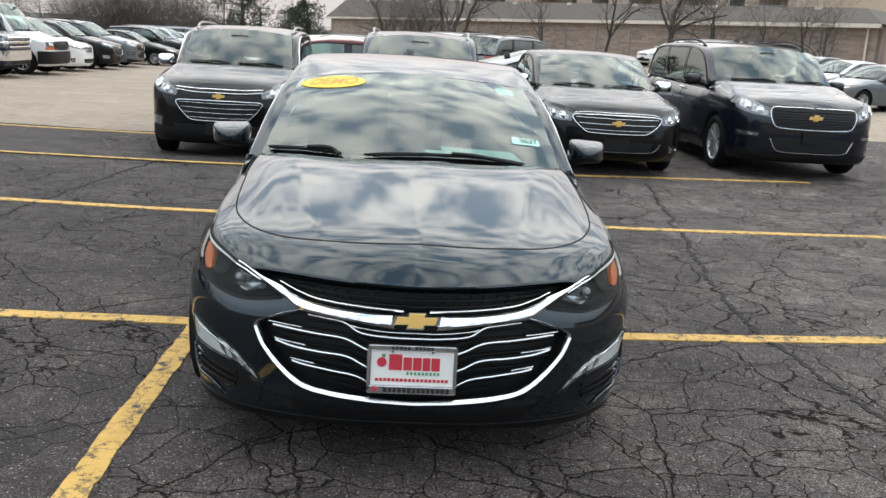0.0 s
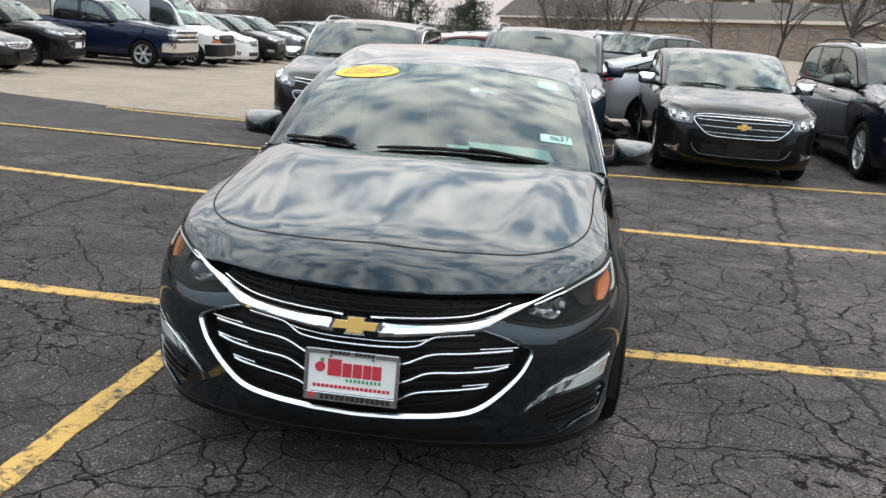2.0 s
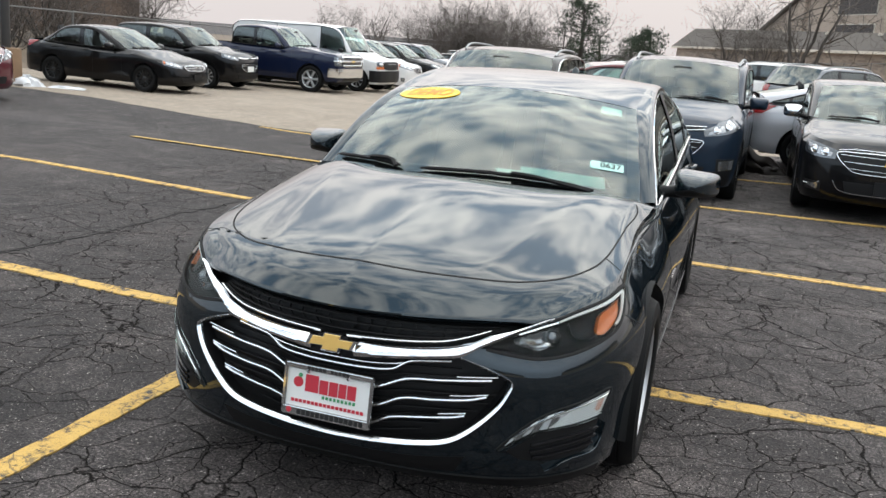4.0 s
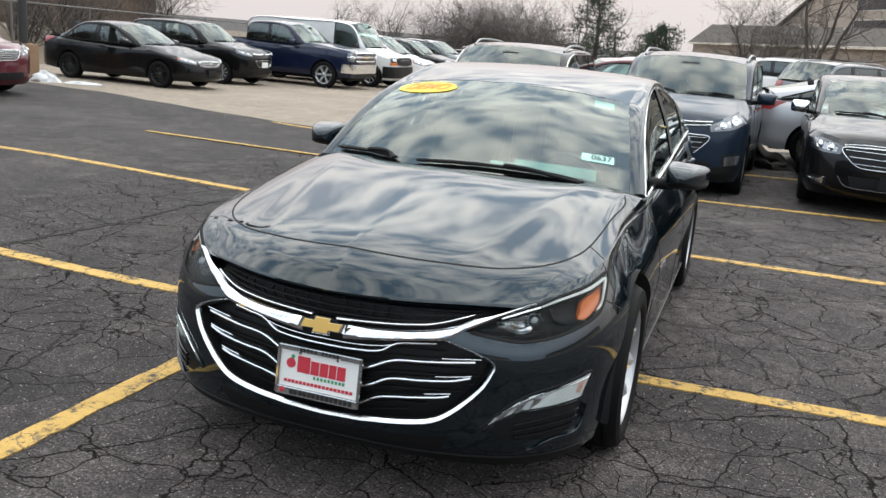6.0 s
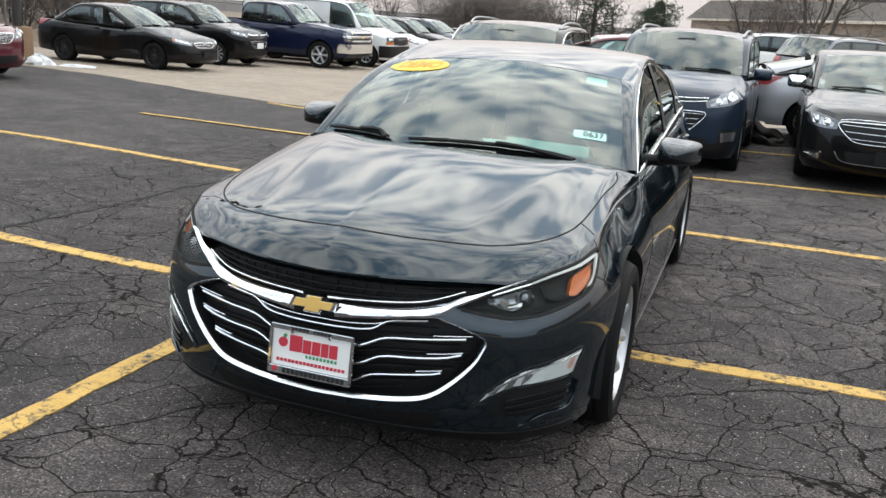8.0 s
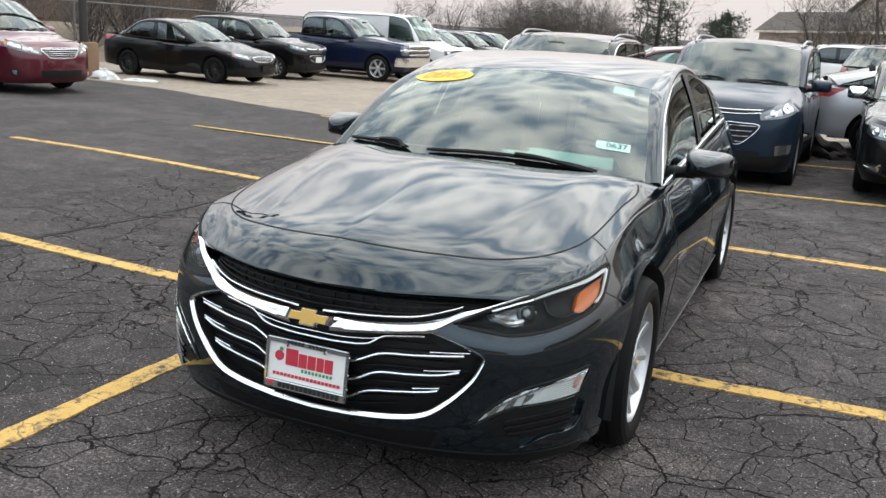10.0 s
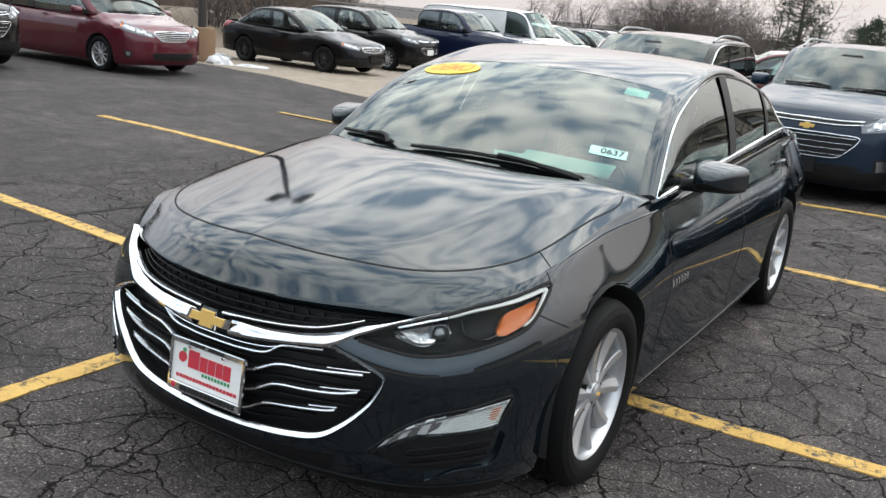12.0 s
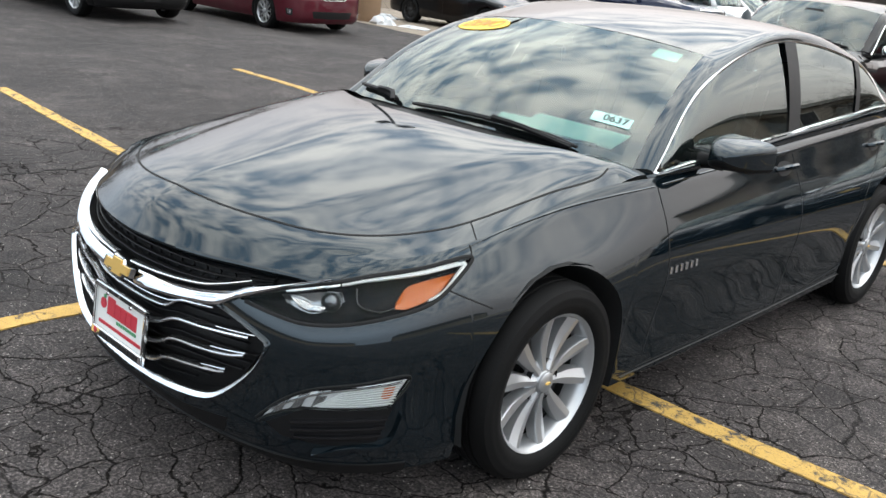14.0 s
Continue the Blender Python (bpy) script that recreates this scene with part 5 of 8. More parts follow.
# ---- the dark slate saloon ----
HERO = {
    "wb": 2.83, "arch": 0.388, "wheel": 0.335, "hw": 0.922, "round": 0.045, "inset": 0.035, "turn_in": 0.9, "fair": 0.022, "side_inset": 0.15, "blend": 0.70,
    "plan": [(0, -0.955), (0.2, -0.947), (0.38, -0.915), (0.565, -0.85), (0.70, -0.765), (0.80, -0.655), (0.862, -0.53), (0.898, -0.36), (0.915, -0.15), (0.922, 0.1), (0.922, 0.6), (0.927, 1.3), (0.925, 2.2), (0.92, 2.85), (0.90, 3.3), (0.86, 3.62), (0.75, 3.85), (0.5, 3.97), (0, 4.02)],
    "front": [(0.15, 0.14), (0.21, 0.06), (0.27, 0.025), (0.35, 0.008), (0.46, 0.0), (0.60, 0.0), (0.68, 0.004), (0.75, 0.016), (0.9, 0.08)],
    "corner_front": [(0.15, 0.10), (0.21, 0.03), (0.32, 0.0), (0.50, 0.0), (0.56, 0.007), (0.61, 0.026), (0.665, 0.060), (0.71, 0.095), (0.76, 0.14), (0.9, 0.22)],
    "side": [(0.15, 0.05), (0.25, 0.026), (0.40, 0.020), (0.50, 0.009), (0.58, 0.0), (0.66, 0.005), (0.74, 0.024), (0.82, 0.053), (0.90, 0.085), (1.05, 0.135)],
    "wing": [(0.15, 0.05), (0.25, 0.026), (0.40, 0.016), (0.50, 0.004), (0.57, 0.0), (0.63, 0.007), (0.70, 0.031), (0.78, 0.072), (0.86, 0.113), (0.94, 0.148), (1.05, 0.18)],
    "rear": [(0.2, 0.10), (0.35, 0.0), (0.65, 0.0), (0.85, 0.06), (1.05, 0.1), (1.2, 0.12)],
    "sill": [(-0.96, 0.185), (-0.7, 0.185), (-0.4, 0.185), (0, 0.20), (2.83, 0.21), (3.6, 0.26), (4.00, 0.30)],
    "shoulder": [(-0.96, 0.755), (-0.85, 0.77), (-0.6, 0.80), (-0.35, 0.83), (0.0, 0.885), (0.38, 0.93), (0.8, 0.93), (1.6, 0.965), (2.4, 0.995), (2.83, 1.01), (3.5, 1.01), (4.02, 1.0)],
    "cowl": [(0, 0.17, 1.015), (0.735, 0.42, 0.985)],
    "header": [(0, 1.07, 1.366), (0.61, 1.16, 1.318)],
    "roofside": [(0.60, 1.72, 1.418), (0.59, 2.22, 1.408)],
    "roofmid": 1.45,
    "rheader": [(0, 2.85, 1.37), (0.55, 2.75, 1.31)],
    "rbase": [(0, 3.62, 1.09), (0.66, 3.45, 1.03)],
    "rise": 0.085,
    "glassfoot": [(0, 0.40, 0.985), (0.75, 0.535, 0.950)],
    "dlo": [(0.818, 0.57, 0.942), (0.727, 1.0, 1.228), (0.660, 1.75, 1.380), (0.700, 2.58, 1.285), (0.79, 2.88, 1.078)],
    "belt": [(0.818, 0.57, 0.942), (0.813, 1.5, 1.003), (0.803, 2.13, 1.040), (0.79, 2.88, 1.078)],
    "crown": [(0, 0), (0.05, 0.017), (0.13, 0.032), (0.3, 0.036), (0.6, 0.028), (0.85, 0.012), (1, 0.0)],
}


def bonnet_form(u, w):
    """The bonnet's middle ridge, and its raised field between two creases that open towards the screen."""
    k = ease((0.40 + 0.38 * w - np.abs(u)) / 0.08 * 0.5 + 0.5)
    field = 0.0055 * (k - 0.5) * ease(w / 0.35) * np.sin(np.pi * np.clip(1.0 - np.abs(u), 0, 0.5))
    ridge = 0.024 * np.maximum(0, 1 - np.abs(u) / 0.62) * ease((w + 0.05) / 0.14) * (1 - ease((w - 0.12) / 0.75))
    return field + ridge


NOSE_EDGE = [(0, 0.734), (0.23, 0.738), (0.42, 0.740), (0.575, 0.735), (0.66, 0.730), (0.80, 0.747)]
LAMP_UP = [(0.475, 0.661), (0.60, 0.701), (0.74, 0.728), (0.86, 0.755), (1.01, 0.777), (1.202, 0.794)]
LAMP_LO = [(0.49, 0.656), (0.585, 0.639), (0.67, 0.629), (0.775, 0.638), (0.905, 0.664), (1.035, 0.697), (1.115, 0.738), (1.202, 0.787)]
HERO_LOOK = {
    "hero": True, "paint": "hero", "rim": "hero", "tyre_width": 0.225, "tuck": 0.0, "surround": "chrome", "surround_width": 0.0075, "trim_off": -0.005,
    "mirror": (0.962, 0.955, 1.012), "mirror_size": (0.102, 0.170, 0.061), "sculpt": bonnet_form, "corner": 0.76, "nose_edge": NOSE_EDGE,
    "openings": [([(0, 0.600), (0.2, 0.606), (0.40, 0.620), (0.49, 0.592), (0.572, 0.556)], [(0, 0.308), (0.15, 0.318), (0.30, 0.334), (0.395, 0.354), (0.465, 0.40), (0.54, 0.478), (0.572, 0.554)]), ([(0, 0.74), (0.23, 0.74), (0.42, 0.742), (0.575, 0.738), (0.70, 0.738)], [(0, 0.628), (0.2, 0.633), (0.34, 0.645), (0.43, 0.662), (0.5, 0.688), (0.6, 0.707), (0.70, 0.727)]), ([(0, 0.95), (0.755, 0.95)], [(p, z + 0.004) for p, z in NOSE_EDGE]), ([(p, z + 0.001) for p, z in LAMP_UP], [(p, z - 0.002) for p, z in LAMP_LO])],
    "handles": [(1.60, 0.875), (2.68, 0.895)], "wipers": (((0.34, 0.02), (0.555, 0.045), (0.76, 0.045), (0.865, 0.02)), ((0.02, 0.075), (0.145, 0.06), (0.27, 0.025))),
    "sideglass": ["glass", "tint", "tint"], "slant": 0.115, "panes": [0.0, 0.466, 0.516, 0.80, 0.822, 1.0], "pillar": "trim", "bulge": 0.04,
    "panels": [
        {"name": "grille_mesh", "up": [(0, 0.605), (0.2, 0.610), (0.40, 0.624), (0.578, 0.560)], "lo": [(0, 0.300), (0.30, 0.326), (0.40, 0.352), (0.47, 0.40), (0.578, 0.552)], "mat": "trim", "both": False, "na": 60, "nz": 14, "off": -0.045, "skirt": -0.047},
        {"name": "upper_grille", "up": [(0, 0.745), (0.23, 0.748), (0.42, 0.75), (0.58, 0.745), (0.715, 0.745)], "lo": [(0, 0.620), (0.30, 0.635), (0.43, 0.650), (0.58, 0.695), (0.715, 0.715)], "mat": "trim", "both": False, "na": 50, "nz": 6, "off": -0.060, "skirt": -0.061},
        {"name": "grille_wing", "up": [(0.074, 0.634), (0.2, 0.639), (0.34, 0.651), (0.43, 0.668), (0.5, 0.694), (0.6, 0.713), (0.735, 0.737)], "lo": [(0.074, 0.590), (0.2, 0.604), (0.33, 0.618), (0.41, 0.627), (0.47, 0.657), (0.6, 0.702), (0.735, 0.729)], "mat": "chrome", "na": 60, "nz": 9, "off": (0.004, 0.013, 0.019, 0.022, 0.018), "skirt": 0.012, "label": "polished chrome wing bar"},
        {"name": "fog_surround", "up": [(0.58, 0.322), (0.715, 0.392), (0.94, 0.405)], "lo": [(0.63, 0.290), (0.78, 0.281), (0.90, 0.296)], "mat": "trim", "na": 20, "nz": 6, "off": 0.002, "skirt": 0.004},
        {"name": "lower_intake", "up": [(0, 0.268), (0.25, 0.272), (0.45, 0.292)], "lo": [(0, 0.215), (0.25, 0.215), (0.42, 0.225)], "mat": "trim", "both": False, "na": 30, "nz": 4, "off": 0.002, "skirt": 0.004},
        {"name": "front_lip", "up": [(0, 0.212), (0.3, 0.21), (0.7, 0.215), (1.0, 0.215)], "lo": [(0, 0.175), (0.3, 0.172), (0.7, 0.175), (1.0, 0.185)], "mat": "trim", "both": False, "na": 50, "nz": 4, "off": 0.006, "skirt": 0.02},
    ],
    "bars": [
        {"name": "grille_surround", "pts": [(0.41, 0.624), (0.49, 0.598), (0.560, 0.567), (0.577, 0.553), (0.570, 0.530), (0.54, 0.476), (0.465, 0.398), (0.395, 0.351), (0.30, 0.331), (0.15, 0.317)], "h": 0.0108, "proud": 0.012, "mat": "brightwork", "n": 70, "dish": 1, "taper": [0.6, 0.5, 0.6, 0.8, 1.0, 1.1, 1.15, 1.1]},
        {"name": "grille_surround", "pts": [(0, 0.308), (0.075, 0.311), (0.155, 0.314)], "h": 0.009, "proud": 0.010, "mat": "brightwork", "both": False, "n": 16, "dish": -1},
        {"name": "upper_trim", "pts": [(0.045, 0.652), (0.2, 0.659), (0.3, 0.665), (0.374, 0.673), (0.5, 0.704)], "h": 0.009, "proud": 0.012, "mat": "brightwork", "n": 34, "taper": [1, 1, 1, 0.5]},
        {"name": "grille_bar", "pts": [(0, 0.547), (0.10, 0.549), (0.195, 0.560), (0.250, 0.592), (0.32, 0.602), (0.385, 0.608)], "h": 0.009, "proud": 0.012, "off": -0.020, "mat": "brightwork", "both": False, "n": 60},
        {"name": "grille_bar", "pts": [(0, 0.566), (0.10, 0.567), (0.20, 0.577), (0.23, 0.585)], "h": 0.005, "proud": 0.008, "off": -0.020, "mat": "brightwork", "both": False, "n": 40},
        {"name": "grille_bar", "pts": [(0.10, 0.482), (0.165, 0.500), (0.245, 0.535), (0.35, 0.544), (0.515, 0.556)], "h": 0.011, "proud": 0.014, "off": -0.016, "mat": "brightwork", "n": 40},
        {"name": "grille_bar", "pts": [(0.405, 0.561), (0.47, 0.564), (0.535, 0.567)], "h": 0.005, "proud": 0.008, "off": -0.012, "mat": "brightwork", "n": 10},
        {"name": "grille_bar", "pts": [(0.10, 0.418), (0.166, 0.437), (0.236, 0.470), (0.34, 0.478), (0.442, 0.487), (0.503, 0.501)], "h": 0.011, "proud": 0.014, "off": -0.016, "mat": "brightwork", "n": 40},
        {"name": "grille_bar", "pts": [(0.388, 0.497), (0.45, 0.502), (0.508, 0.509)], "h": 0.005, "proud": 0.008, "off": -0.012, "mat": "brightwork", "n": 10},
        {"name": "grille_bar", "pts": [(0, 0.352), (0.09, 0.355), (0.135, 0.365), (0.20, 0.398), (0.30, 0.413), (0.404, 0.425), (0.438, 0.433)], "h": 0.010, "proud": 0.014, "off": -0.016, "mat": "brightwork", "both": False, "n": 70},
        {"name": "grille_bar", "pts": [(0.355, 0.432), (0.40, 0.437), (0.443, 0.442)], "h": 0.005, "proud": 0.008, "off": -0.012, "mat": "brightwork", "n": 10},
        {"name": "fog_rib", "pts": [(0.66, 0.345), (0.78, 0.362), (0.925, 0.372)], "h": 0.010, "proud": 0.010, "mat": "gloss", "n": 16},
        {"name": "fog_rib", "pts": [(0.66, 0.322), (0.78, 0.336), (0.92, 0.346)], "h": 0.010, "proud": 0.010, "mat": "gloss", "n": 16},
        {"name": "fog_rib", "pts": [(0.67, 0.301), (0.78, 0.311), (0.91, 0.321)], "h": 0.010, "proud": 0.010, "mat": "gloss", "n": 16},
        {"name": "bumper_blade", "pts": [(0.72, 0.252), (0.76, 0.262), (0.822, 0.279), (0.915, 0.284), (0.945, 0.305), (0.965, 0.38)], "h": 0.016, "proud": 0.012, "mat": "hero", "n": 30, "taper": [0.2, 1, 1, 1, 0.6, 0.2]},
        {"name": "sill_line", "pts": [(2.0, 0.232), (2.8, 0.236), (4.0, 0.25)], "h": 0.004, "proud": 0.003, "mat": "darkrim", "n": 20},
    ],
    "seams": [],
}


def lettering(name, body, size, sheet, u0, w0, off, mat, parent, tilt=0.0, shear=0.0, squeeze=1.0, tall=1.0):
    """Writing laid onto a sheet, centred at (u0, w0)."""
    cu = bpy.data.curves.new(name, "FONT")
    cu.body, cu.size, cu.align_x, cu.align_y, cu.shear, cu.offset = body, size, "CENTER", "CENTER", shear, size * 0.012
    ob = bpy.data.objects.new(name, cu)
    scene.collection.objects.link(ob)
    me = bpy.data.meshes.new_from_object(ob)
    bpy.data.objects.remove(ob)
    co = np.array([v.co[:] for v in me.vertices])
    fa = [tuple(p.vertices) for p in me.polygons]
    c, s = math.cos(tilt), math.sin(tilt)
    x, y = co[:, 0] * squeeze, co[:, 1] * tall
    g = Geo().add(sheet.local(u0, w0, x * c - y * s, x * s + y * c, off), fa)
    return part(name, g, mat, parent, smooth=False)


def plaque(sheet, u0, w0, wdt, hgt, off, oval=False, tilt=0.0, thick=0.002):
    """A thin label, rectangular or oval, laid onto a sheet."""
    n = 40
    if oval:
        q = np.linspace(0, 2 * math.pi, n, endpoint=False)
        ring = np.stack([np.cos(q) * wdt / 2, np.sin(q) * hgt / 2], 1)
    else:
        t = np.linspace(-0.5, 0.5, n // 4, endpoint=False)
        ring = np.concatenate([np.stack([t, np.full_like(t, -0.5)], 1), np.stack([np.full_like(t, 0.5), t], 1), np.stack([-t, np.full_like(t, 0.5)], 1), np.stack([np.full_like(t, -0.5), -t], 1)]) * np.array([wdt, hgt])
        n = len(ring)
    rows = []
    for f, o in ((1.0, off - thick), (1.0, off), (0.66, off), (0.33, off), (0.001, off)):
        x, y = ring[:, 0] * f, ring[:, 1] * f
        c, s = math.cos(tilt), math.sin(tilt)
        rows.append(sheet.local(u0, w0, x * c - y * s, x * s + y * c, o))
    return Geo().grid(np.stack(rows, 1), wrap=True)


def ribbon(pts, nrm, w):
    """A flat strip w wide along points, lying across the normal."""
    p = np.array(pts)
    t = np.gradient(p, axis=0)
    t /= np.linalg.norm(t, axis=1)[:, None]
    b = np.cross(t, nrm)
    b /= np.linalg.norm(b, axis=1)[:, None]
    return Geo().grid(np.stack([p - b * w / 2, p + b * w / 2], 1))


def hero_details(car, L):
    sh = L["shell"]
    hood = Sheet(bonnet_grid(sh, L, 97, 76), (0, 0, 1))
    # cut line round the bonnet lid
    half = [(0, 0.168), (0.25, 0.173), (0.45, 0.186), (0.68, 0.215), (0.80, 0.268), (0.875, 0.36), (0.905, 0.45), (0.922, 0.55), (0.945, 0.72), (0.962, 0.85), (0.955, 0.93), (0.925, 0.975)]
    q = path([(-u, w) for u, w in reversed(half[1:])] + half)(np.linspace(0, 1, 160))
    c = hood.at((q[:, 0] + 1) / 2, q[:, 1], 0.0012)
    up = hood.at((q[:, 0] + 1) / 2, q[:, 1], 0.02) - c
    part("bonnet_gap", ribbon(c, up, 0.0065), "well", car)
    # cut between nose panel and wing
    for s in (1, -1):
        a = np.linspace(0, 1, 14)
        top = hood.at(np.full(8, (s * 0.90 + 1) / 2) + s * np.linspace(0, 0.05, 8), np.linspace(0.44, 0.40, 8), 0.0012)
        part("wing_gap", ribbon(top, np.tile([0, 0, 1.0], (8, 1)), 0.004), "well", car)
        for pts in (
            [(2.13, 0.30), (2.15, 0.45), (2.165, 0.6), (2.16, 0.78), (2.14, 0.90)],
            [(3.24, 0.245), (3.27, 0.45), (3.285, 0.65), (3.28, 0.80), (3.25, 0.925)],
            [(4.00, 0.30), (4.02, 0.50), (4.07, 0.66), (4.22, 0.80), (4.40, 0.93)],
            [(2.10, 0.245), (2.6, 0.245), (3.4, 0.25), (4.00, 0.30)],
            [(1.10, 0.722), (1.145, 0.702), (1.195, 0.680), (1.245, 0.658)],
            [(1.200, 0.796), (1.205, 0.81), (1.205, 0.826)],
        ):
            part("panel_gap", seam(sh, pts, 0.0045, side=s), "well", car)
        part("wing_crease", band(sh, [(1.16, 0.812), (1.34, 0.846), (1.6, 0.874), (1.9, 0.893), (2.12, 0.903)], 0.009, 0.0045, 0.0, 40, s, flat=0.12, taper=[0.15, 0.8, 1, 1, 0.7]), "hero", car)
        part("door_crease", band(sh, [(2.17, 0.905), (2.6, 0.922), (3.22, 0.940)], 0.008, 0.004, 0.0, 40, s, flat=0.12), "hero", car)
    # head lamps
    hl_up, hl_lo = LAMP_UP, LAMP_LO
    fg_up = [(0.55, 0.328), (0.625, 0.400), (0.712, 0.450), (0.837, 0.477), (0.978, 0.499)]
    fg_lo = [(0.556, 0.322), (0.61, 0.357), (0.70, 0.391), (0.805, 0.399), (0.925, 0.408)]
    for s in (1, -1):
        hl = thing_part("headlight", car)
        part("housing", strip(sh, hl_up, hl_lo, 50, 12, (-0.012, -0.035, -0.040, -0.034, -0.010), -0.044, s), "lampdark", hl, "black lamp housing")
        part("running_light", band(sh, [(0.765, 0.729), (0.86, 0.749), (1.01, 0.769), (1.175, 0.784), (1.136, 0.755), (1.085, 0.722), (1.03, 0.702)], 0.011, 0.005, -0.005, 52, s, taper=[0.7, 0.9, 1.1, 1.3, 0.9, 0.5]), "white_sheet", hl, "white light guide along the lamp's upper edge")
        part("lamp_brow", band(sh, [(0.60, 0.697), (0.68, 0.712), (0.76, 0.727)], 0.009, 0.005, -0.004, 14, s), "chrome", hl)
        part("reflector_bowl", strip(sh, [(0.585, 0.688), (0.68, 0.704), (0.765, 0.716)], [(0.60, 0.672), (0.69, 0.655), (0.775, 0.695)], 14, 6, (-0.016, -0.032, -0.026), 0.004, s), "lamp", hl)
        for k in range(7):
            f = k / 6
            part("reflector_rib", band(sh, [(0.612 + 0.035 * f, 0.688 - 0.004 * f), (0.66 + 0.030 * f, 0.664 + 0.008 * f), (0.708 + 0.026 * f, 0.664 + 0.014 * f)], 0.0028, 0.004, -0.020, 8, s), "chrome", hl)
        part("projector", Geo().lathe([(0.004, 0.027), (0.0, 0.025), (-0.008, 0.022), (-0.015, 0.014), (-0.018, 0.0005)], "y", n=28), "bowl", hl, "glassy projector lens").matrix_basis = Matrix.Translation(sh.on(np.array([0.735 * s]), np.array([0.690]), np.array([-0.022]))[0]) @ pose(0, 0, 0, -25, 0, 40 * s)
        part("projector_ring", Geo().lathe([(0.002, 0.030), (-0.005, 0.0285), (-0.006, 0.0265), (0.002, 0.0255)], "y", n=28), "bowl", hl).matrix_basis = Matrix.Translation(sh.on(np.array([0.735 * s]), np.array([0.690]), np.array([-0.022]))[0]) @ pose(0, 0, 0, -25, 0, 40 * s)
        part("turn_lens", strip(sh, [(0.935, 0.702), (0.970, 0.737), (1.045, 0.753), (1.142, 0.764)], [(0.93, 0.684), (0.985, 0.684), (1.045, 0.703), (1.112, 0.744)], 18, 6, (-0.016, -0.022, -0.016), 0.010, s), "amber", hl, "amber turn signal lens")
        part("inner_fin", band(sh, [(0.81, 0.728), (0.82, 0.69), (0.88, 0.675), (0.93, 0.686)], 0.006, 0.010, -0.026, 18, s), "gloss", hl)
        rim = [(p, z + 0.002) for p, z in hl_up] + [(p, z - 0.003) for p, z in reversed(hl_lo[:-1])]
        part("lamp_seal", band(sh, rim, 0.011, 0.0025, 0.002, 90, s), "well", hl)
        part("cover", strip(sh, hl_up, hl_lo, 50, 12, 0.0035, 0.006, s), "lens", hl, "clear lamp cover").visible_shadow = False
        fg = thing_part("fog_light", car)
        part("housing", strip(sh, fg_up, fg_lo, 30, 7, 0.001, 0.003, s), "lampdark", fg)
        part("reflector", strip(sh, [(0.700, 0.415), (0.76, 0.448), (0.85, 0.472), (0.968, 0.492)], [(0.690, 0.396), (0.80, 0.403), (0.87, 0.408), (0.922, 0.412)], 24, 6, 0.004, 0.003, s), "foglens", fg, "white finely ribbed reflector")
        for k in range(6):
            f0, f1 = k / 6, (k + 0.86) / 6
            lo0, lo1 = 0.575 + 0.165 * f0, 0.575 + 0.165 * f1
            zlo, zup = curve(fg_lo), curve(fg_up)
            part("facet", strip(sh, [(lo0 + 0.02, float(zup(lo0 + 0.02)) - 0.007), (lo1 + 0.03, float(zup(lo1 + 0.03)) - 0.007)], [(lo0, float(zlo(lo0)) + 0.006), (lo1, float(zlo(lo1)) + 0.006)], 4, 4, (0.003, 0.006 if k % 2 else 0.002), 0.003, s), "lamp" if k % 2 else "foglens", fg)
        for k in range(8):
            f = (k + 0.6) / 8.6
            part("lens_rib", band(sh, [(0.715 + 0.05 * f, 0.400 + 0.030 * f), (0.80, 0.405 + 0.052 * f), (0.935 + 0.02 * f, 0.415 + 0.072 * f)], 0.0026, 0.0025, 0.005, 14, s), "white_sheet", fg)
        part("lamp_seal", band(sh, fg_up + fg_lo[::-1], 0.006, 0.003, 0.001, 60, s), "well", fg)
        part("light_guide", band(sh, [(0.60, 0.372), (0.68, 0.420), (0.76, 0.450), (0.86, 0.470), (0.955, 0.486)], 0.006, 0.005, 0.005, 24, s), "chrome", fg)
        part("marker", strip(sh, [(0.908, 0.468), (0.922, 0.476), (0.938, 0.474)], [(0.900, 0.440), (0.914, 0.432), (0.930, 0.442)], 7, 4, 0.006, 0.004, s), "amber", fg, "small amber marker")
        part("cover", strip(sh, fg_up, fg_lo, 30, 7, 0.010, 0.009, s), "lens", fg, "clear lamp cover").visible_shadow = False
    # honeycomb fins in both grilles
    for k in range(9):
        z = 0.335 + 0.028 * k
        wdt = min(0.54, 0.30 + 0.06 * k) if k < 6 else 0.50 - 0.04 * (k - 6)
        part("grille_fin", band(sh, [(0, z - 0.012), (0.12, z - 0.01), (0.24, z + 0.012), (wdt, z + 0.022)], 0.004, 0.008, -0.040, 30), "trim", car)
        part("grille_fin", band(sh, [(0, z - 0.012), (0.12, z - 0.01), (0.24, z + 0.012), (wdt, z + 0.022)], 0.004, 0.008, -0.040, 30, -1), "trim", car)
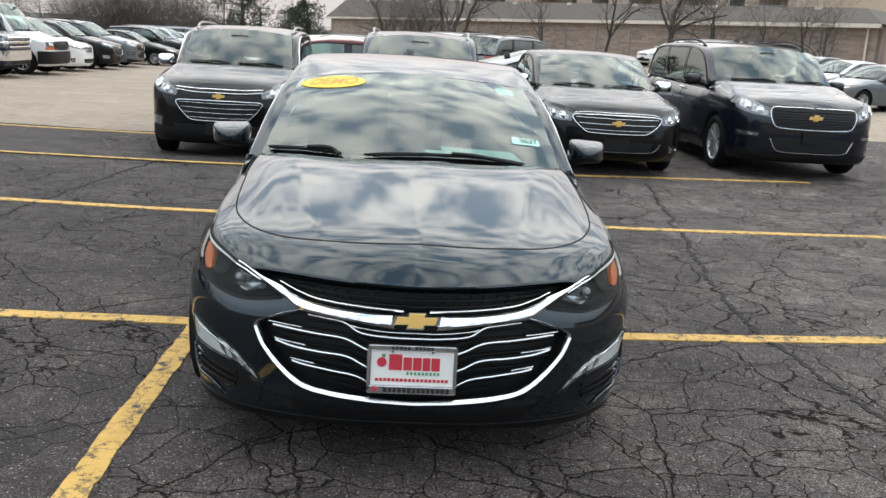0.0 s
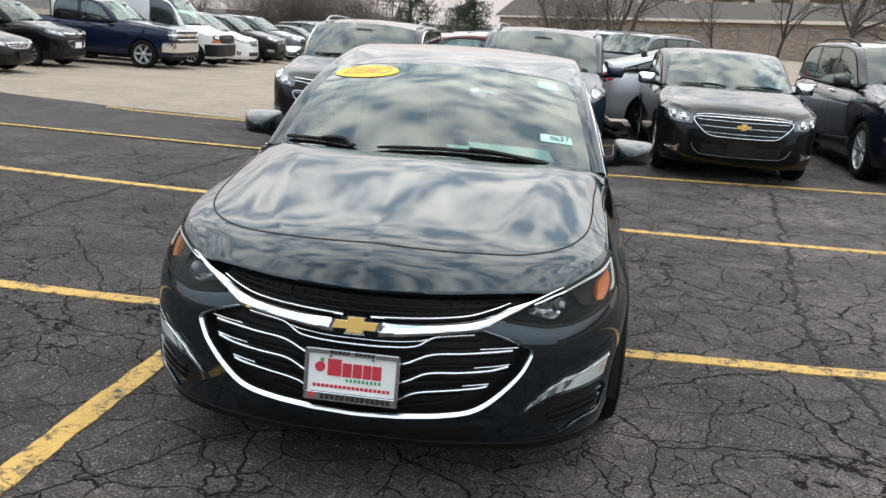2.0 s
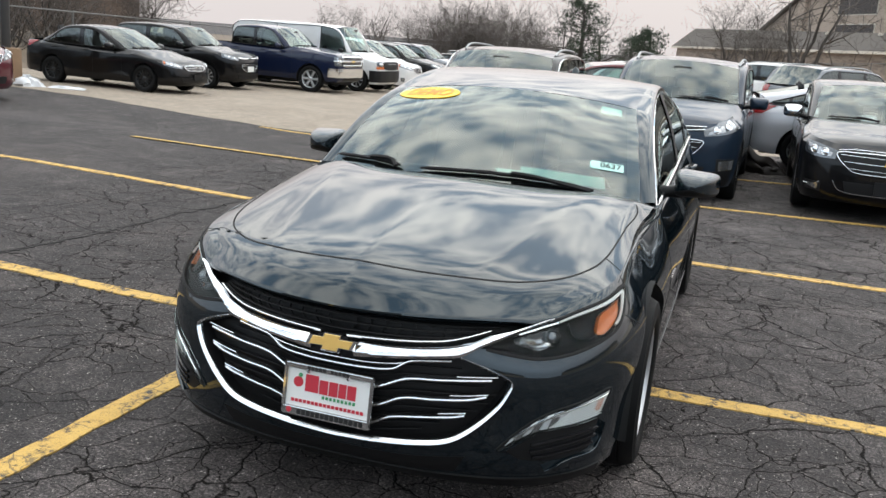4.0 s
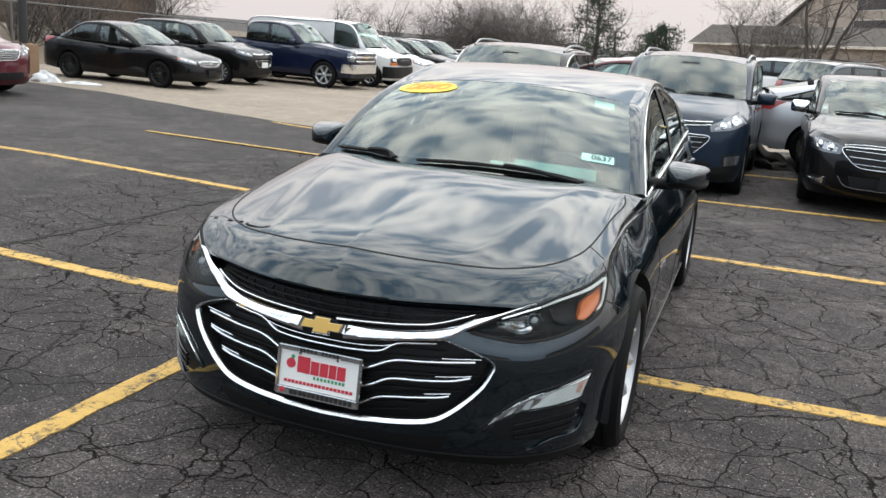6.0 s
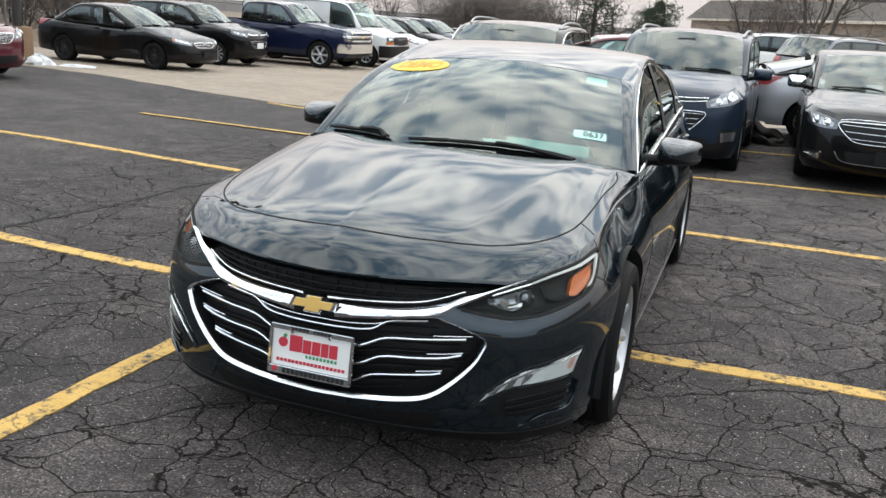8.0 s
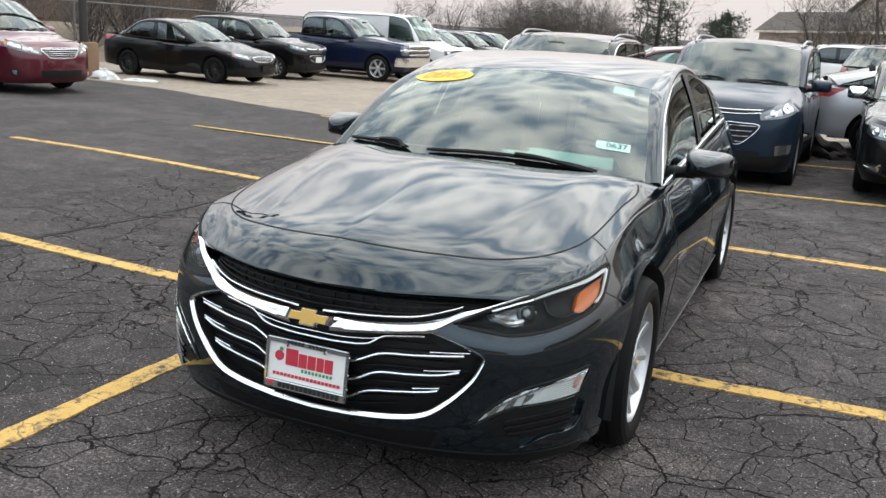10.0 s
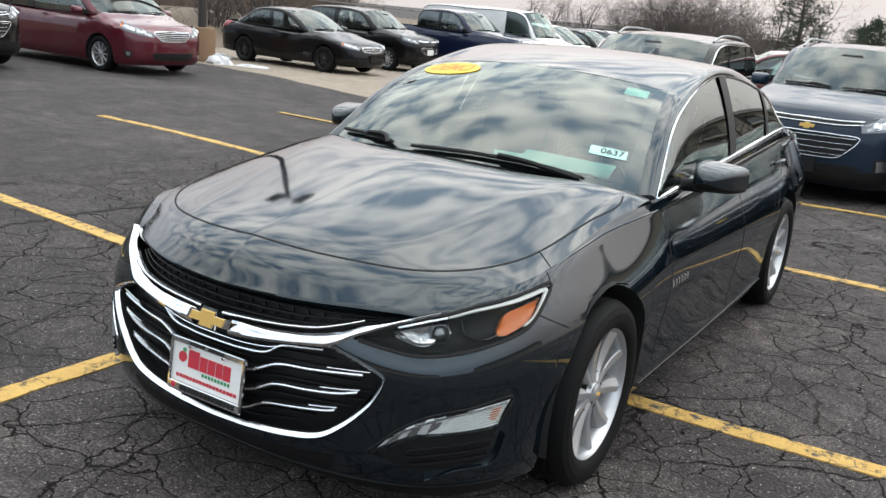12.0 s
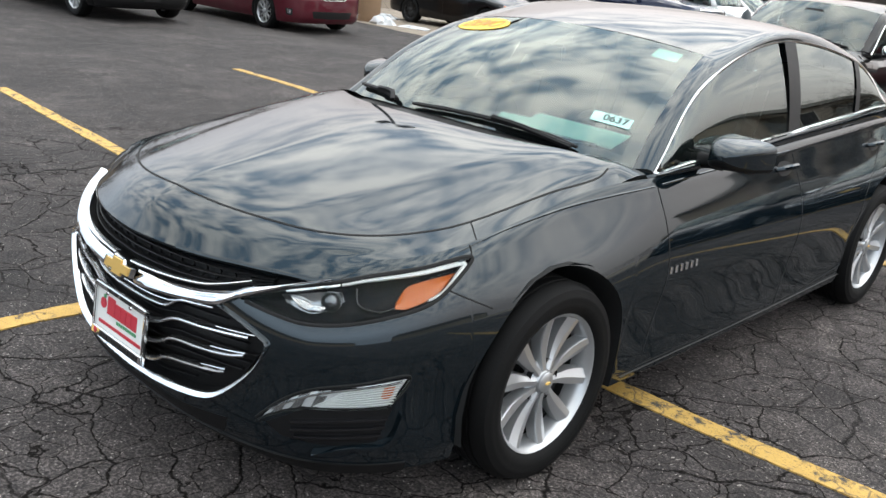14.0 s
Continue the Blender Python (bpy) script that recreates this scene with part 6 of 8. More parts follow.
    for s in (1, -1):
        for k in range(3):
            f = 0.2 + 0.27 * k
            part("grille_fin", band(sh, [(0.0, 0.640 + 0.09 * f), (0.25, 0.652 + 0.082 * f), (0.42, 0.672 + 0.062 * f), (0.545, 0.704 + 0.026 * f)], 0.006, 0.010, -0.036 - 0.004 * k, 30, s), "trim", car)
        for k in range(9):
            x = 0.03 + 0.052 * k
            part("grille_fin", band(sh, [(x, 0.650 + 0.0045 * k), (x + 0.022, 0.690 + 0.002 * k), (x, 0.728)], 0.004, 0.006, -0.048, 6, s), "trim", car)
    # emblem
    e0 = sh.on(np.array([0.0]), np.array([0.619]), np.array([0.030]))[0]
    em = thing_part("emblem", car)
    em.matrix_basis = Matrix.Translation(e0 + np.array([0, 0, 0.006])) @ pose(0, 0, 0, -8) @ Matrix.Diagonal((1, 1, 0.84, 1))
    part("emblem_rim", bowtie(0.087), "chrome", em).matrix_basis = pose(0, 0.004, 0, 0, 0, 0)
    part("emblem_face", bowtie(0.073), "gold", em, "plain gold cross-shaped emblem")
    part("emblem_base", Geo().box((0, 0.02, 0), (0.12, 0.03, 0.05), bevel=0.008), "trim", em)
    # dealer plate
    p0 = sh.on(np.array([0.0]), np.array([0.447]), np.array([0.014]))[0]
    pl = thing_part("front_plate", car)
    pl.matrix_basis = Matrix.Translation(p0 + np.array([-0.006, -0.006, 0])) @ pose(0, 0, 0, -6, 0, 0)
    part("plate_sheet", Geo().box((0, 0.003, 0), (0.302, 0.004, 0.152), bevel=0.001), "white_sheet", pl, "white plate printed in red, green and black")
    fr = Geo()
    for c_, s_ in (((0, -0.003, 0.076), (0.314, 0.014, 0.020)), ((0, -0.003, -0.074), (0.314, 0.014, 0.030)), ((-0.150, -0.003, 0), (0.014, 0.014, 0.17)), ((0.151, -0.003, 0), (0.012, 0.014, 0.17))):
        fr.box(c_, s_, bevel=0.004)
    part("plate_frame", fr, "chrome", pl, "chrome plate frame")
    for k in range(11):
        if k != 5:
            part("frame_mark", Geo().box((-0.068 + 0.0136 * k, -0.0112, 0.0768), (0.0105, 0.003, 0.0115), bevel=0.001), "blackink", pl)
    for k in range(14):
        part("frame_mark", Geo().box((-0.092 + 0.0168 * k, -0.0112, -0.0738), (0.0130, 0.003, 0.0175), bevel=0.001), "blackink", pl)
    part("frame_fruit", Geo().lathe([(-0.0125, 0.0005), (-0.0115, 0.009), (-0.010, 0.010)], "y", (-0.128, 0, -0.072), 16), "redink", pl)
    part("print_disc", Geo().lathe([(-0.002, 0.0005), (-0.002, 0.017), (0.001, 0.017)], "y", (-0.106, 0, 0.022), 24), "redink", pl)
    part("print_leaf", Geo().lathe([(-0.0022, 0.0005), (-0.0022, 0.007), (0.001, 0.007)], "y", (-0.100, 0, 0.045), 12), "greenink", pl)
    x = -0.083
    for wdt, hgt in ((0.050, 0.056), (0.034, 0.046), (0.034, 0.046), (0.030, 0.046), (0.034, 0.046)):
        part("print_block", Geo().box((x + wdt / 2, 0.0, 0.018 + (hgt - 0.046) / 2), (wdt - 0.004, 0.003, hgt)), "redink", pl)
        x += wdt
    for k in range(9):
        part("print_small", Geo().box((-0.015 + 0.0135 * k, 0.0, -0.016), (0.008, 0.003, 0.010)), "greenink", pl)
    for k in range(18):
        part("print_line", Geo().box((-0.122 + 0.0144 * k, 0.0, -0.0405), (0.0105, 0.003, 0.0105)), "redink", pl)
    for xx in (-0.07, 0.07):
        part("plate_screw", Geo().lathe([(-0.0125, 0.0005), (-0.0125, 0.005), (-0.009, 0.0065)], "y", (xx, 0, 0.064), 12), "chrome", pl)
    # model name on the door: six small bright bars
    for k in range(6):
        a0 = 2.185 + 0.036 * k
        part("name_bar", band(sh, [(a0, 0.597), (a0 + 0.001, 0.622)], 0.016, 0.004, 0.001, 5), "chrome", car)
    # windscreen: black border, stickers, papers
    ws = Sheet(L["screen"], (0, -1, 1))
    for (u0, w0, du, dw) in ((0.5, 0.03, 1.0, 0.07), (0.5, 0.975, 1.0, 0.05), (0.018, 0.5, 0.036, 1.0), (0.982, 0.5, 0.036, 1.0)):
        uu, ww = np.meshgrid(np.linspace(u0 - du / 2, u0 + du / 2, 40 if du > dw else 5), np.linspace(w0 - dw / 2, w0 + dw / 2, 5 if du > dw else 30), indexing="ij")
        part("screen_border", Geo().grid(ws.at(uu, ww, -0.004)), "gloss", car)
    part("sticker", plaque(ws, 0.155, 0.862, 0.385, 0.150, 0.004, True, -0.02), "yellow", car, "oval yellow sticker with red lettering")
    lettering("sticker_lettering", "DEMO", 0.115, ws, 0.155, 0.862, 0.0065, "orangeink", car, -0.02, 0.25, 0.86, 1.0)
    part("sensor_cover", plaque(ws, 0.47, 0.86, 0.21, 0.17, -0.012), "dash", car, "dark sensor cover behind the glass")
    part("stock_label", plaque(ws, 0.90, 0.250, 0.142, 0.050, 0.004, False, 0.0), "mint", car, "pale mint stock label with dark digits")
    part("stock_band", plaque(ws, 0.860, 0.250, 0.030, 0.040, 0.0055, False, 0.0, 0.001), "mint", car)
    lettering("stock_number", "0637", 0.045, ws, 0.911, 0.250, 0.0068, "blackink", car, 0.0, 0.0, 1.0)
    part("upper_label", plaque(ws, 0.905, 0.905, 0.110, 0.080, -0.006), "mint", car, "pale mint label behind the glass")
    pg = Geo()
    for x0, y0, z0, sx, sy, rz in ((0.36, 0.71, 0.995, 0.40, 0.19, 12), (0.17, 0.62, 1.0, 0.20, 0.12, 26)):
        pg.box((x0, y0, z0), (sx, sy, 0.006), rot=Euler((radians(8), radians(3), radians(rz))).to_matrix(), bevel=0.002)
    part("paper", pg, "mint", car, "loose papers on the dashboard")
    ga = Geo()
    for s_ in (0,):
        ga.box((0.40, 0.62, 0.93), (0.30, 0.10, 0.10), bevel=0.03)
    part("gauge_hood", ga, "dash", car)
    un = np.linspace(-1, 1, 50)
    part("cowl_panel", Geo().grid(np.stack([across((0, 0.165, 0.995), (0.70, 0.40, 0.965), un), across((0, 0.25, 0.965), (0.70, 0.44, 0.935), un), across((0, 0.42, 0.982), (0.71, 0.525, 0.945), un)], 1)), "trim", car, "black cowl tray under the wipers")
    part("aerial_fin", Geo().lathe([(0, 0.03), (0.04, 0.022), (0.06, 0.001)], "z", (0, 2.72, 1.415), 12), "hero", car)


HERO_CAR = build_car(HERO, HERO_LOOK, "dark slate-grey saloon car, clean, parked on cracked asphalt", pose(0, 0, 0))
hero_details(HERO_CAR, HERO_LOOK)

# ---- the parked rows ----


def front_set(wide, lamp, g_lo, g_hi, g_w, lip=0.2, bright="chrome", bars=3, lampmat="lamp", fog=(0.82, 1.02, 0.20, 0.27), intake=(0.07, 0.20, 0.6), taper=0.86, more=(), morebars=(), amber=False):
    """Headlights, grille, bars and lower intake of an ordinary front. lamp: inner and outer arc length, then low and high at the inner and the outer end."""
    a0, a1, l0, h0, l1, h1 = lamp
    am = (a0 + a1) / 2
    panels = [
        {"name": "headlight", "up": [(a0, h0), (am, (h0 + h1) / 2 + 0.01), (a1, h1)], "lo": [(a0 + 0.02, l0), (am, (l0 + l1) / 2 - 0.015), (a1 - 0.03, l1)], "mat": "bowl", "na": 12, "nz": 6, "off": 0.003, "skirt": 0.006, "lens": True},
        {"name": "lamp_reflector", "up": [(a0 + 0.06, h0 - 0.025), (am, (h0 + h1) / 2 - 0.02)], "lo": [(a0 + 0.07, l0 + 0.02), (am, (l0 + l1) / 2 + 0.015)], "mat": lampmat, "na": 8, "nz": 4, "off": 0.006, "skirt": 0.004},
        {"name": "lamp_reflector", "up": [(am + 0.03, (h0 + h1) / 2 - 0.015), (a1 - 0.08, h1 - 0.03)], "lo": [(am + 0.03, (l0 + l1) / 2 + 0.02), (a1 - 0.10, l1 + 0.02)], "mat": lampmat, "na": 8, "nz": 4, "off": 0.006, "skirt": 0.004},
    ] + ([{"name": "turn_lens", "up": [(a1 - 0.075, h1 - 0.02), (a1 - 0.02, h1 - 0.01)], "lo": [(a1 - 0.085, l1 + 0.02), (a1 - 0.05, l1 + 0.015)], "mat": "amber", "na": 4, "nz": 4, "off": 0.007, "skirt": 0.004}] if amber else []) + [
        {"name": "grille", "up": [(0, g_hi), (g_w * 0.6, g_hi), (g_w, g_hi - 0.02)], "lo": [(0, g_lo), (g_w * 0.6, g_lo + 0.01), (g_w * taper, g_lo + 0.04)], "mat": "trim", "both": False, "na": 20, "nz": 4},
        {"name": "lower_intake", "up": [(0, lip + intake[1]), (wide * intake[2], lip + intake[1])], "lo": [(0, lip + intake[0]), (wide * intake[2] * 0.92, lip + intake[0] + 0.01)], "mat": "trim", "both": False, "na": 16, "nz": 3},
    ]
    if fog:
        panels.append({"name": "fog_light", "up": [(wide * fog[0], lip + fog[3]), (wide * fog[1], lip + fog[3] + 0.01)], "lo": [(wide * fog[0] + 0.01, lip + fog[2]), (wide * fog[1] - 0.02, lip + fog[2] + 0.015)], "mat": "lamp", "na": 8, "nz": 3})
        panels.append({"name": "fog_bezel", "up": [(wide * fog[0] - 0.03, lip + fog[3] + 0.025), (wide * fog[1] + 0.03, lip + fog[3] + 0.03)], "lo": [(wide * fog[0] - 0.02, lip + fog[2] - 0.025), (wide * fog[1] + 0.01, lip + fog[2] - 0.015)], "mat": "trim", "na": 8, "nz": 3, "off": 0.002, "skirt": 0.004})
    out = []
    for k in range(bars):
        z = g_lo + (g_hi - g_lo) * (k + 0.5) / bars
        out.append({"name": "grille_bar", "pts": [(0, z), (g_w * 0.5, z + 0.003), (g_w * (taper + (1 - taper) * (k + 0.5) / bars) - 0.015, z + 0.006)], "h": 0.0075, "proud": 0.005, "mat": bright, "both": False, "n": 20})
    out.append({"name": "grille_surround", "pts": [(0, g_hi + 0.005), (g_w * 0.6, g_hi + 0.003), (g_w, g_hi - 0.02), (g_w * taper, g_lo + 0.03), (g_w * 0.6, g_lo), (0, g_lo - 0.008)], "h": 0.013, "proud": 0.010, "mat": bright, "n": 40})
    return panels + list(more), out + list(morebars)


def car_at(kind, colour, label, x, y, turn, group="parked cars", **extra):
    """A parked vehicle of a kind with its front axle's middle at x, y."""
    K = dict(KINDS[kind])
    spec = dict(K["spec"])
    spec.update(extra.pop("spec", {}))
    sp = auto_spec(**spec)
    panels, bars = front_set(**K["front"])
    look_ = {"paint": colour, "panels": panels, "bars": bars, "category": K.get("category", "car"), "rim": K.get("rim", "ten")}
    for k in ("panes", "rails", "sideglass", "mirror_size", "tyre_width", "badge", "plate", "mirror_paint", "handle_mat", "badge_mat"):
        if k in K:
            look_[k] = K[k]
    sh = Shell(sp)
    hw = spec["hw"]
    tl = K.get("tail", (0.84, 0.97))
    panels.append({"name": "tail_light", "up": [(sh.A - hw * 1.38, tl[1] + 0.01), (sh.A - hw * 0.58, tl[1])], "lo": [(sh.A - hw * 1.14, tl[0]), (sh.A - hw * 0.62, tl[0] + 0.02)], "mat": "redlens", "na": 10, "nz": 4})
    y1, y2 = 0.62, spec["wb"] * 0.5 + 0.12
    b = sp["belt"][1][2]
    look_["seams"] = [[(sh.a_of_y(y1), 0.33), (sh.a_of_y(y1 - 0.02), 0.6), (sh.a_of_y(y1 + 0.03), b - 0.05)], [(sh.a_of_y(y2), 0.33), (sh.a_of_y(y2), 0.6), (sh.a_of_y(y2), b - 0.03)]]
    look_.update(extra)
    lm = K["front"]["lamp"]
    look_["projectors"] = [(lm[0] + (lm[1] - lm[0]) * f, (lm[2] + lm[3]) / 2 * (1 - f) + (lm[4] + lm[5]) / 2 * f, min(0.048, (lm[3] - lm[2] + lm[5] - lm[4]) * 0.20)) for f in (0.30, 0.60)]
    return build_car(sp, look_, label, pose(x, y, float(ground_z(x, y)) + 0.006, 0, 0, turn), K.get("name", "car"), group)


def panel(name, up, lo, mat, both=True, na=16, nz=4, off=0.005, skirt=0.010):
    return {"name": name, "up": up, "lo": lo, "mat": mat, "both": both, "na": na, "nz": nz, "off": off, "skirt": skirt}


def bar(name, pts, h, mat="chrome", both=False, proud=0.008, n=24):
    return {"name": name, "pts": pts, "h": h, "proud": proud, "mat": mat, "both": both, "n": n}


KINDS = {
    "saloon": {"spec": dict(wb=2.62, fo=0.88, ro=0.98, hw=0.89, wheel=0.32, arch=0.37, nose=0.70, hood=0.95, cowl=0.45, head=1.22, roof=1.46, rhead=2.45, rbase=3.05, deck=1.05, belt=0.93),
               "front": dict(amber=True, fog=None, wide=0.89, lamp=(0.46, 1.02, 0.60, 0.68, 0.68, 0.78), g_lo=0.56, g_hi=0.67, g_w=0.42), "badge": (0.635, 0.05), "badge_mat": "chrome", "plate": (0.40, "trim")},
    "limo": {"spec": dict(wb=2.84, fo=0.98, ro=1.29, hw=0.927, wheel=0.35, arch=0.39, nose=0.80, hood=1.0, cowl=0.42, head=1.25, roof=1.495, rhead=2.75, rbase=3.45, deck=1.12, belt=0.98),
             "front": dict(wide=0.92, lamp=(0.56, 1.05, 0.66, 0.75, 0.70, 0.83), g_lo=0.54, g_hi=0.745, g_w=0.57, bars=3, taper=0.74, fog=(0.78, 0.98, 0.12, 0.17), intake=(0.10, 0.24, 0.50),
                           morebars=[bar("lower_trim", [(0, 0.315), (0.40, 0.32), (0.50, 0.345), (0.56, 0.43)], 0.009), bar("fog_trim", [(0.70, 0.40), (0.80, 0.355), (0.95, 0.36)], 0.014, both=True), bar("nose_trim", [(0, 0.775), (0.4, 0.775), (0.56, 0.76)], 0.006)]),
             "badge": (0.655, 0.08), "plate": (0.40, "trim"), "mirror_paint": "chrome"},
    "suv": {"spec": dict(wb=2.857, fo=0.93, ro=0.98, hw=0.921, wheel=0.36, arch=0.40, nose=0.92, hood=1.13, cowl=0.40, head=1.10, roof=1.68, rhead=3.35, rbase=3.72, deck=1.15, belt=1.08, lip=0.22, boxy=1.0),
            "front": dict(wide=0.92, lamp=(0.52, 1.08, 0.80, 0.87, 0.90, 1.04), g_lo=0.52, g_hi=0.755, g_w=0.53, bars=4, lip=0.22, taper=0.72, fog=(0.80, 1.10, 0.20, 0.31), intake=(0.06, 0.24, 0.62),
                          more=[panel("upper_grille", [(0, 0.90), (0.3, 0.90), (0.52, 0.895)], [(0, 0.845), (0.3, 0.845), (0.52, 0.86)], "trim", False), panel("lower_bumper", [(0, 0.40), (0.5, 0.40), (0.98, 0.44)], [(0, 0.24), (0.5, 0.24), (0.98, 0.24)], "trim", False, 30)],
                          morebars=[bar("grille_bar", [(0, 0.893), (0.3, 0.893), (0.56, 0.905)], 0.012), bar("grille_bar", [(0, 0.855), (0.3, 0.855), (0.54, 0.875)], 0.012)]),
            "badge": (0.81, 0.075), "rails": "steel", "tail": (0.9, 1.1), "category": "suv", "panes": [0, 0.36, 0.40, 0.70, 0.74, 1.0], "plate": (0.42, "trim")},
    "bigsuv": {"spec": dict(wb=3.02, fo=0.98, ro=1.17, hw=0.995, wheel=0.37, arch=0.42, nose=0.96, hood=1.18, cowl=0.36, head=1.10, roof=1.75, rhead=3.6, rbase=4.0, deck=1.2, belt=1.1, lip=0.22, boxy=1.0),
               "front": dict(wide=0.99, lamp=(0.56, 1.14, 0.80, 0.90, 0.90, 1.06), g_lo=0.67, g_hi=0.93, g_w=0.58, lip=0.22, bars=0, fog=(0.72, 1.04, 0.33, 0.37), intake=(0.15, 0.33, 0.52), taper=0.90,
                             more=[panel("lower_bumper", [(0, 0.33), (0.6, 0.33), (1.05, 0.36)], [(0, 0.24), (0.6, 0.24), (1.05, 0.24)], "trim", False, 30)],
                             morebars=[bar("grille_slat", [(0, 0.70 + 0.032 * k), (0.3, 0.70 + 0.032 * k), (0.52, 0.705 + 0.032 * k)], 0.010, "gloss") for k in range(7)] + [bar("lower_trim", [(0, 0.36), (0.40, 0.365), (0.48, 0.39), (0.56, 0.53)], 0.013)]),
               "badge": (0.815, 0.09), "rails": "trim", "tail": (1.02, 1.14), "category": "suv", "panes": [0, 0.34, 0.37, 0.66, 0.69, 1.0], "plate": (0.555, "trim"), "handle_mat": "chrome", "mirror_paint": "trim"},
    "smallsuv": {"spec": dict(wb=2.555, fo=0.86, ro=0.84, hw=0.888, wheel=0.33, arch=0.38, nose=0.92, hood=1.10, cowl=0.35, head=1.0, roof=1.65, rhead=3.0, rbase=3.3, deck=1.15, belt=1.05, lip=0.24, boxy=1.0),
                 "front": dict(fog=None, wide=0.88, lamp=(0.48, 1.04, 0.80, 0.87, 0.88, 0.98), g_lo=0.52, g_hi=0.70, g_w=0.40, lip=0.24, bars=2, taper=0.8, morebars=[bar("grille_bar", [(0, 0.86), (0.3, 0.86), (0.48, 0.88)], 0.03)]), "badge": (0.86, 0.055), "badge_mat": "chrome", "tail": (0.9, 1.1), "category": "suv", "plate": (0.58, "white_sheet")},
    "minivan": {"spec": dict(wb=3.03, fo=0.98, ro=1.08, hw=0.99, wheel=0.34, arch=0.39, nose=0.86, hood=1.08, cowl=0.05, head=0.95, roof=1.74, rhead=3.7, rbase=4.05, deck=1.15, belt=1.03, lip=0.2, boxy=1.0),
                "front": dict(amber=True, wide=0.99, lamp=(0.44, 1.18, 0.72, 0.80, 0.86, 0.98), g_lo=0.66, g_hi=0.83, g_w=0.44, bars=5, bright="chrome", fog=(0.92, 1.02, 0.16, 0.24), intake=(0.10, 0.24, 0.5), taper=0.75), "badge": (0.87, 0.05), "badge_mat": "chrome", "tail": (0.9, 1.15), "category": "minivan", "name": "minivan"},
    "van": {"spec": dict(wb=3.43, fo=0.85, ro=1.4, hw=1.0, wheel=0.38, arch=0.43, nose=1.02, hood=1.24, cowl=0.12, head=0.75, roof=2.1, rhead=4.6, rbase=4.8, deck=1.3, belt=1.2, lip=0.28, boxy=1.0, blunt=0.8, tumble=0.14),
            "front": dict(wide=1.0, lamp=(0.60, 0.98, 0.86, 1.0, 0.86, 1.0), g_lo=0.76, g_hi=1.0, g_w=0.58, lip=0.28, bright="trim", fog=None, lampmat="bowl", taper=0.98,
                          more=[panel("turn_panel", [(0.60, 0.85), (0.98, 0.85)], [(0.60, 0.77), (0.97, 0.77)], "amber", na=8), panel("bumper", [(0, 0.72), (0.6, 0.72), (1.2, 0.72)], [(0, 0.36), (0.6, 0.36), (1.2, 0.36)], "trim", False, 30, 4, 0.03, 0.05)]),
            "rim": "van", "tail": (1.30, 1.60), "sideglass": ["glass", "white", "white", "white"], "panes": [0, 0.22, 0.225, 0.6, 0.605, 1.0], "category": "van", "name": "van", "mirror_paint": "trim"},
    "pickup": {"spec": dict(wb=3.64, fo=0.95, ro=1.15, hw=1.015, wheel=0.40, arch=0.45, nose=1.12, hood=1.28, cowl=0.62, head=1.25, roof=1.87, rhead=2.7, rbase=2.85, deck=1.28, belt=1.22, lip=0.36, blunt=0.9, boxy=1.0),
               "front": dict(wide=1.0, lamp=(0.68, 1.04, 0.84, 1.10, 0.84, 1.10), g_lo=0.82, g_hi=1.12, g_w=0.66, lip=0.36, bars=2, taper=0.97, fog=None, intake=(0.02, 0.14, 0.6),
                             more=[panel("chrome_bumper", [(0, 0.76), (0.6, 0.76), (1.2, 0.76)], [(0, 0.50), (0.6, 0.50), (1.2, 0.50)], "chrome", False, 30, 4, 0.04, 0.06)], morebars=[bar("grille_slab", [(0, 0.97), (0.4, 0.97), (0.68, 0.97)], 0.06), bar("grille_slab", [(0, 1.10), (0.4, 1.10), (0.68, 1.10)], 0.04), bar("grille_slab", [(0, 0.85), (0.4, 0.85), (0.68, 0.85)], 0.035), bar("lamp_divider", [(0.68, 0.97), (0.86, 0.97), (1.04, 0.97)], 0.03, both=True)]),
               "rim": "six", "category": "pickup truck", "name": "pickup_truck", "panes": [0, 0.52, 0.58, 1.0], "badge": (0.97, 0.08)},
}

# nose-out row behind the slate car
ROW = "nose-out row"
car_at("suv", "black", "black suv with chrome grille bars, parked nose outwards", -2.25, 8.30, 1, ROW, mirror_paint="chrome", surround="chrome")
car_at("suv", "blue", "dark blue suv with chrome grille bars and roof rails", 0.23, 8.10, -2, ROW)
car_at("limo", "black", "black saloon car with chrome grille bars, parked nose outwards", 2.69, 7.95, -1, ROW)
car_at("bigsuv", "navy", "near-black large suv with a gold badge and dusty roof", 5.40, 8.50, 0, ROW)
# row along the apron's left side
APRON = "row on the apron"
car_at("saloon", "black", "black saloon car with dark spoked wheels and a boot spoiler", -12.30, 15.45, 90, APRON, rim="dark")
car_at("smallsuv", "black", "black compact suv with a white front plate", -12.9, 18.95, 90, APRON)
car_at("pickup", "deepblue", "dark blue pickup truck with a chrome front bumper", -11.3, 22.1, 90, APRON)
car_at("van", "white", "white panel van with a black bumper", -11.1, 25.0, 90, APRON)
car_at("minivan", "white", "cream-white minivan beside a white van", -11.4, 28.1, 90, APRON, rim="five")
car_at("suv", "black", "black suv with square headlights on the apron", -11.2, 31.0, 90, APRON)
car_at("bigsuv", "grey", "slate-grey large suv with bright wheels", -11.3, 34.3, 90, APRON, rim="five")
car_at("saloon", "black", "black saloon car with bright wheels on the apron", -10.6, 38.2, 90, APRON)
car_at("smallsuv", "black", "black crossover on the apron", -10.6, 41.4, 90, APRON)
car_at("suv", "silver", "pale silver suv on the apron", -10.6, 44.6, 90, APRON)
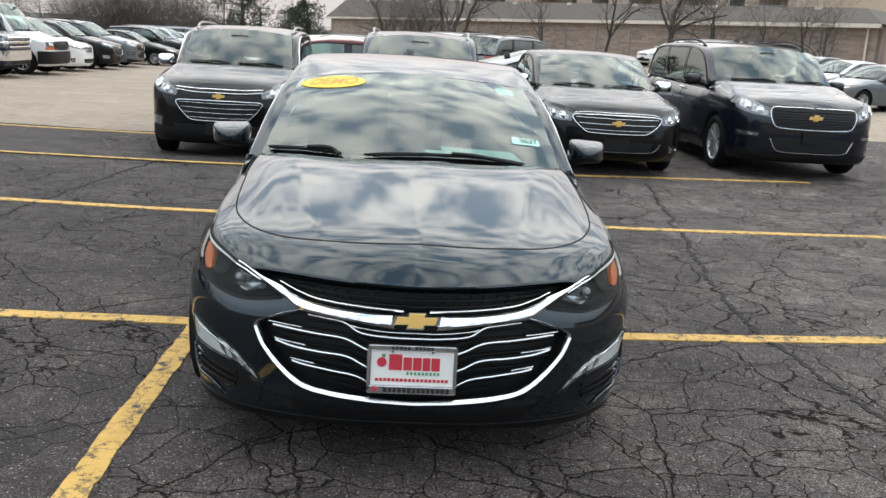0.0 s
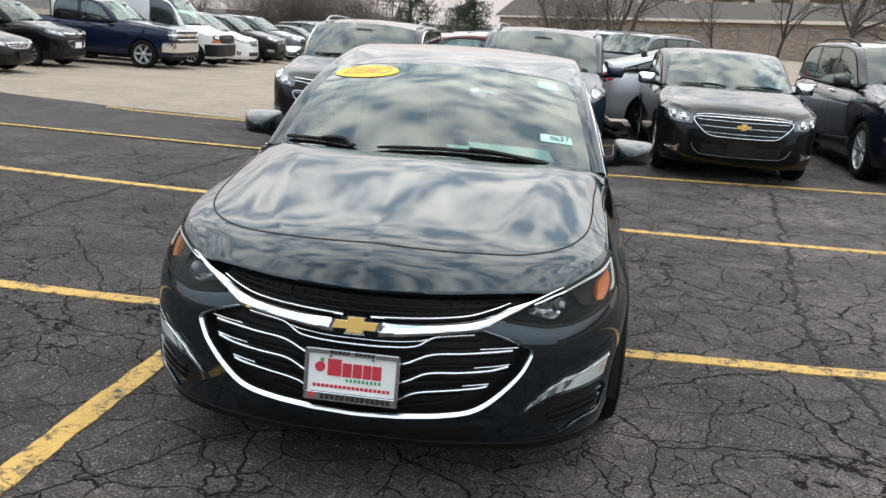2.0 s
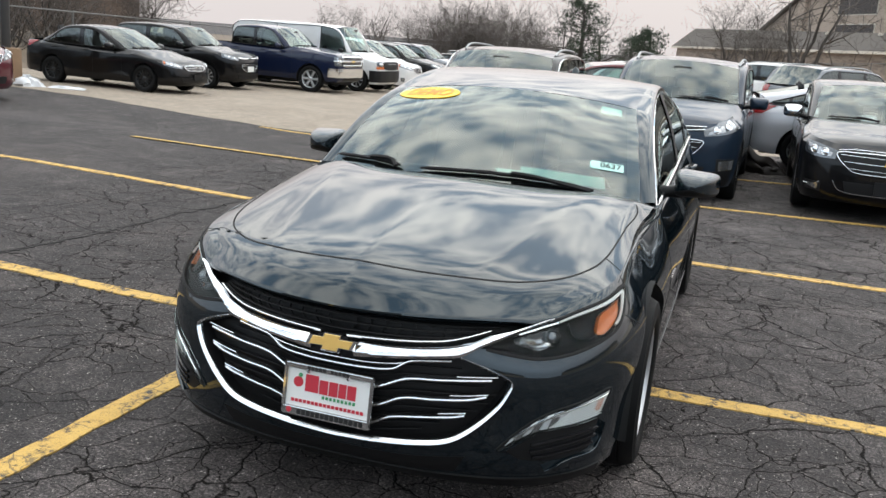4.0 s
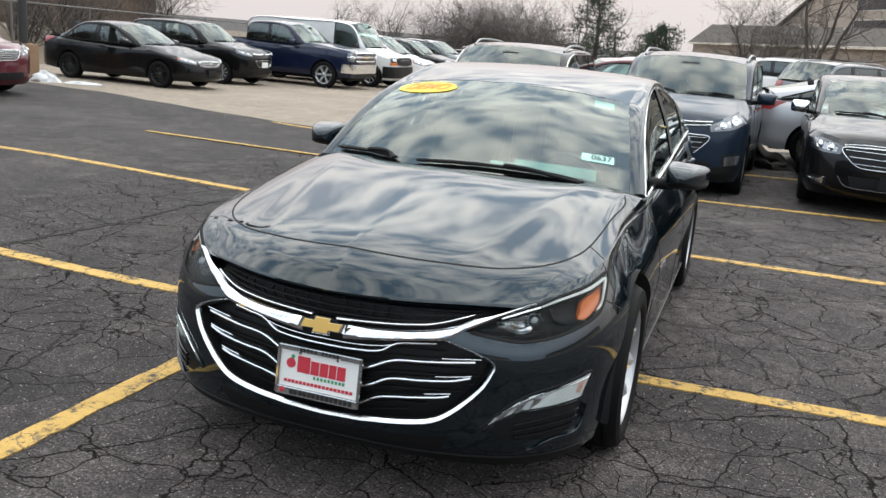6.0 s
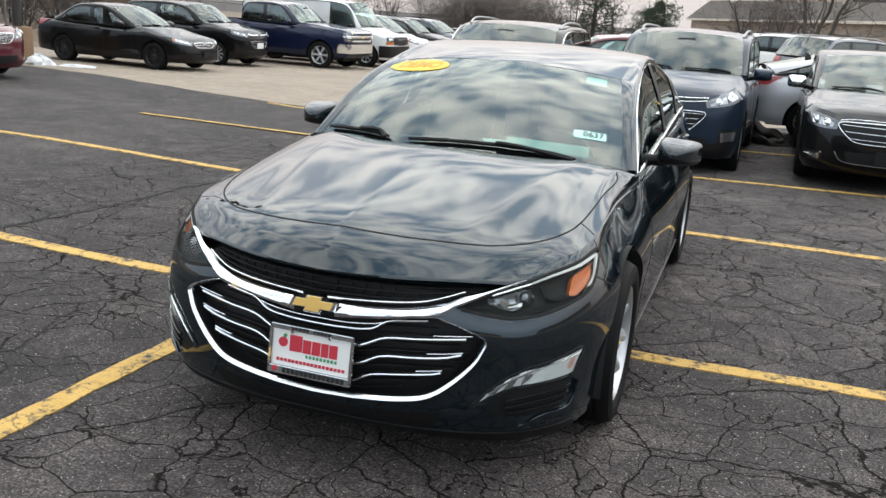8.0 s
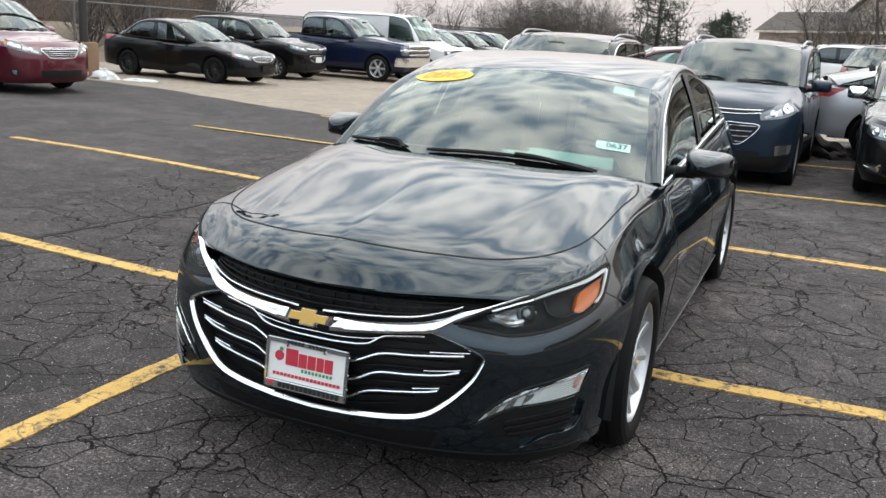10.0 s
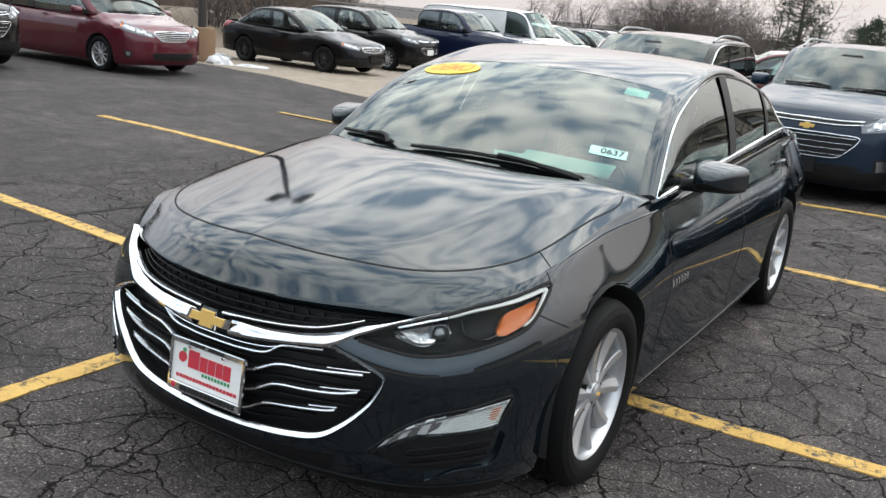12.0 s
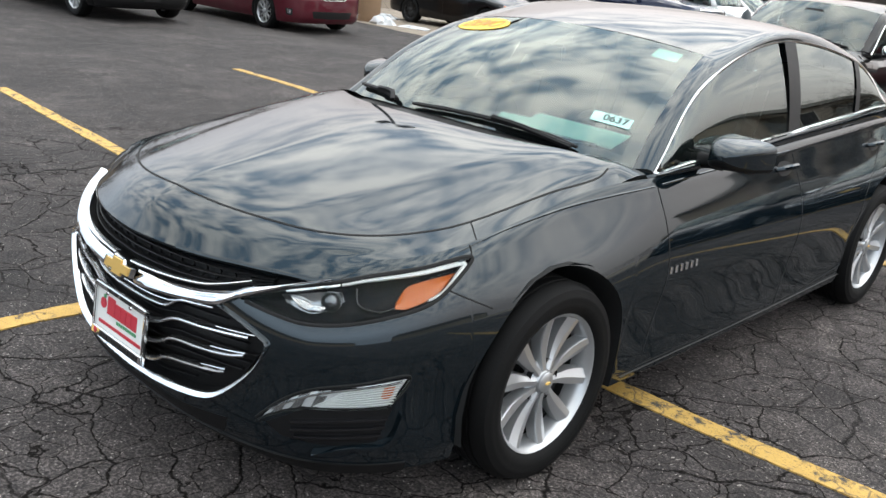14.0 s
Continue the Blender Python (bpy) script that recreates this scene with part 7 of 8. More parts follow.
car_at("saloon", "grey", "grey saloon car at the apron's far end", -10.4, 47.8, 90, APRON)
car_at("suv", "silver", "silver suv at the apron's far end", -10.4, 51.0, 90, APRON)
# beside the lamp post
car_at("minivan", "red", "dark red minivan with swept headlights beside the lamp post", -12.85, 9.55, 90, "cars by the lamp post")
car_at("suv", "black", "black suv with a gold badge, parked beside the red minivan", -12.7, 5.6, 90, "cars by the lamp post")
# inner rows, seen between the nose-out cars
INNER = "inner row"
car_at("saloon", "silver", "silver saloon car with red tail lights, rear to the lot", 4.65, 12.6, 90, INNER, spec=dict(rbase=3.42, rhead=2.45, deck=1.15, belt=0.97, roof=1.45))
car_at("suv", "grey", "blue-grey suv with red tail lights and roof rails", 4.53, 24.2, 137, INNER)
car_at("suv", "white", "white suv with red tail lights", 4.1, 28.0, 90, INNER)
car_at("suv", "white", "white suv with a dark roof rack", 4.2, 31.5, 90, INNER)
car_at("smallsuv", "maroon", "maroon suv behind the nose-out row", -2.9, 14.9, -90, INNER, spec=dict(roof=1.60))
car_at("suv", "silver", "silver suv with pale roof rails behind the maroon one", -3.4, 20.6, -90, INNER)
# right-hand rows
RIGHT = "rows towards the brick building"
car_at("saloon", "grey", "dark grey hatchback with slim headlights", 14.0, 23.9, -72, RIGHT)
car_at("saloon", "white", "white saloon car on the apron", 14.3, 27.0, -72, RIGHT)
car_at("saloon", "grey", "grey saloon car on the apron", 14.6, 30.2, -72, RIGHT)
car_at("saloon", "silver", "silver saloon car on the apron", 15.0, 33.5, -72, RIGHT)
car_at("suv", "white", "white suv with a black roof rack", 16.5, 37.0, 90, RIGHT)
car_at("bigsuv", "black", "black suv with a long roof", 19.5, 37.5, 90, RIGHT)
car_at("saloon", "white", "white saloon car near the brick building", 14.2, 45.6, -65, RIGHT)
car_at("saloon", "white", "white saloon car beside its twin", 15.3, 43.6, -65, RIGHT)

# ---- garage building, flats and what stands round the lot ----


def slab(name, a, b, z0, z1, thick, mat, parent, label=""):
    """An upright wall from a to b, thick to the right of its way."""
    a, b = np.array(a, float), np.array(b, float)
    d = (b - a) / np.linalg.norm(b - a)
    n = np.array([d[1], -d[0]]) * thick
    lo, hi = (z0, z0) if np.isscalar(z0) else z0, (z1, z1) if np.isscalar(z1) else z1
    v = [(*a, lo[0]), (*b, lo[1]), (*(b + n), lo[1]), (*(a + n), lo[0]), (*a, hi[0]), (*b, hi[1]), (*(b + n), hi[1]), (*(a + n), hi[0])]
    return part(name, Geo().add(v, [(0, 1, 2, 3), (4, 5, 6, 7), (0, 1, 5, 4), (1, 2, 6, 5), (2, 3, 7, 6), (3, 0, 4, 7)]), mat, parent, label, smooth=False)


LEFT, RIGHT_END = np.array([-7.5, 106.0]), np.array([23.5, 40.0])
along = (RIGHT_END - LEFT) / np.linalg.norm(RIGHT_END - LEFT)
back = np.array([-along[1], along[0]])
LEN = float(np.linalg.norm(RIGHT_END - LEFT))


garage = thing("garage_building", "long low tan-brick garage with a brown shingle roof", "building")
me_ = bpy.data.meshes.new("wall")
me_.from_pydata([(0, -0.3, 0), (LEN, -0.3, 0), (LEN, 2.9, 0), (0, 3.32, 0), (0, -0.3, -0.3), (LEN, -0.3, -0.3), (LEN, 2.9, -0.3), (0, 3.32, -0.3)], [], [(0, 1, 2, 3), (4, 5, 6, 7), (0, 1, 5, 4), (1, 2, 6, 5), (2, 3, 7, 6), (3, 0, 4, 7)])
me_.materials.append(M["bigbrick"])
wall_ob = new("wall", me_)
wall_ob.parent = garage
wall_ob.matrix_basis = Matrix(((-along[0], 0, -back[0], RIGHT_END[0]), (-along[1], 0, -back[1], RIGHT_END[1]), (0, 1, 0, 0), (0, 0, 0, 1)))


def on_wall(s, off, z):
    p = RIGHT_END - along * s - back * off
    return (p[0], p[1], z)


def roof_pair(s0, s1, e0, e1, r0, r1, depth, hip0, hip1, over=0.5, ridge=1.8):
    g = Geo()
    A, B = on_wall(s0 - over, over, e0), on_wall(s1 + over, over, e1)
    C, D = on_wall(s1 - hip1, -ridge, r1), on_wall(s0 + hip0, -ridge, r0)
    E_, F = on_wall(s0 - over, -depth - over, e0), on_wall(s1 + over, -depth - over, e1)
    n = 40
    low = np.linspace(A, B, n)
    top = np.linspace(D, C, n)
    rows = []
    for f in np.linspace(0, 1, 14):
        rows.append(low * (1 - f) + top * f + np.array([0, 0, 0.015 * (int(f * 13) % 2)]))
    g.grid(np.stack(rows, 1))
    g.add([E_, F, C, D], [(0, 1, 2, 3)])
    g.add([A, D, E_], [(0, 1, 2)])
    g.add([B, C, F], [(0, 1, 2)])
    return g


part("roof", roof_pair(0, LEN, 3.38, 2.95, 4.25, 5.1, 9.0, 2.2, 0.2), "roofing", garage, "brown shingle roof")
g = Geo()
g.grid(np.stack([np.linspace(on_wall(-0.5, 0.53, 3.40), on_wall(LEN + 0.5, 0.53, 2.97), 20), np.linspace(on_wall(-0.5, 0.53, 3.20), on_wall(LEN + 0.5, 0.53, 2.77), 20), np.linspace(on_wall(-0.5, 0.02, 3.20), on_wall(LEN + 0.5, 0.02, 2.77), 20)], 1))
part("eave_board", g, "eave", garage)
part("end_wall", Geo().add([on_wall(0, 0, -0.3), on_wall(0, -9, -0.3), on_wall(0, -9, 3.3), on_wall(0, 0, 3.3), on_wall(0.3, 0, -0.3), on_wall(0.3, -9, -0.3), on_wall(0.3, -9, 3.3), on_wall(0.3, 0, 3.3)], [(0, 1, 2, 3), (4, 5, 6, 7), (0, 1, 5, 4), (3, 2, 6, 7)]), "bigbrick", garage, smooth=False)
part("end_wall", Geo().add([on_wall(LEN, 0, -0.3), on_wall(LEN, -9, -0.3), on_wall(LEN, -9, 2.9), on_wall(LEN, 0, 2.9), on_wall(LEN - 0.3, 0, -0.3), on_wall(LEN - 0.3, -9, -0.3), on_wall(LEN - 0.3, -9, 2.9), on_wall(LEN - 0.3, 0, 2.9)], [(0, 1, 2, 3), (4, 5, 6, 7), (0, 1, 5, 4), (3, 2, 6, 7)]), "bigbrick", garage, smooth=False)
part("downpipe", Geo().tube([on_wall(0.5, 0.12, 3.2), on_wall(0.5, 0.10, 1.5), on_wall(0.5, 0.10, -0.2)], 0.06, 8), "eave", garage)
for k in range(9):
    s = 5 + k * 7.6
    p = on_wall(s, -1.5, 4.14 + 0.84 * s / LEN)
    part("roof_vent", Geo().box(p, (0.35, 0.35, 0.22), bevel=0.04), "eave", garage)

# flats behind the garage
flats = thing("apartment_block", "beige brick apartment block with recessed balconies", "building")
F0 = 11.5


def fl(s, off, z):
    return on_wall(s, -F0 + off, z)


def fbox(s0, s1, o0, o1, z0, z1):
    v = [fl(s0, o0, z0), fl(s1, o0, z0), fl(s1, o1, z0), fl(s0, o1, z0), fl(s0, o0, z1), fl(s1, o0, z1), fl(s1, o1, z1), fl(s0, o1, z1)]
    return v, [(0, 1, 2, 3), (4, 5, 6, 7), (0, 1, 5, 4), (1, 2, 6, 5), (2, 3, 7, 6), (3, 0, 4, 7)]


TOPF, FL0, FL1 = 9.6, 15.2, 66.0
part("core", Geo().add(*fbox(FL0, FL1, -12, -2.2, -0.3, TOPF)), "stucco", flats, smooth=False)
bays = [(16.0, 18.6), (22.8, 26.4), (28.8, 33.0), (35.8, 38.2), (40.5, 47.2)]
s = FL0
for b0, b1 in bays + [(FL1, FL1)]:
    part("wall_bay", Geo().add(*fbox(s, b0, -2.2, 0.0, -0.3, TOPF)), "flatbrick", flats, smooth=False)
    if b0 - s > 3.5:
        for z in (1.3, 4.6, 7.2):
            w0, w1 = s + (b0 - s) * 0.30, s + (b0 - s) * 0.66
            wn = thing_part("window", flats)
            part("frame", Geo().add(*fbox(w0 - 0.12, w1 + 0.12, -0.02, 0.06, z - 0.1, z + 1.7)), "eave", wn, smooth=False)
            part("pane", Geo().add(*fbox(w0, w1, 0.0, 0.075, z, z + 1.6)), "gloss", wn, smooth=False)
    if b1 > b0:
        for z in (3.75, 6.6):
            part("balcony_slab", Geo().add(*fbox(b0, b1, -2.2, 0.35, z - 0.28, z)), "eave", flats, smooth=False)
            part("balcony_door", Geo().add(*fbox(b0 + (b1 - b0) * 0.12, b0 + (b1 - b0) * 0.55, -2.22, -2.12, z, z + 2.1)), "gloss", flats, smooth=False)
            rl = Geo()
            for q in np.linspace(b0 + 0.05, b1 - 0.05, 26):
                rl.add(*fbox(q - 0.02, q + 0.02, 0.26, 0.30, z, z + 1.25))
            rl.add(*fbox(b0, b1, 0.24, 0.32, z + 1.23, z + 1.30))
            part("balcony_rail", rl, "steel", flats, smooth=False)
        part("balcony_ceiling", Geo().add(*fbox(b0, b1, -2.2, 0.0, 9.0, TOPF)), "flatbrick", flats, smooth=False)
    s = b1
part("roof", Geo().add([fl(FL0 - 1, 1, TOPF), fl(FL1 + 1, 1, TOPF), fl(FL1 - 5, -6, TOPF + 2.2), fl(FL0 + 5, -6, TOPF + 2.2), fl(FL0 - 1, -13, TOPF), fl(FL1 + 1, -13, TOPF)], [(0, 1, 2, 3), (3, 2, 5, 4), (0, 3, 4), (1, 5, 2)]), "roofing", flats, smooth=False)
# lower gabled bay at the block's end
def gable(s0, s1, z0, z1, o0, o1, base):
    """An upright slab with a sloping head, from s0 (head at z0) to s1 (head at z1)."""
    q = [(s0, base), (s1, base), (s1, z1), (s0, z0)]
    v = [fl(p, o, z) for o in (o0, o1) for p, z in q]
    return Geo().add(v, [(0, 1, 2, 3), (4, 5, 6, 7), (0, 1, 5, 4), (1, 2, 6, 5), (2, 3, 7, 6), (3, 0, 4, 7)])


part("gable_wall", gable(FL1 - 0.2, FL1 + 12.0, 9.4, 4.3, -9, 0.5, -0.3), "flatbrick", flats, smooth=False)
part("gable_roof", Geo().add([fl(FL1 - 1.2, 1.0, 10.1), fl(FL1 + 13.0, 1.0, 4.0), fl(FL1 + 13.0, -9.6, 4.0), fl(FL1 - 1.2, -9.6, 10.1), fl(FL1 - 1.2, 1.0, 9.85), fl(FL1 + 13.0, 1.0, 3.75), fl(FL1 + 13.0, -9.6, 3.75), fl(FL1 - 1.2, -9.6, 9.85)], [(0, 1, 2, 3), (4, 5, 6, 7), (0, 1, 5, 4), (1, 2, 6, 5), (2, 3, 7, 6), (3, 0, 4, 7)]), "roofing", flats, smooth=False)
part("drainpipe", Geo().tube([fl(48.2, 0.1, -0.2), fl(48.2, 0.1, 9.4)], 0.07, 8), "eave", flats)

def board_fence(p, q, height, label):
    """Upright boards on rails under a capping."""
    f = thing("wooden_fence", label, "fence")
    p, q = np.array(p, float), np.array(q, float)
    tot = float(np.linalg.norm(q - p))
    d = (q - p) / tot
    n = int(tot / 0.30)
    ang = math.atan2(d[1], d[0])
    rot = Matrix.Rotation(ang, 3, "Z")
    me = None
    for k in range(n):
        c = p + d * (k + 0.5) * tot / n
        if me is None:
            ob = part("board", Geo().box((0, 0, height / 2), (tot / n - 0.015, 0.03, height), bevel=0.004), "boards", f)
            me = ob.data
        else:
            ob = new("board", me)
            ob.parent = f
        ob.matrix_basis = pose(c[0], c[1], 0.35 + 0.02 * math.sin(k * 1.7), 0, 0, math.degrees(ang))
    mid = (p + q) / 2
    for z, w in ((0.8, 0.09), (height + 0.1, 0.09), (height + 0.38, 0.14)):
        part("rail", Geo().box((mid[0], mid[1], z), (tot, w, 0.08), rot=rot, bevel=0.01), "boards", f)
    return f


# ---- bare trees, scrub, pines ----


def branch(rg, p, d, length, r, level, top, thick, thin, spread):
    n = 5 if level < 2 else 3
    pts, rad = [p], [r]
    for i in range(n):
        d = d + rg.normal(0, 0.13 + 0.04 * level, 3) + np.array([0, 0, 0.05 if level else 0.02])
        d /= np.linalg.norm(d)
        p = p + d * length / n
        pts.append(p)
        rad.append(max(0.006, r * (1 - 0.62 * (i + 1) / n)))
    (thick if level < 2 else thin).append((pts, rad, 7 if level == 0 else 5 if level == 1 else 3))
    if level >= top:
        return
    for k in range({0: 7, 1: 6, 2: 5, 3: 4}.get(level, 4)):
        i = rg.randint(1 if level else 2, n + 1)
        q = rg.normal(0, 1, 3)
        q -= q.dot(d) * d
        q /= np.linalg.norm(q)
        nd = d * (1 - spread) + q * spread + np.array([0, 0, 0.12])
        branch(rg, pts[i], nd / np.linalg.norm(nd), length * rg.uniform(0.5, 0.75), rad[i] * 0.62, level + 1, top, thick, thin, spread)


def bare_tree(seed, height, r, label, top=4, lean=(0, 0), stems=1, spread=0.55, name="tree", category="tree"):
    rg = np.random.RandomState(seed)
    tree = thing(name, label, category)
    thick, thin = [], []
    for k in range(stems):
        d = np.array([lean[0] + rg.normal(0, 0.28 if stems > 1 else 0.05), lean[1] + rg.normal(0, 0.28 if stems > 1 else 0.05), 1.0])
        branch(rg, np.array([rg.normal(0, 0.12), rg.normal(0, 0.12), -0.1]) if stems > 1 else np.array([0, 0, -0.1]), d / np.linalg.norm(d), height * (0.5 if stems == 1 else 0.55), r, 0 if stems == 1 else 1, top, thick, thin, spread)
    for nm, rows, mt in (("trunk", thick, "bark"), ("crown", thin, "twig")):
        g = Geo()
        for pts, rad, n in rows:
            g.tube(pts, rad, n, caps=False)
        part(nm, g, mt, tree)
    return tree


def pine(seed, height, width, label):
    rg = np.random.RandomState(seed)
    tree = thing("pine", label, "tree")
    part("trunk", Geo().tube([(0, 0, -0.1), (0.1, 0, height * 0.5), (0, 0.1, height * 0.95)], [0.22, 0.15, 0.04], 8), "bark", tree)
    limbs, g = Geo(), Geo()
    for k in range(54):
        f = rg.uniform(0.22, 1.0)
        a = rg.uniform(0, 2 * math.pi)
        L_ = width / 2 * (1.08 - f) ** 0.6 * rg.uniform(0.45, 1.1)
        base = np.array([0, 0, height * f])
        tip = base + np.array([math.cos(a) * L_, math.sin(a) * L_, rg.uniform(-0.1, 0.35) * L_])
        limbs.tube([base, (base + tip) / 2 + np.array([0, 0, 0.05]), tip], [0.04, 0.025, 0.012], 4, caps=False)
        for j in range(26):
            c = base + (tip - base) * rg.uniform(0.45, 1.08) + rg.normal(0, 0.20, 3)
            for _ in range(5):
                d = rg.normal(0, 1, 3) + np.array([0, 0, 0.6])
                d = d / np.linalg.norm(d) * rg.uniform(0.14, 0.30)
                n_ = np.cross(d, rg.normal(0, 1, 3))
                n_ = n_ / np.linalg.norm(n_) * 0.028
                g.add([c - n_, c + n_, c + d], [(0, 1, 2)])
    part("bough_frame", limbs, "bark", tree)
    part("foliage", g, "needle", tree)
    return tree


def put(ob, x, y, turn=0.0, scale=1.0):
    ob.matrix_basis = pose(x, y, float(ground_z(x, y)), 0, 0, turn) @ Matrix.Scale(scale, 4)
    return ob


def clone(ob, x, y, turn, scale):
    return copy_thing(ob, pose(x, y, float(ground_z(x, y)), 0, 0, turn)) if scale == 1.0 else scaled_clone(ob, x, y, turn, scale)


def scaled_clone(ob, x, y, turn, scale):
    c = copy_thing(ob, Matrix())
    c.matrix_basis = pose(x, y, float(ground_z(x, y)), 0, 0, turn) @ Matrix.Scale(scale, 4)
    return c


def polar(az, d, ex=0.3, ey=-3.6):
    return ex + d * math.sin(radians(az)), ey + d * math.cos(radians(az))


T1 = bare_tree(3, 11.0, 0.17, "bare dark tree with forked limbs before the brick wall", spread=0.66, stems=3, lean=(0.22, -0.1))
put(T1, *polar(3.0, 64), 20)
T2 = bare_tree(8, 10.0, 0.17, "bare spreading tree beside the brick wall", spread=0.6)
put(T2, *polar(16.9, 47), 0)
T3 = bare_tree(14, 8.0, 0.10, "thin bare tree beside the brick wall", top=3, spread=0.45)
put(T3, *polar(12.6, 49), 0)
for az, d, k, tr, sc in ((19.0, 46, 2, 75, 0.62), (21.5, 44, 3, 30, 0.6), (24.0, 43, 2, 210, 0.5), (-1.2, 72, 2, 200, 0.85), (25.4, 42, 3, 130, 0.6), (9.0, 58, 3, 250, 0.8)):
    clone((T1, T2, T3)[k - 1], *polar(az, d), tr, sc)
S1 = bare_tree(21, 4.6, 0.05, "bare brown shrub with many thin stems", top=4, stems=9, spread=0.5, name="shrub", category="shrub")
put(S1, *polar(-16.0, 64), 0)
S2 = bare_tree(27, 3.4, 0.035, "low bare shrub of brown twigs", top=3, stems=11, spread=0.45, name="shrub", category="shrub")
put(S2, *polar(-22.4, 62), 0)
rg = np.random.RandomState(5)
for k in range(16):
    az = -20.0 + k * 0.6
    clone(S1 if k % 3 else S2, *polar(az, 62 + rg.uniform(-5, 8)), rg.uniform(0, 360), rg.uniform(0.85, 1.15) * (1.0 if -19 < az < -12.5 else 0.7))
for k in range(12):
    y = 4 + k * 2.1
    x = -20.5 - rg.uniform(0, 5)
    clone(S1 if k % 2 else S2, x, y, rg.uniform(0, 360), rg.uniform(0.8, 1.15))
for k in range(4):
    clone((T3, T1)[k % 2], -24 - rg.uniform(0, 8), 6 + 6 * k, rg.uniform(0, 360), rg.uniform(0.7, 1.0))
for k in range(8):
    clone((T1, T2)[k % 2], *polar(-26 + 1.8 * k, 120 + rg.uniform(0, 30)), rg.uniform(0, 360), rg.uniform(0.6, 0.8))
for k in range(8):
    clone((T1, T2)[k % 2], *polar(22 + 2.0 * k, 88 + rg.uniform(0, 25)), rg.uniform(0, 360), rg.uniform(0.5, 0.7))
clone(S1, *polar(0.9, 67), 60, 1.25)
clone(S1, *polar(0.4, 69), 200, 1.0)
for az, d, sc in ((9.6, 57, 0.32), (20.5, 43, 0.35), (-4, 80, 0.5), (0.3, 70, 0.6)):
    clone(S2, *polar(az, d), 40, sc)
P1 = pine(4, 5.6, 8.6, "ragged dark green pine tree")
put(P1, *polar(-9.6, 72), 0)
P2 = pine(9, 4.5, 6.6, "low spreading dark green pine")
put(P2, *polar(-5.6, 88), 0)
clone(P2, *polar(-6.6, 90), 130, 0.85)
clone(T3, *polar(-10.8, 71), 0, 0.9)
clone(T2, *polar(-8.4, 74), 100, 0.7)

board_fence(polar(-49, 42), polar(-36, 47), 1.95, "low weathered brown board fence behind the undergrowth")

# bank of dead undergrowth behind the fence
bx, by = np.meshgrid(np.linspace(-60, -19.0, 20), np.linspace(-4, 70, 50), indexing="ij")
bz = ground_z(bx, by) + 0.9 * ease((-19 - bx) / 6.0) + 0.12 * np.sin(bx * 2.1) * np.sin(by * 1.7)
bz[-1] = ground_z(bx[-1], by[-1]) - 0.02
tagged(part("undergrowth_bank", Geo().grid(np.stack([bx, by, bz], -1)), "scrub", None), "bank of dead brown undergrowth behind the fence", "bank", kind="structure")

# ---- fences ----


def fence(pts, height, label, step=3.0):
    f = thing("chain_link_fence", label, "fence", kind="structure")
    p = np.array(pts, float)
    tot = np.linalg.norm(p[1] - p[0])
    d = (p[1] - p[0]) / tot
    n = int(tot / step)
    zz = lambda q: float(ground_z(q[0], q[1]))
    for k in range(n + 1):
        q = p[0] + d * tot * k / n
        part("post", Geo().tube([(q[0], q[1], zz(q) - 0.1), (q[0], q[1], zz(q) + height + 0.05)], 0.03, 6), "fencing", f)
    rail = [(*(p[0] + d * tot * k / n), zz(p[0] + d * tot * k / n) + height) for k in range(n + 1)]
    part("top_rail", Geo().tube(rail, 0.022, 6), "fencing", f)
    w = Geo()
    m_ = int(tot / 0.5)
    for k in range(m_):
        for sgn in (1, -1):
            a, b = p[0] + d * (k * 0.5), p[0] + d * (k * 0.5 + sgn * height)
            w.tube([(*a, zz(a) + 0.03), (*b, zz(a) + height)], 0.004, 3, caps=False)
    part("wire_mesh", w, "fencing", f)
    return f


fence([(-18.2, 4.0), (-18.6, 62.0)], 1.75, "galvanised chain-link fence before the undergrowth")
fence([on_wall(2, 6.0, 0)[:2], on_wall(70, 6.0, 0)[:2]], 1.9, "galvanised chain-link fence before the garage")
fence([(-18.6, 62.0), on_wall(70, 6.0, 0)[:2]], 1.9, "galvanised chain-link fence at the lot's far end")

# ---- lamp post, snow, debris ----
lp = thing("lamp_post", "dark lamp post with two heads on a stained concrete base", "lamp post", pose(-14.88, 13.1, float(ground_z(-14.88, 13.1))))
part("base", Geo().lathe([(-0.05, 0.33), (0.75, 0.32), (0.80, 0.29), (0.80, 0.001)], "z", n=28), "concrete", lp, "stained round concrete base")
part("pole", Geo().tube([(0, 0, 0.78), (0, 0, 5), (0, 0, 9.6)], [0.10, 0.09, 0.075], 14), "pole", lp)
for s in (1, -1):
    part("arm", Geo().tube([(0, 0, 9.5), (0.45 * s, -0.2 * s, 9.62), (0.8 * s, -0.36 * s, 9.6)], 0.05, 8), "pole", lp)
    part("lamp_head", Geo().box((1.25 * s, -0.55 * s, 9.55), (0.95, 0.62, 0.24), rot=Euler((radians(-18), radians(10 * s), radians(-24))).to_matrix(), bevel=0.05), "pole", lp)


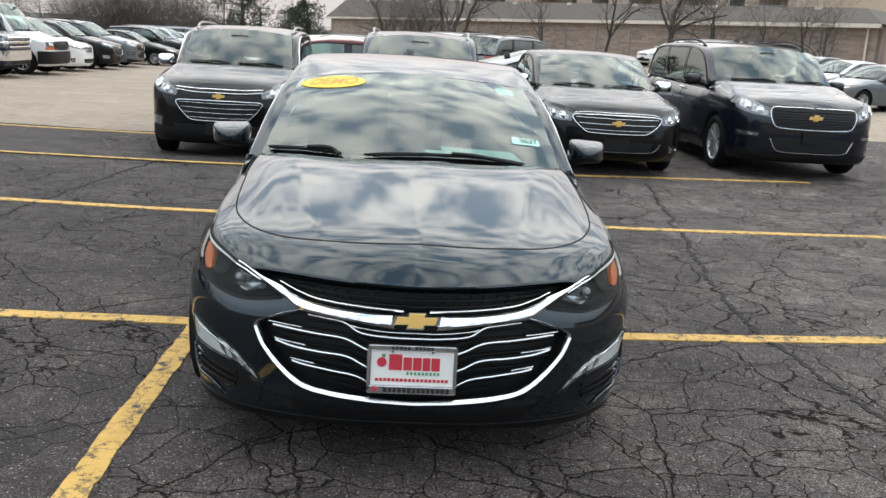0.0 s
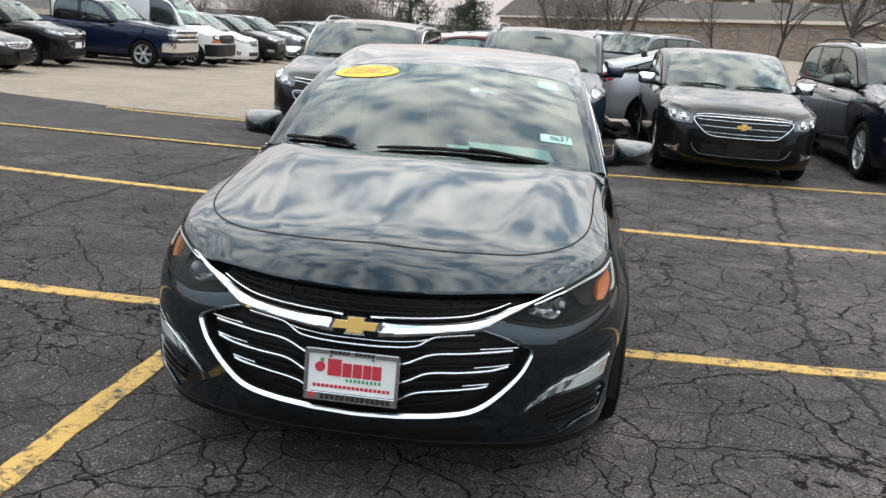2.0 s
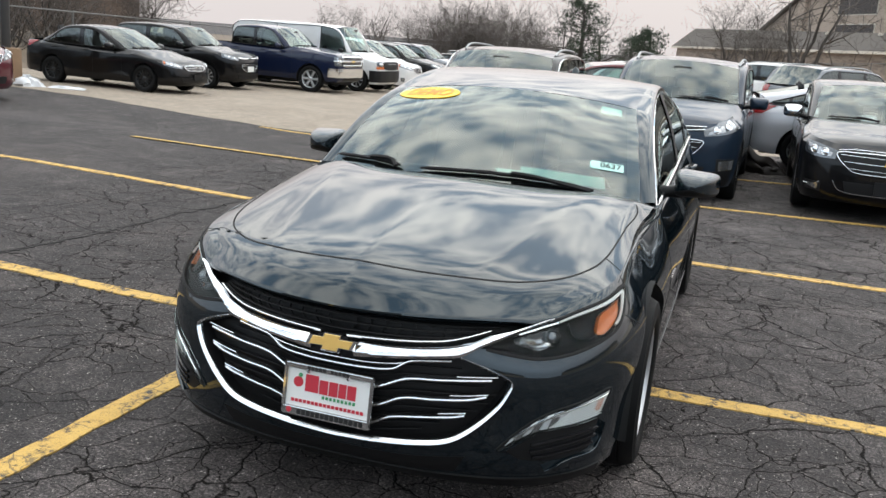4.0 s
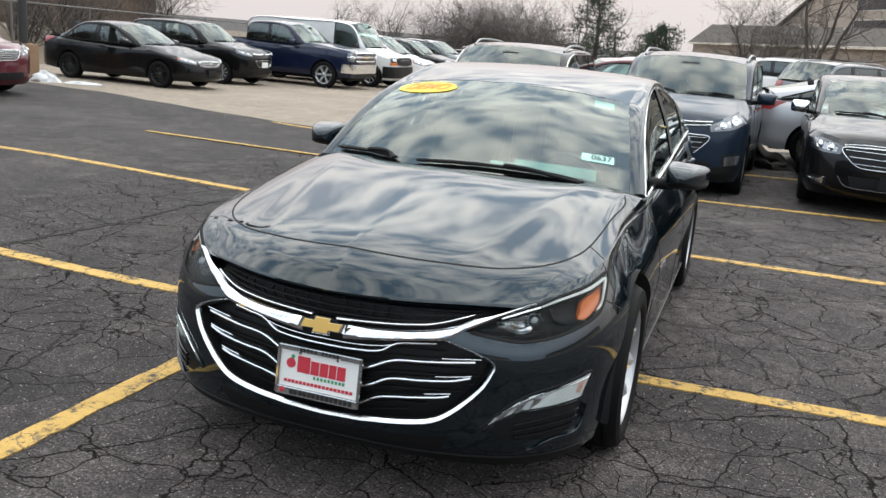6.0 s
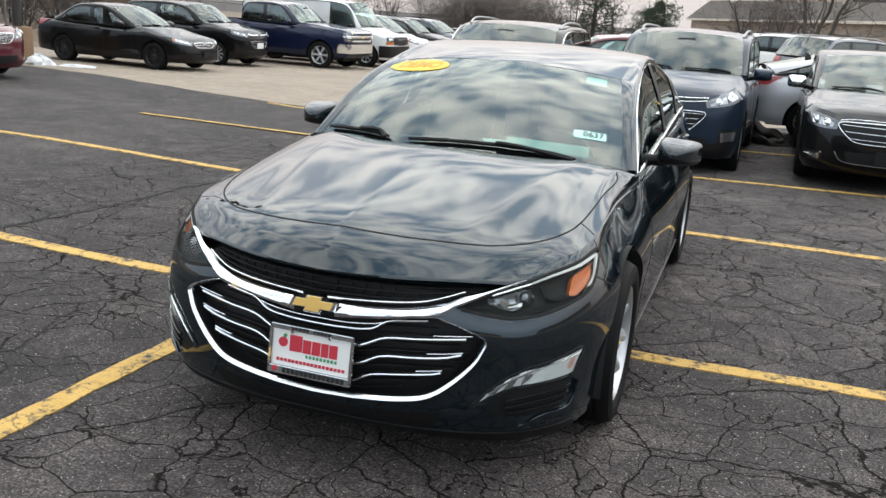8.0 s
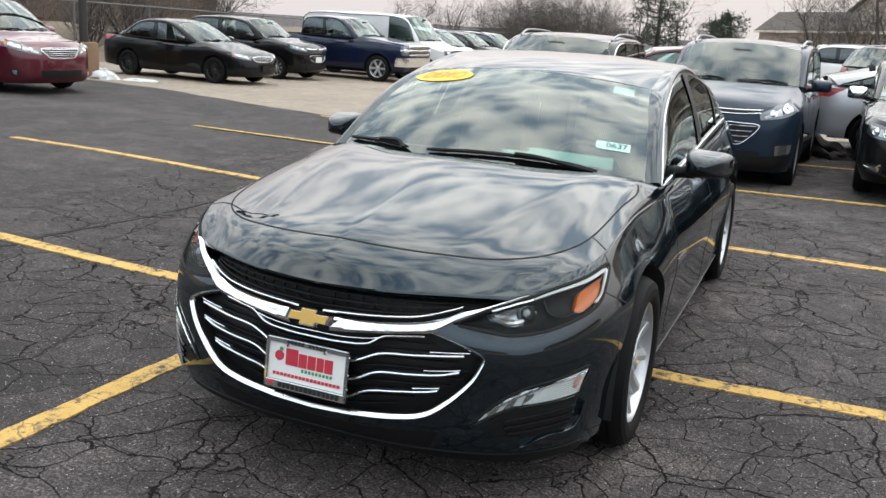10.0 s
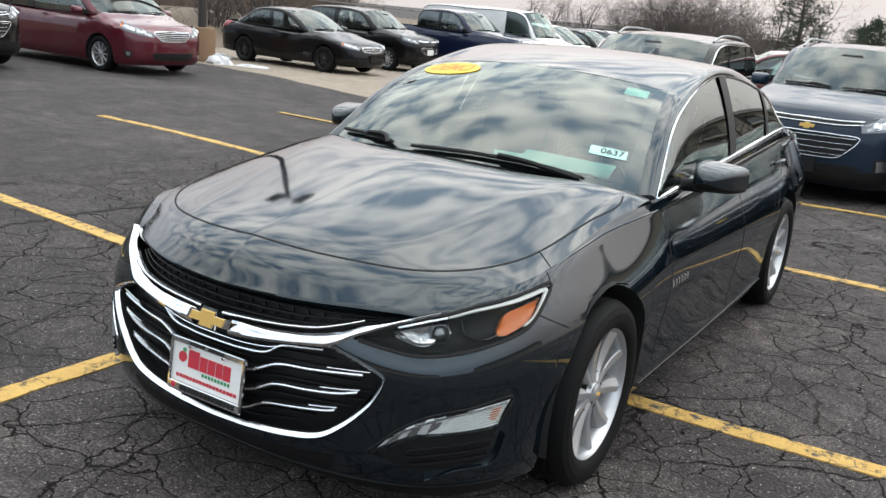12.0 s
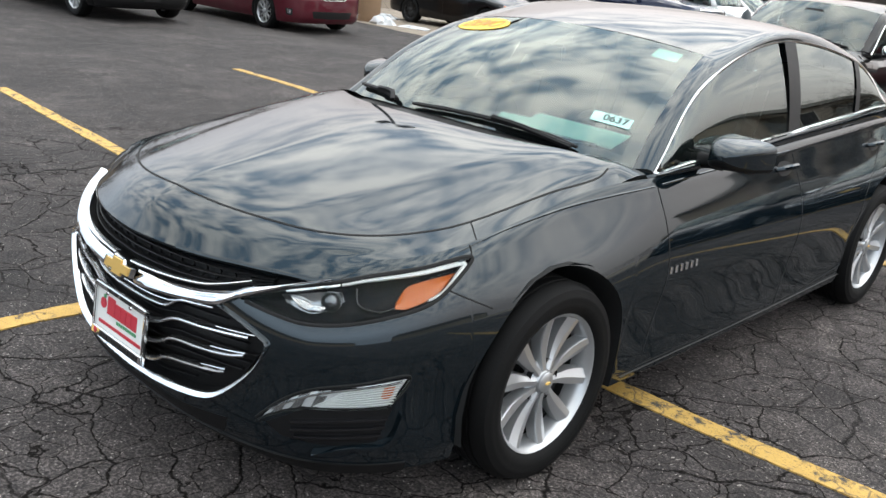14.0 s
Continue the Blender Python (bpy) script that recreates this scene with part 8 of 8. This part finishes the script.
def lump(name, label, category, x, y, sx, sy, sz, mat, seed):
    rg = np.random.RandomState(seed)
    n, k = 26, 10
    off = rg.uniform(0, 9, 3)
    P = np.zeros((n, k, 3))
    for i in range(n):
        a = 2 * math.pi * i / n
        for j in range(k):
            f = j / (k - 1)
            r = 1 + 0.55 * noise.noise(Vector((math.cos(a) * 1.6 + off[0], math.sin(a) * 1.6 + off[1], f * 2 + off[2]))) + 0.22 * noise.noise(Vector((math.cos(a) * 5 + off[1], math.sin(a) * 5 + off[2], f * 4)))
            P[i, j] = (math.cos(a) * sx * r * math.cos(f * 1.55), math.sin(a) * sy * r * math.cos(f * 1.55), sz * math.sin(f * 1.57) * (1 + 0.4 * noise.noise(Vector((a * 1.3, f * 3, off[0])))) - 0.01)
    ob = part(name, Geo().grid(P, wrap=True), mat, None)
    ob.location = (x, y, float(ground_z(x, y)) + 0.006)
    return tagged(ob, label, category)


lump("snow", "small heap of old white snow beside the lamp post", "snow", -14.15, 12.95, 0.32, 0.25, 0.20, "snow", 2)
lump("snow", "flat remains of old snow on the pavement", "snow", -13.4, 13.35, 0.55, 0.22, 0.06, "snow", 6)
lump("snow", "scraps of old snow by the fence", "snow", -15.6, 14.4, 0.3, 0.3, 0.12, "snow", 9)

# unseen blocks behind the camera and to its side, added for dark reflections
def plain_block(label, x0, x1, y0, y1, h):
    ob = thing("unseen_block", label, "building")
    for (a, b_) in (((x0, y0), (x1, y0)), ((x1, y0), (x1, y1)), ((x1, y1), (x0, y1)), ((x0, y1), (x0, y0))):
        slab("wall", a, b_, -0.2, h, -0.3, "stucco", ob)
    part("roof", Geo().add([(x0 - 0.6, y0 - 0.6, h), (x1 + 0.6, y0 - 0.6, h), (x1 + 0.6, y1 + 0.6, h), (x0 - 0.6, y1 + 0.6, h), (x0 + 3, y0 + 3, h + 2.2), (x1 - 3, y0 + 3, h + 2.2), (x1 - 3, y1 - 3, h + 2.2), (x0 + 3, y1 - 3, h + 2.2)], [(0, 1, 2, 3), (4, 5, 6, 7), (0, 1, 5, 4), (1, 2, 6, 5), (2, 3, 7, 6), (3, 0, 4, 7)]), "roofing", ob, smooth=False)
    return ob


plain_block("unseen brown-roofed block added behind the lot for reflections", -60, 60, -78, -58, 3.4)
plain_block("unseen brown-roofed block added beside the lot for reflections", 48, 66, -20, 30, 3.6)

# torn brown sheet lying under the silver car's rear
n = 22
rg = np.random.RandomState(12)
U, V = np.meshgrid(np.linspace(0, 1, n), np.linspace(0, 1, n), indexing="ij")
X = -0.34 + 0.62 * U + 0.05 * np.sin(V * 7) + 0.12 * V * (U - 0.5)
Y = 0.05 + 0.25 * np.sin(U * 9) * 0.25 + 0.12 * V + 0.05 * np.sin(V * 11 + U * 4)
Zs = np.maximum(0.0, (0.46 - 0.35 * U) * V + 0.03 * np.sin(U * 13 + V * 5))
top_ = np.stack([X, Y, Zs], -1)
gd = Geo().grid(top_).grid(top_ + np.array([0.012, 0.012, 0.0]))
tagged(part("torn_sheet", gd, "rag", None), "crumpled torn brown sheet on the ground by a silver car", "debris").location = (1.42, 11.1, float(ground_z(1.42, 11.1)) + 0.006)
lump("crumpled_rag", "crumpled brown rag lying on the asphalt", "debris", 1.62, 11.25, 0.22, 0.16, 0.12, "rag", 4)
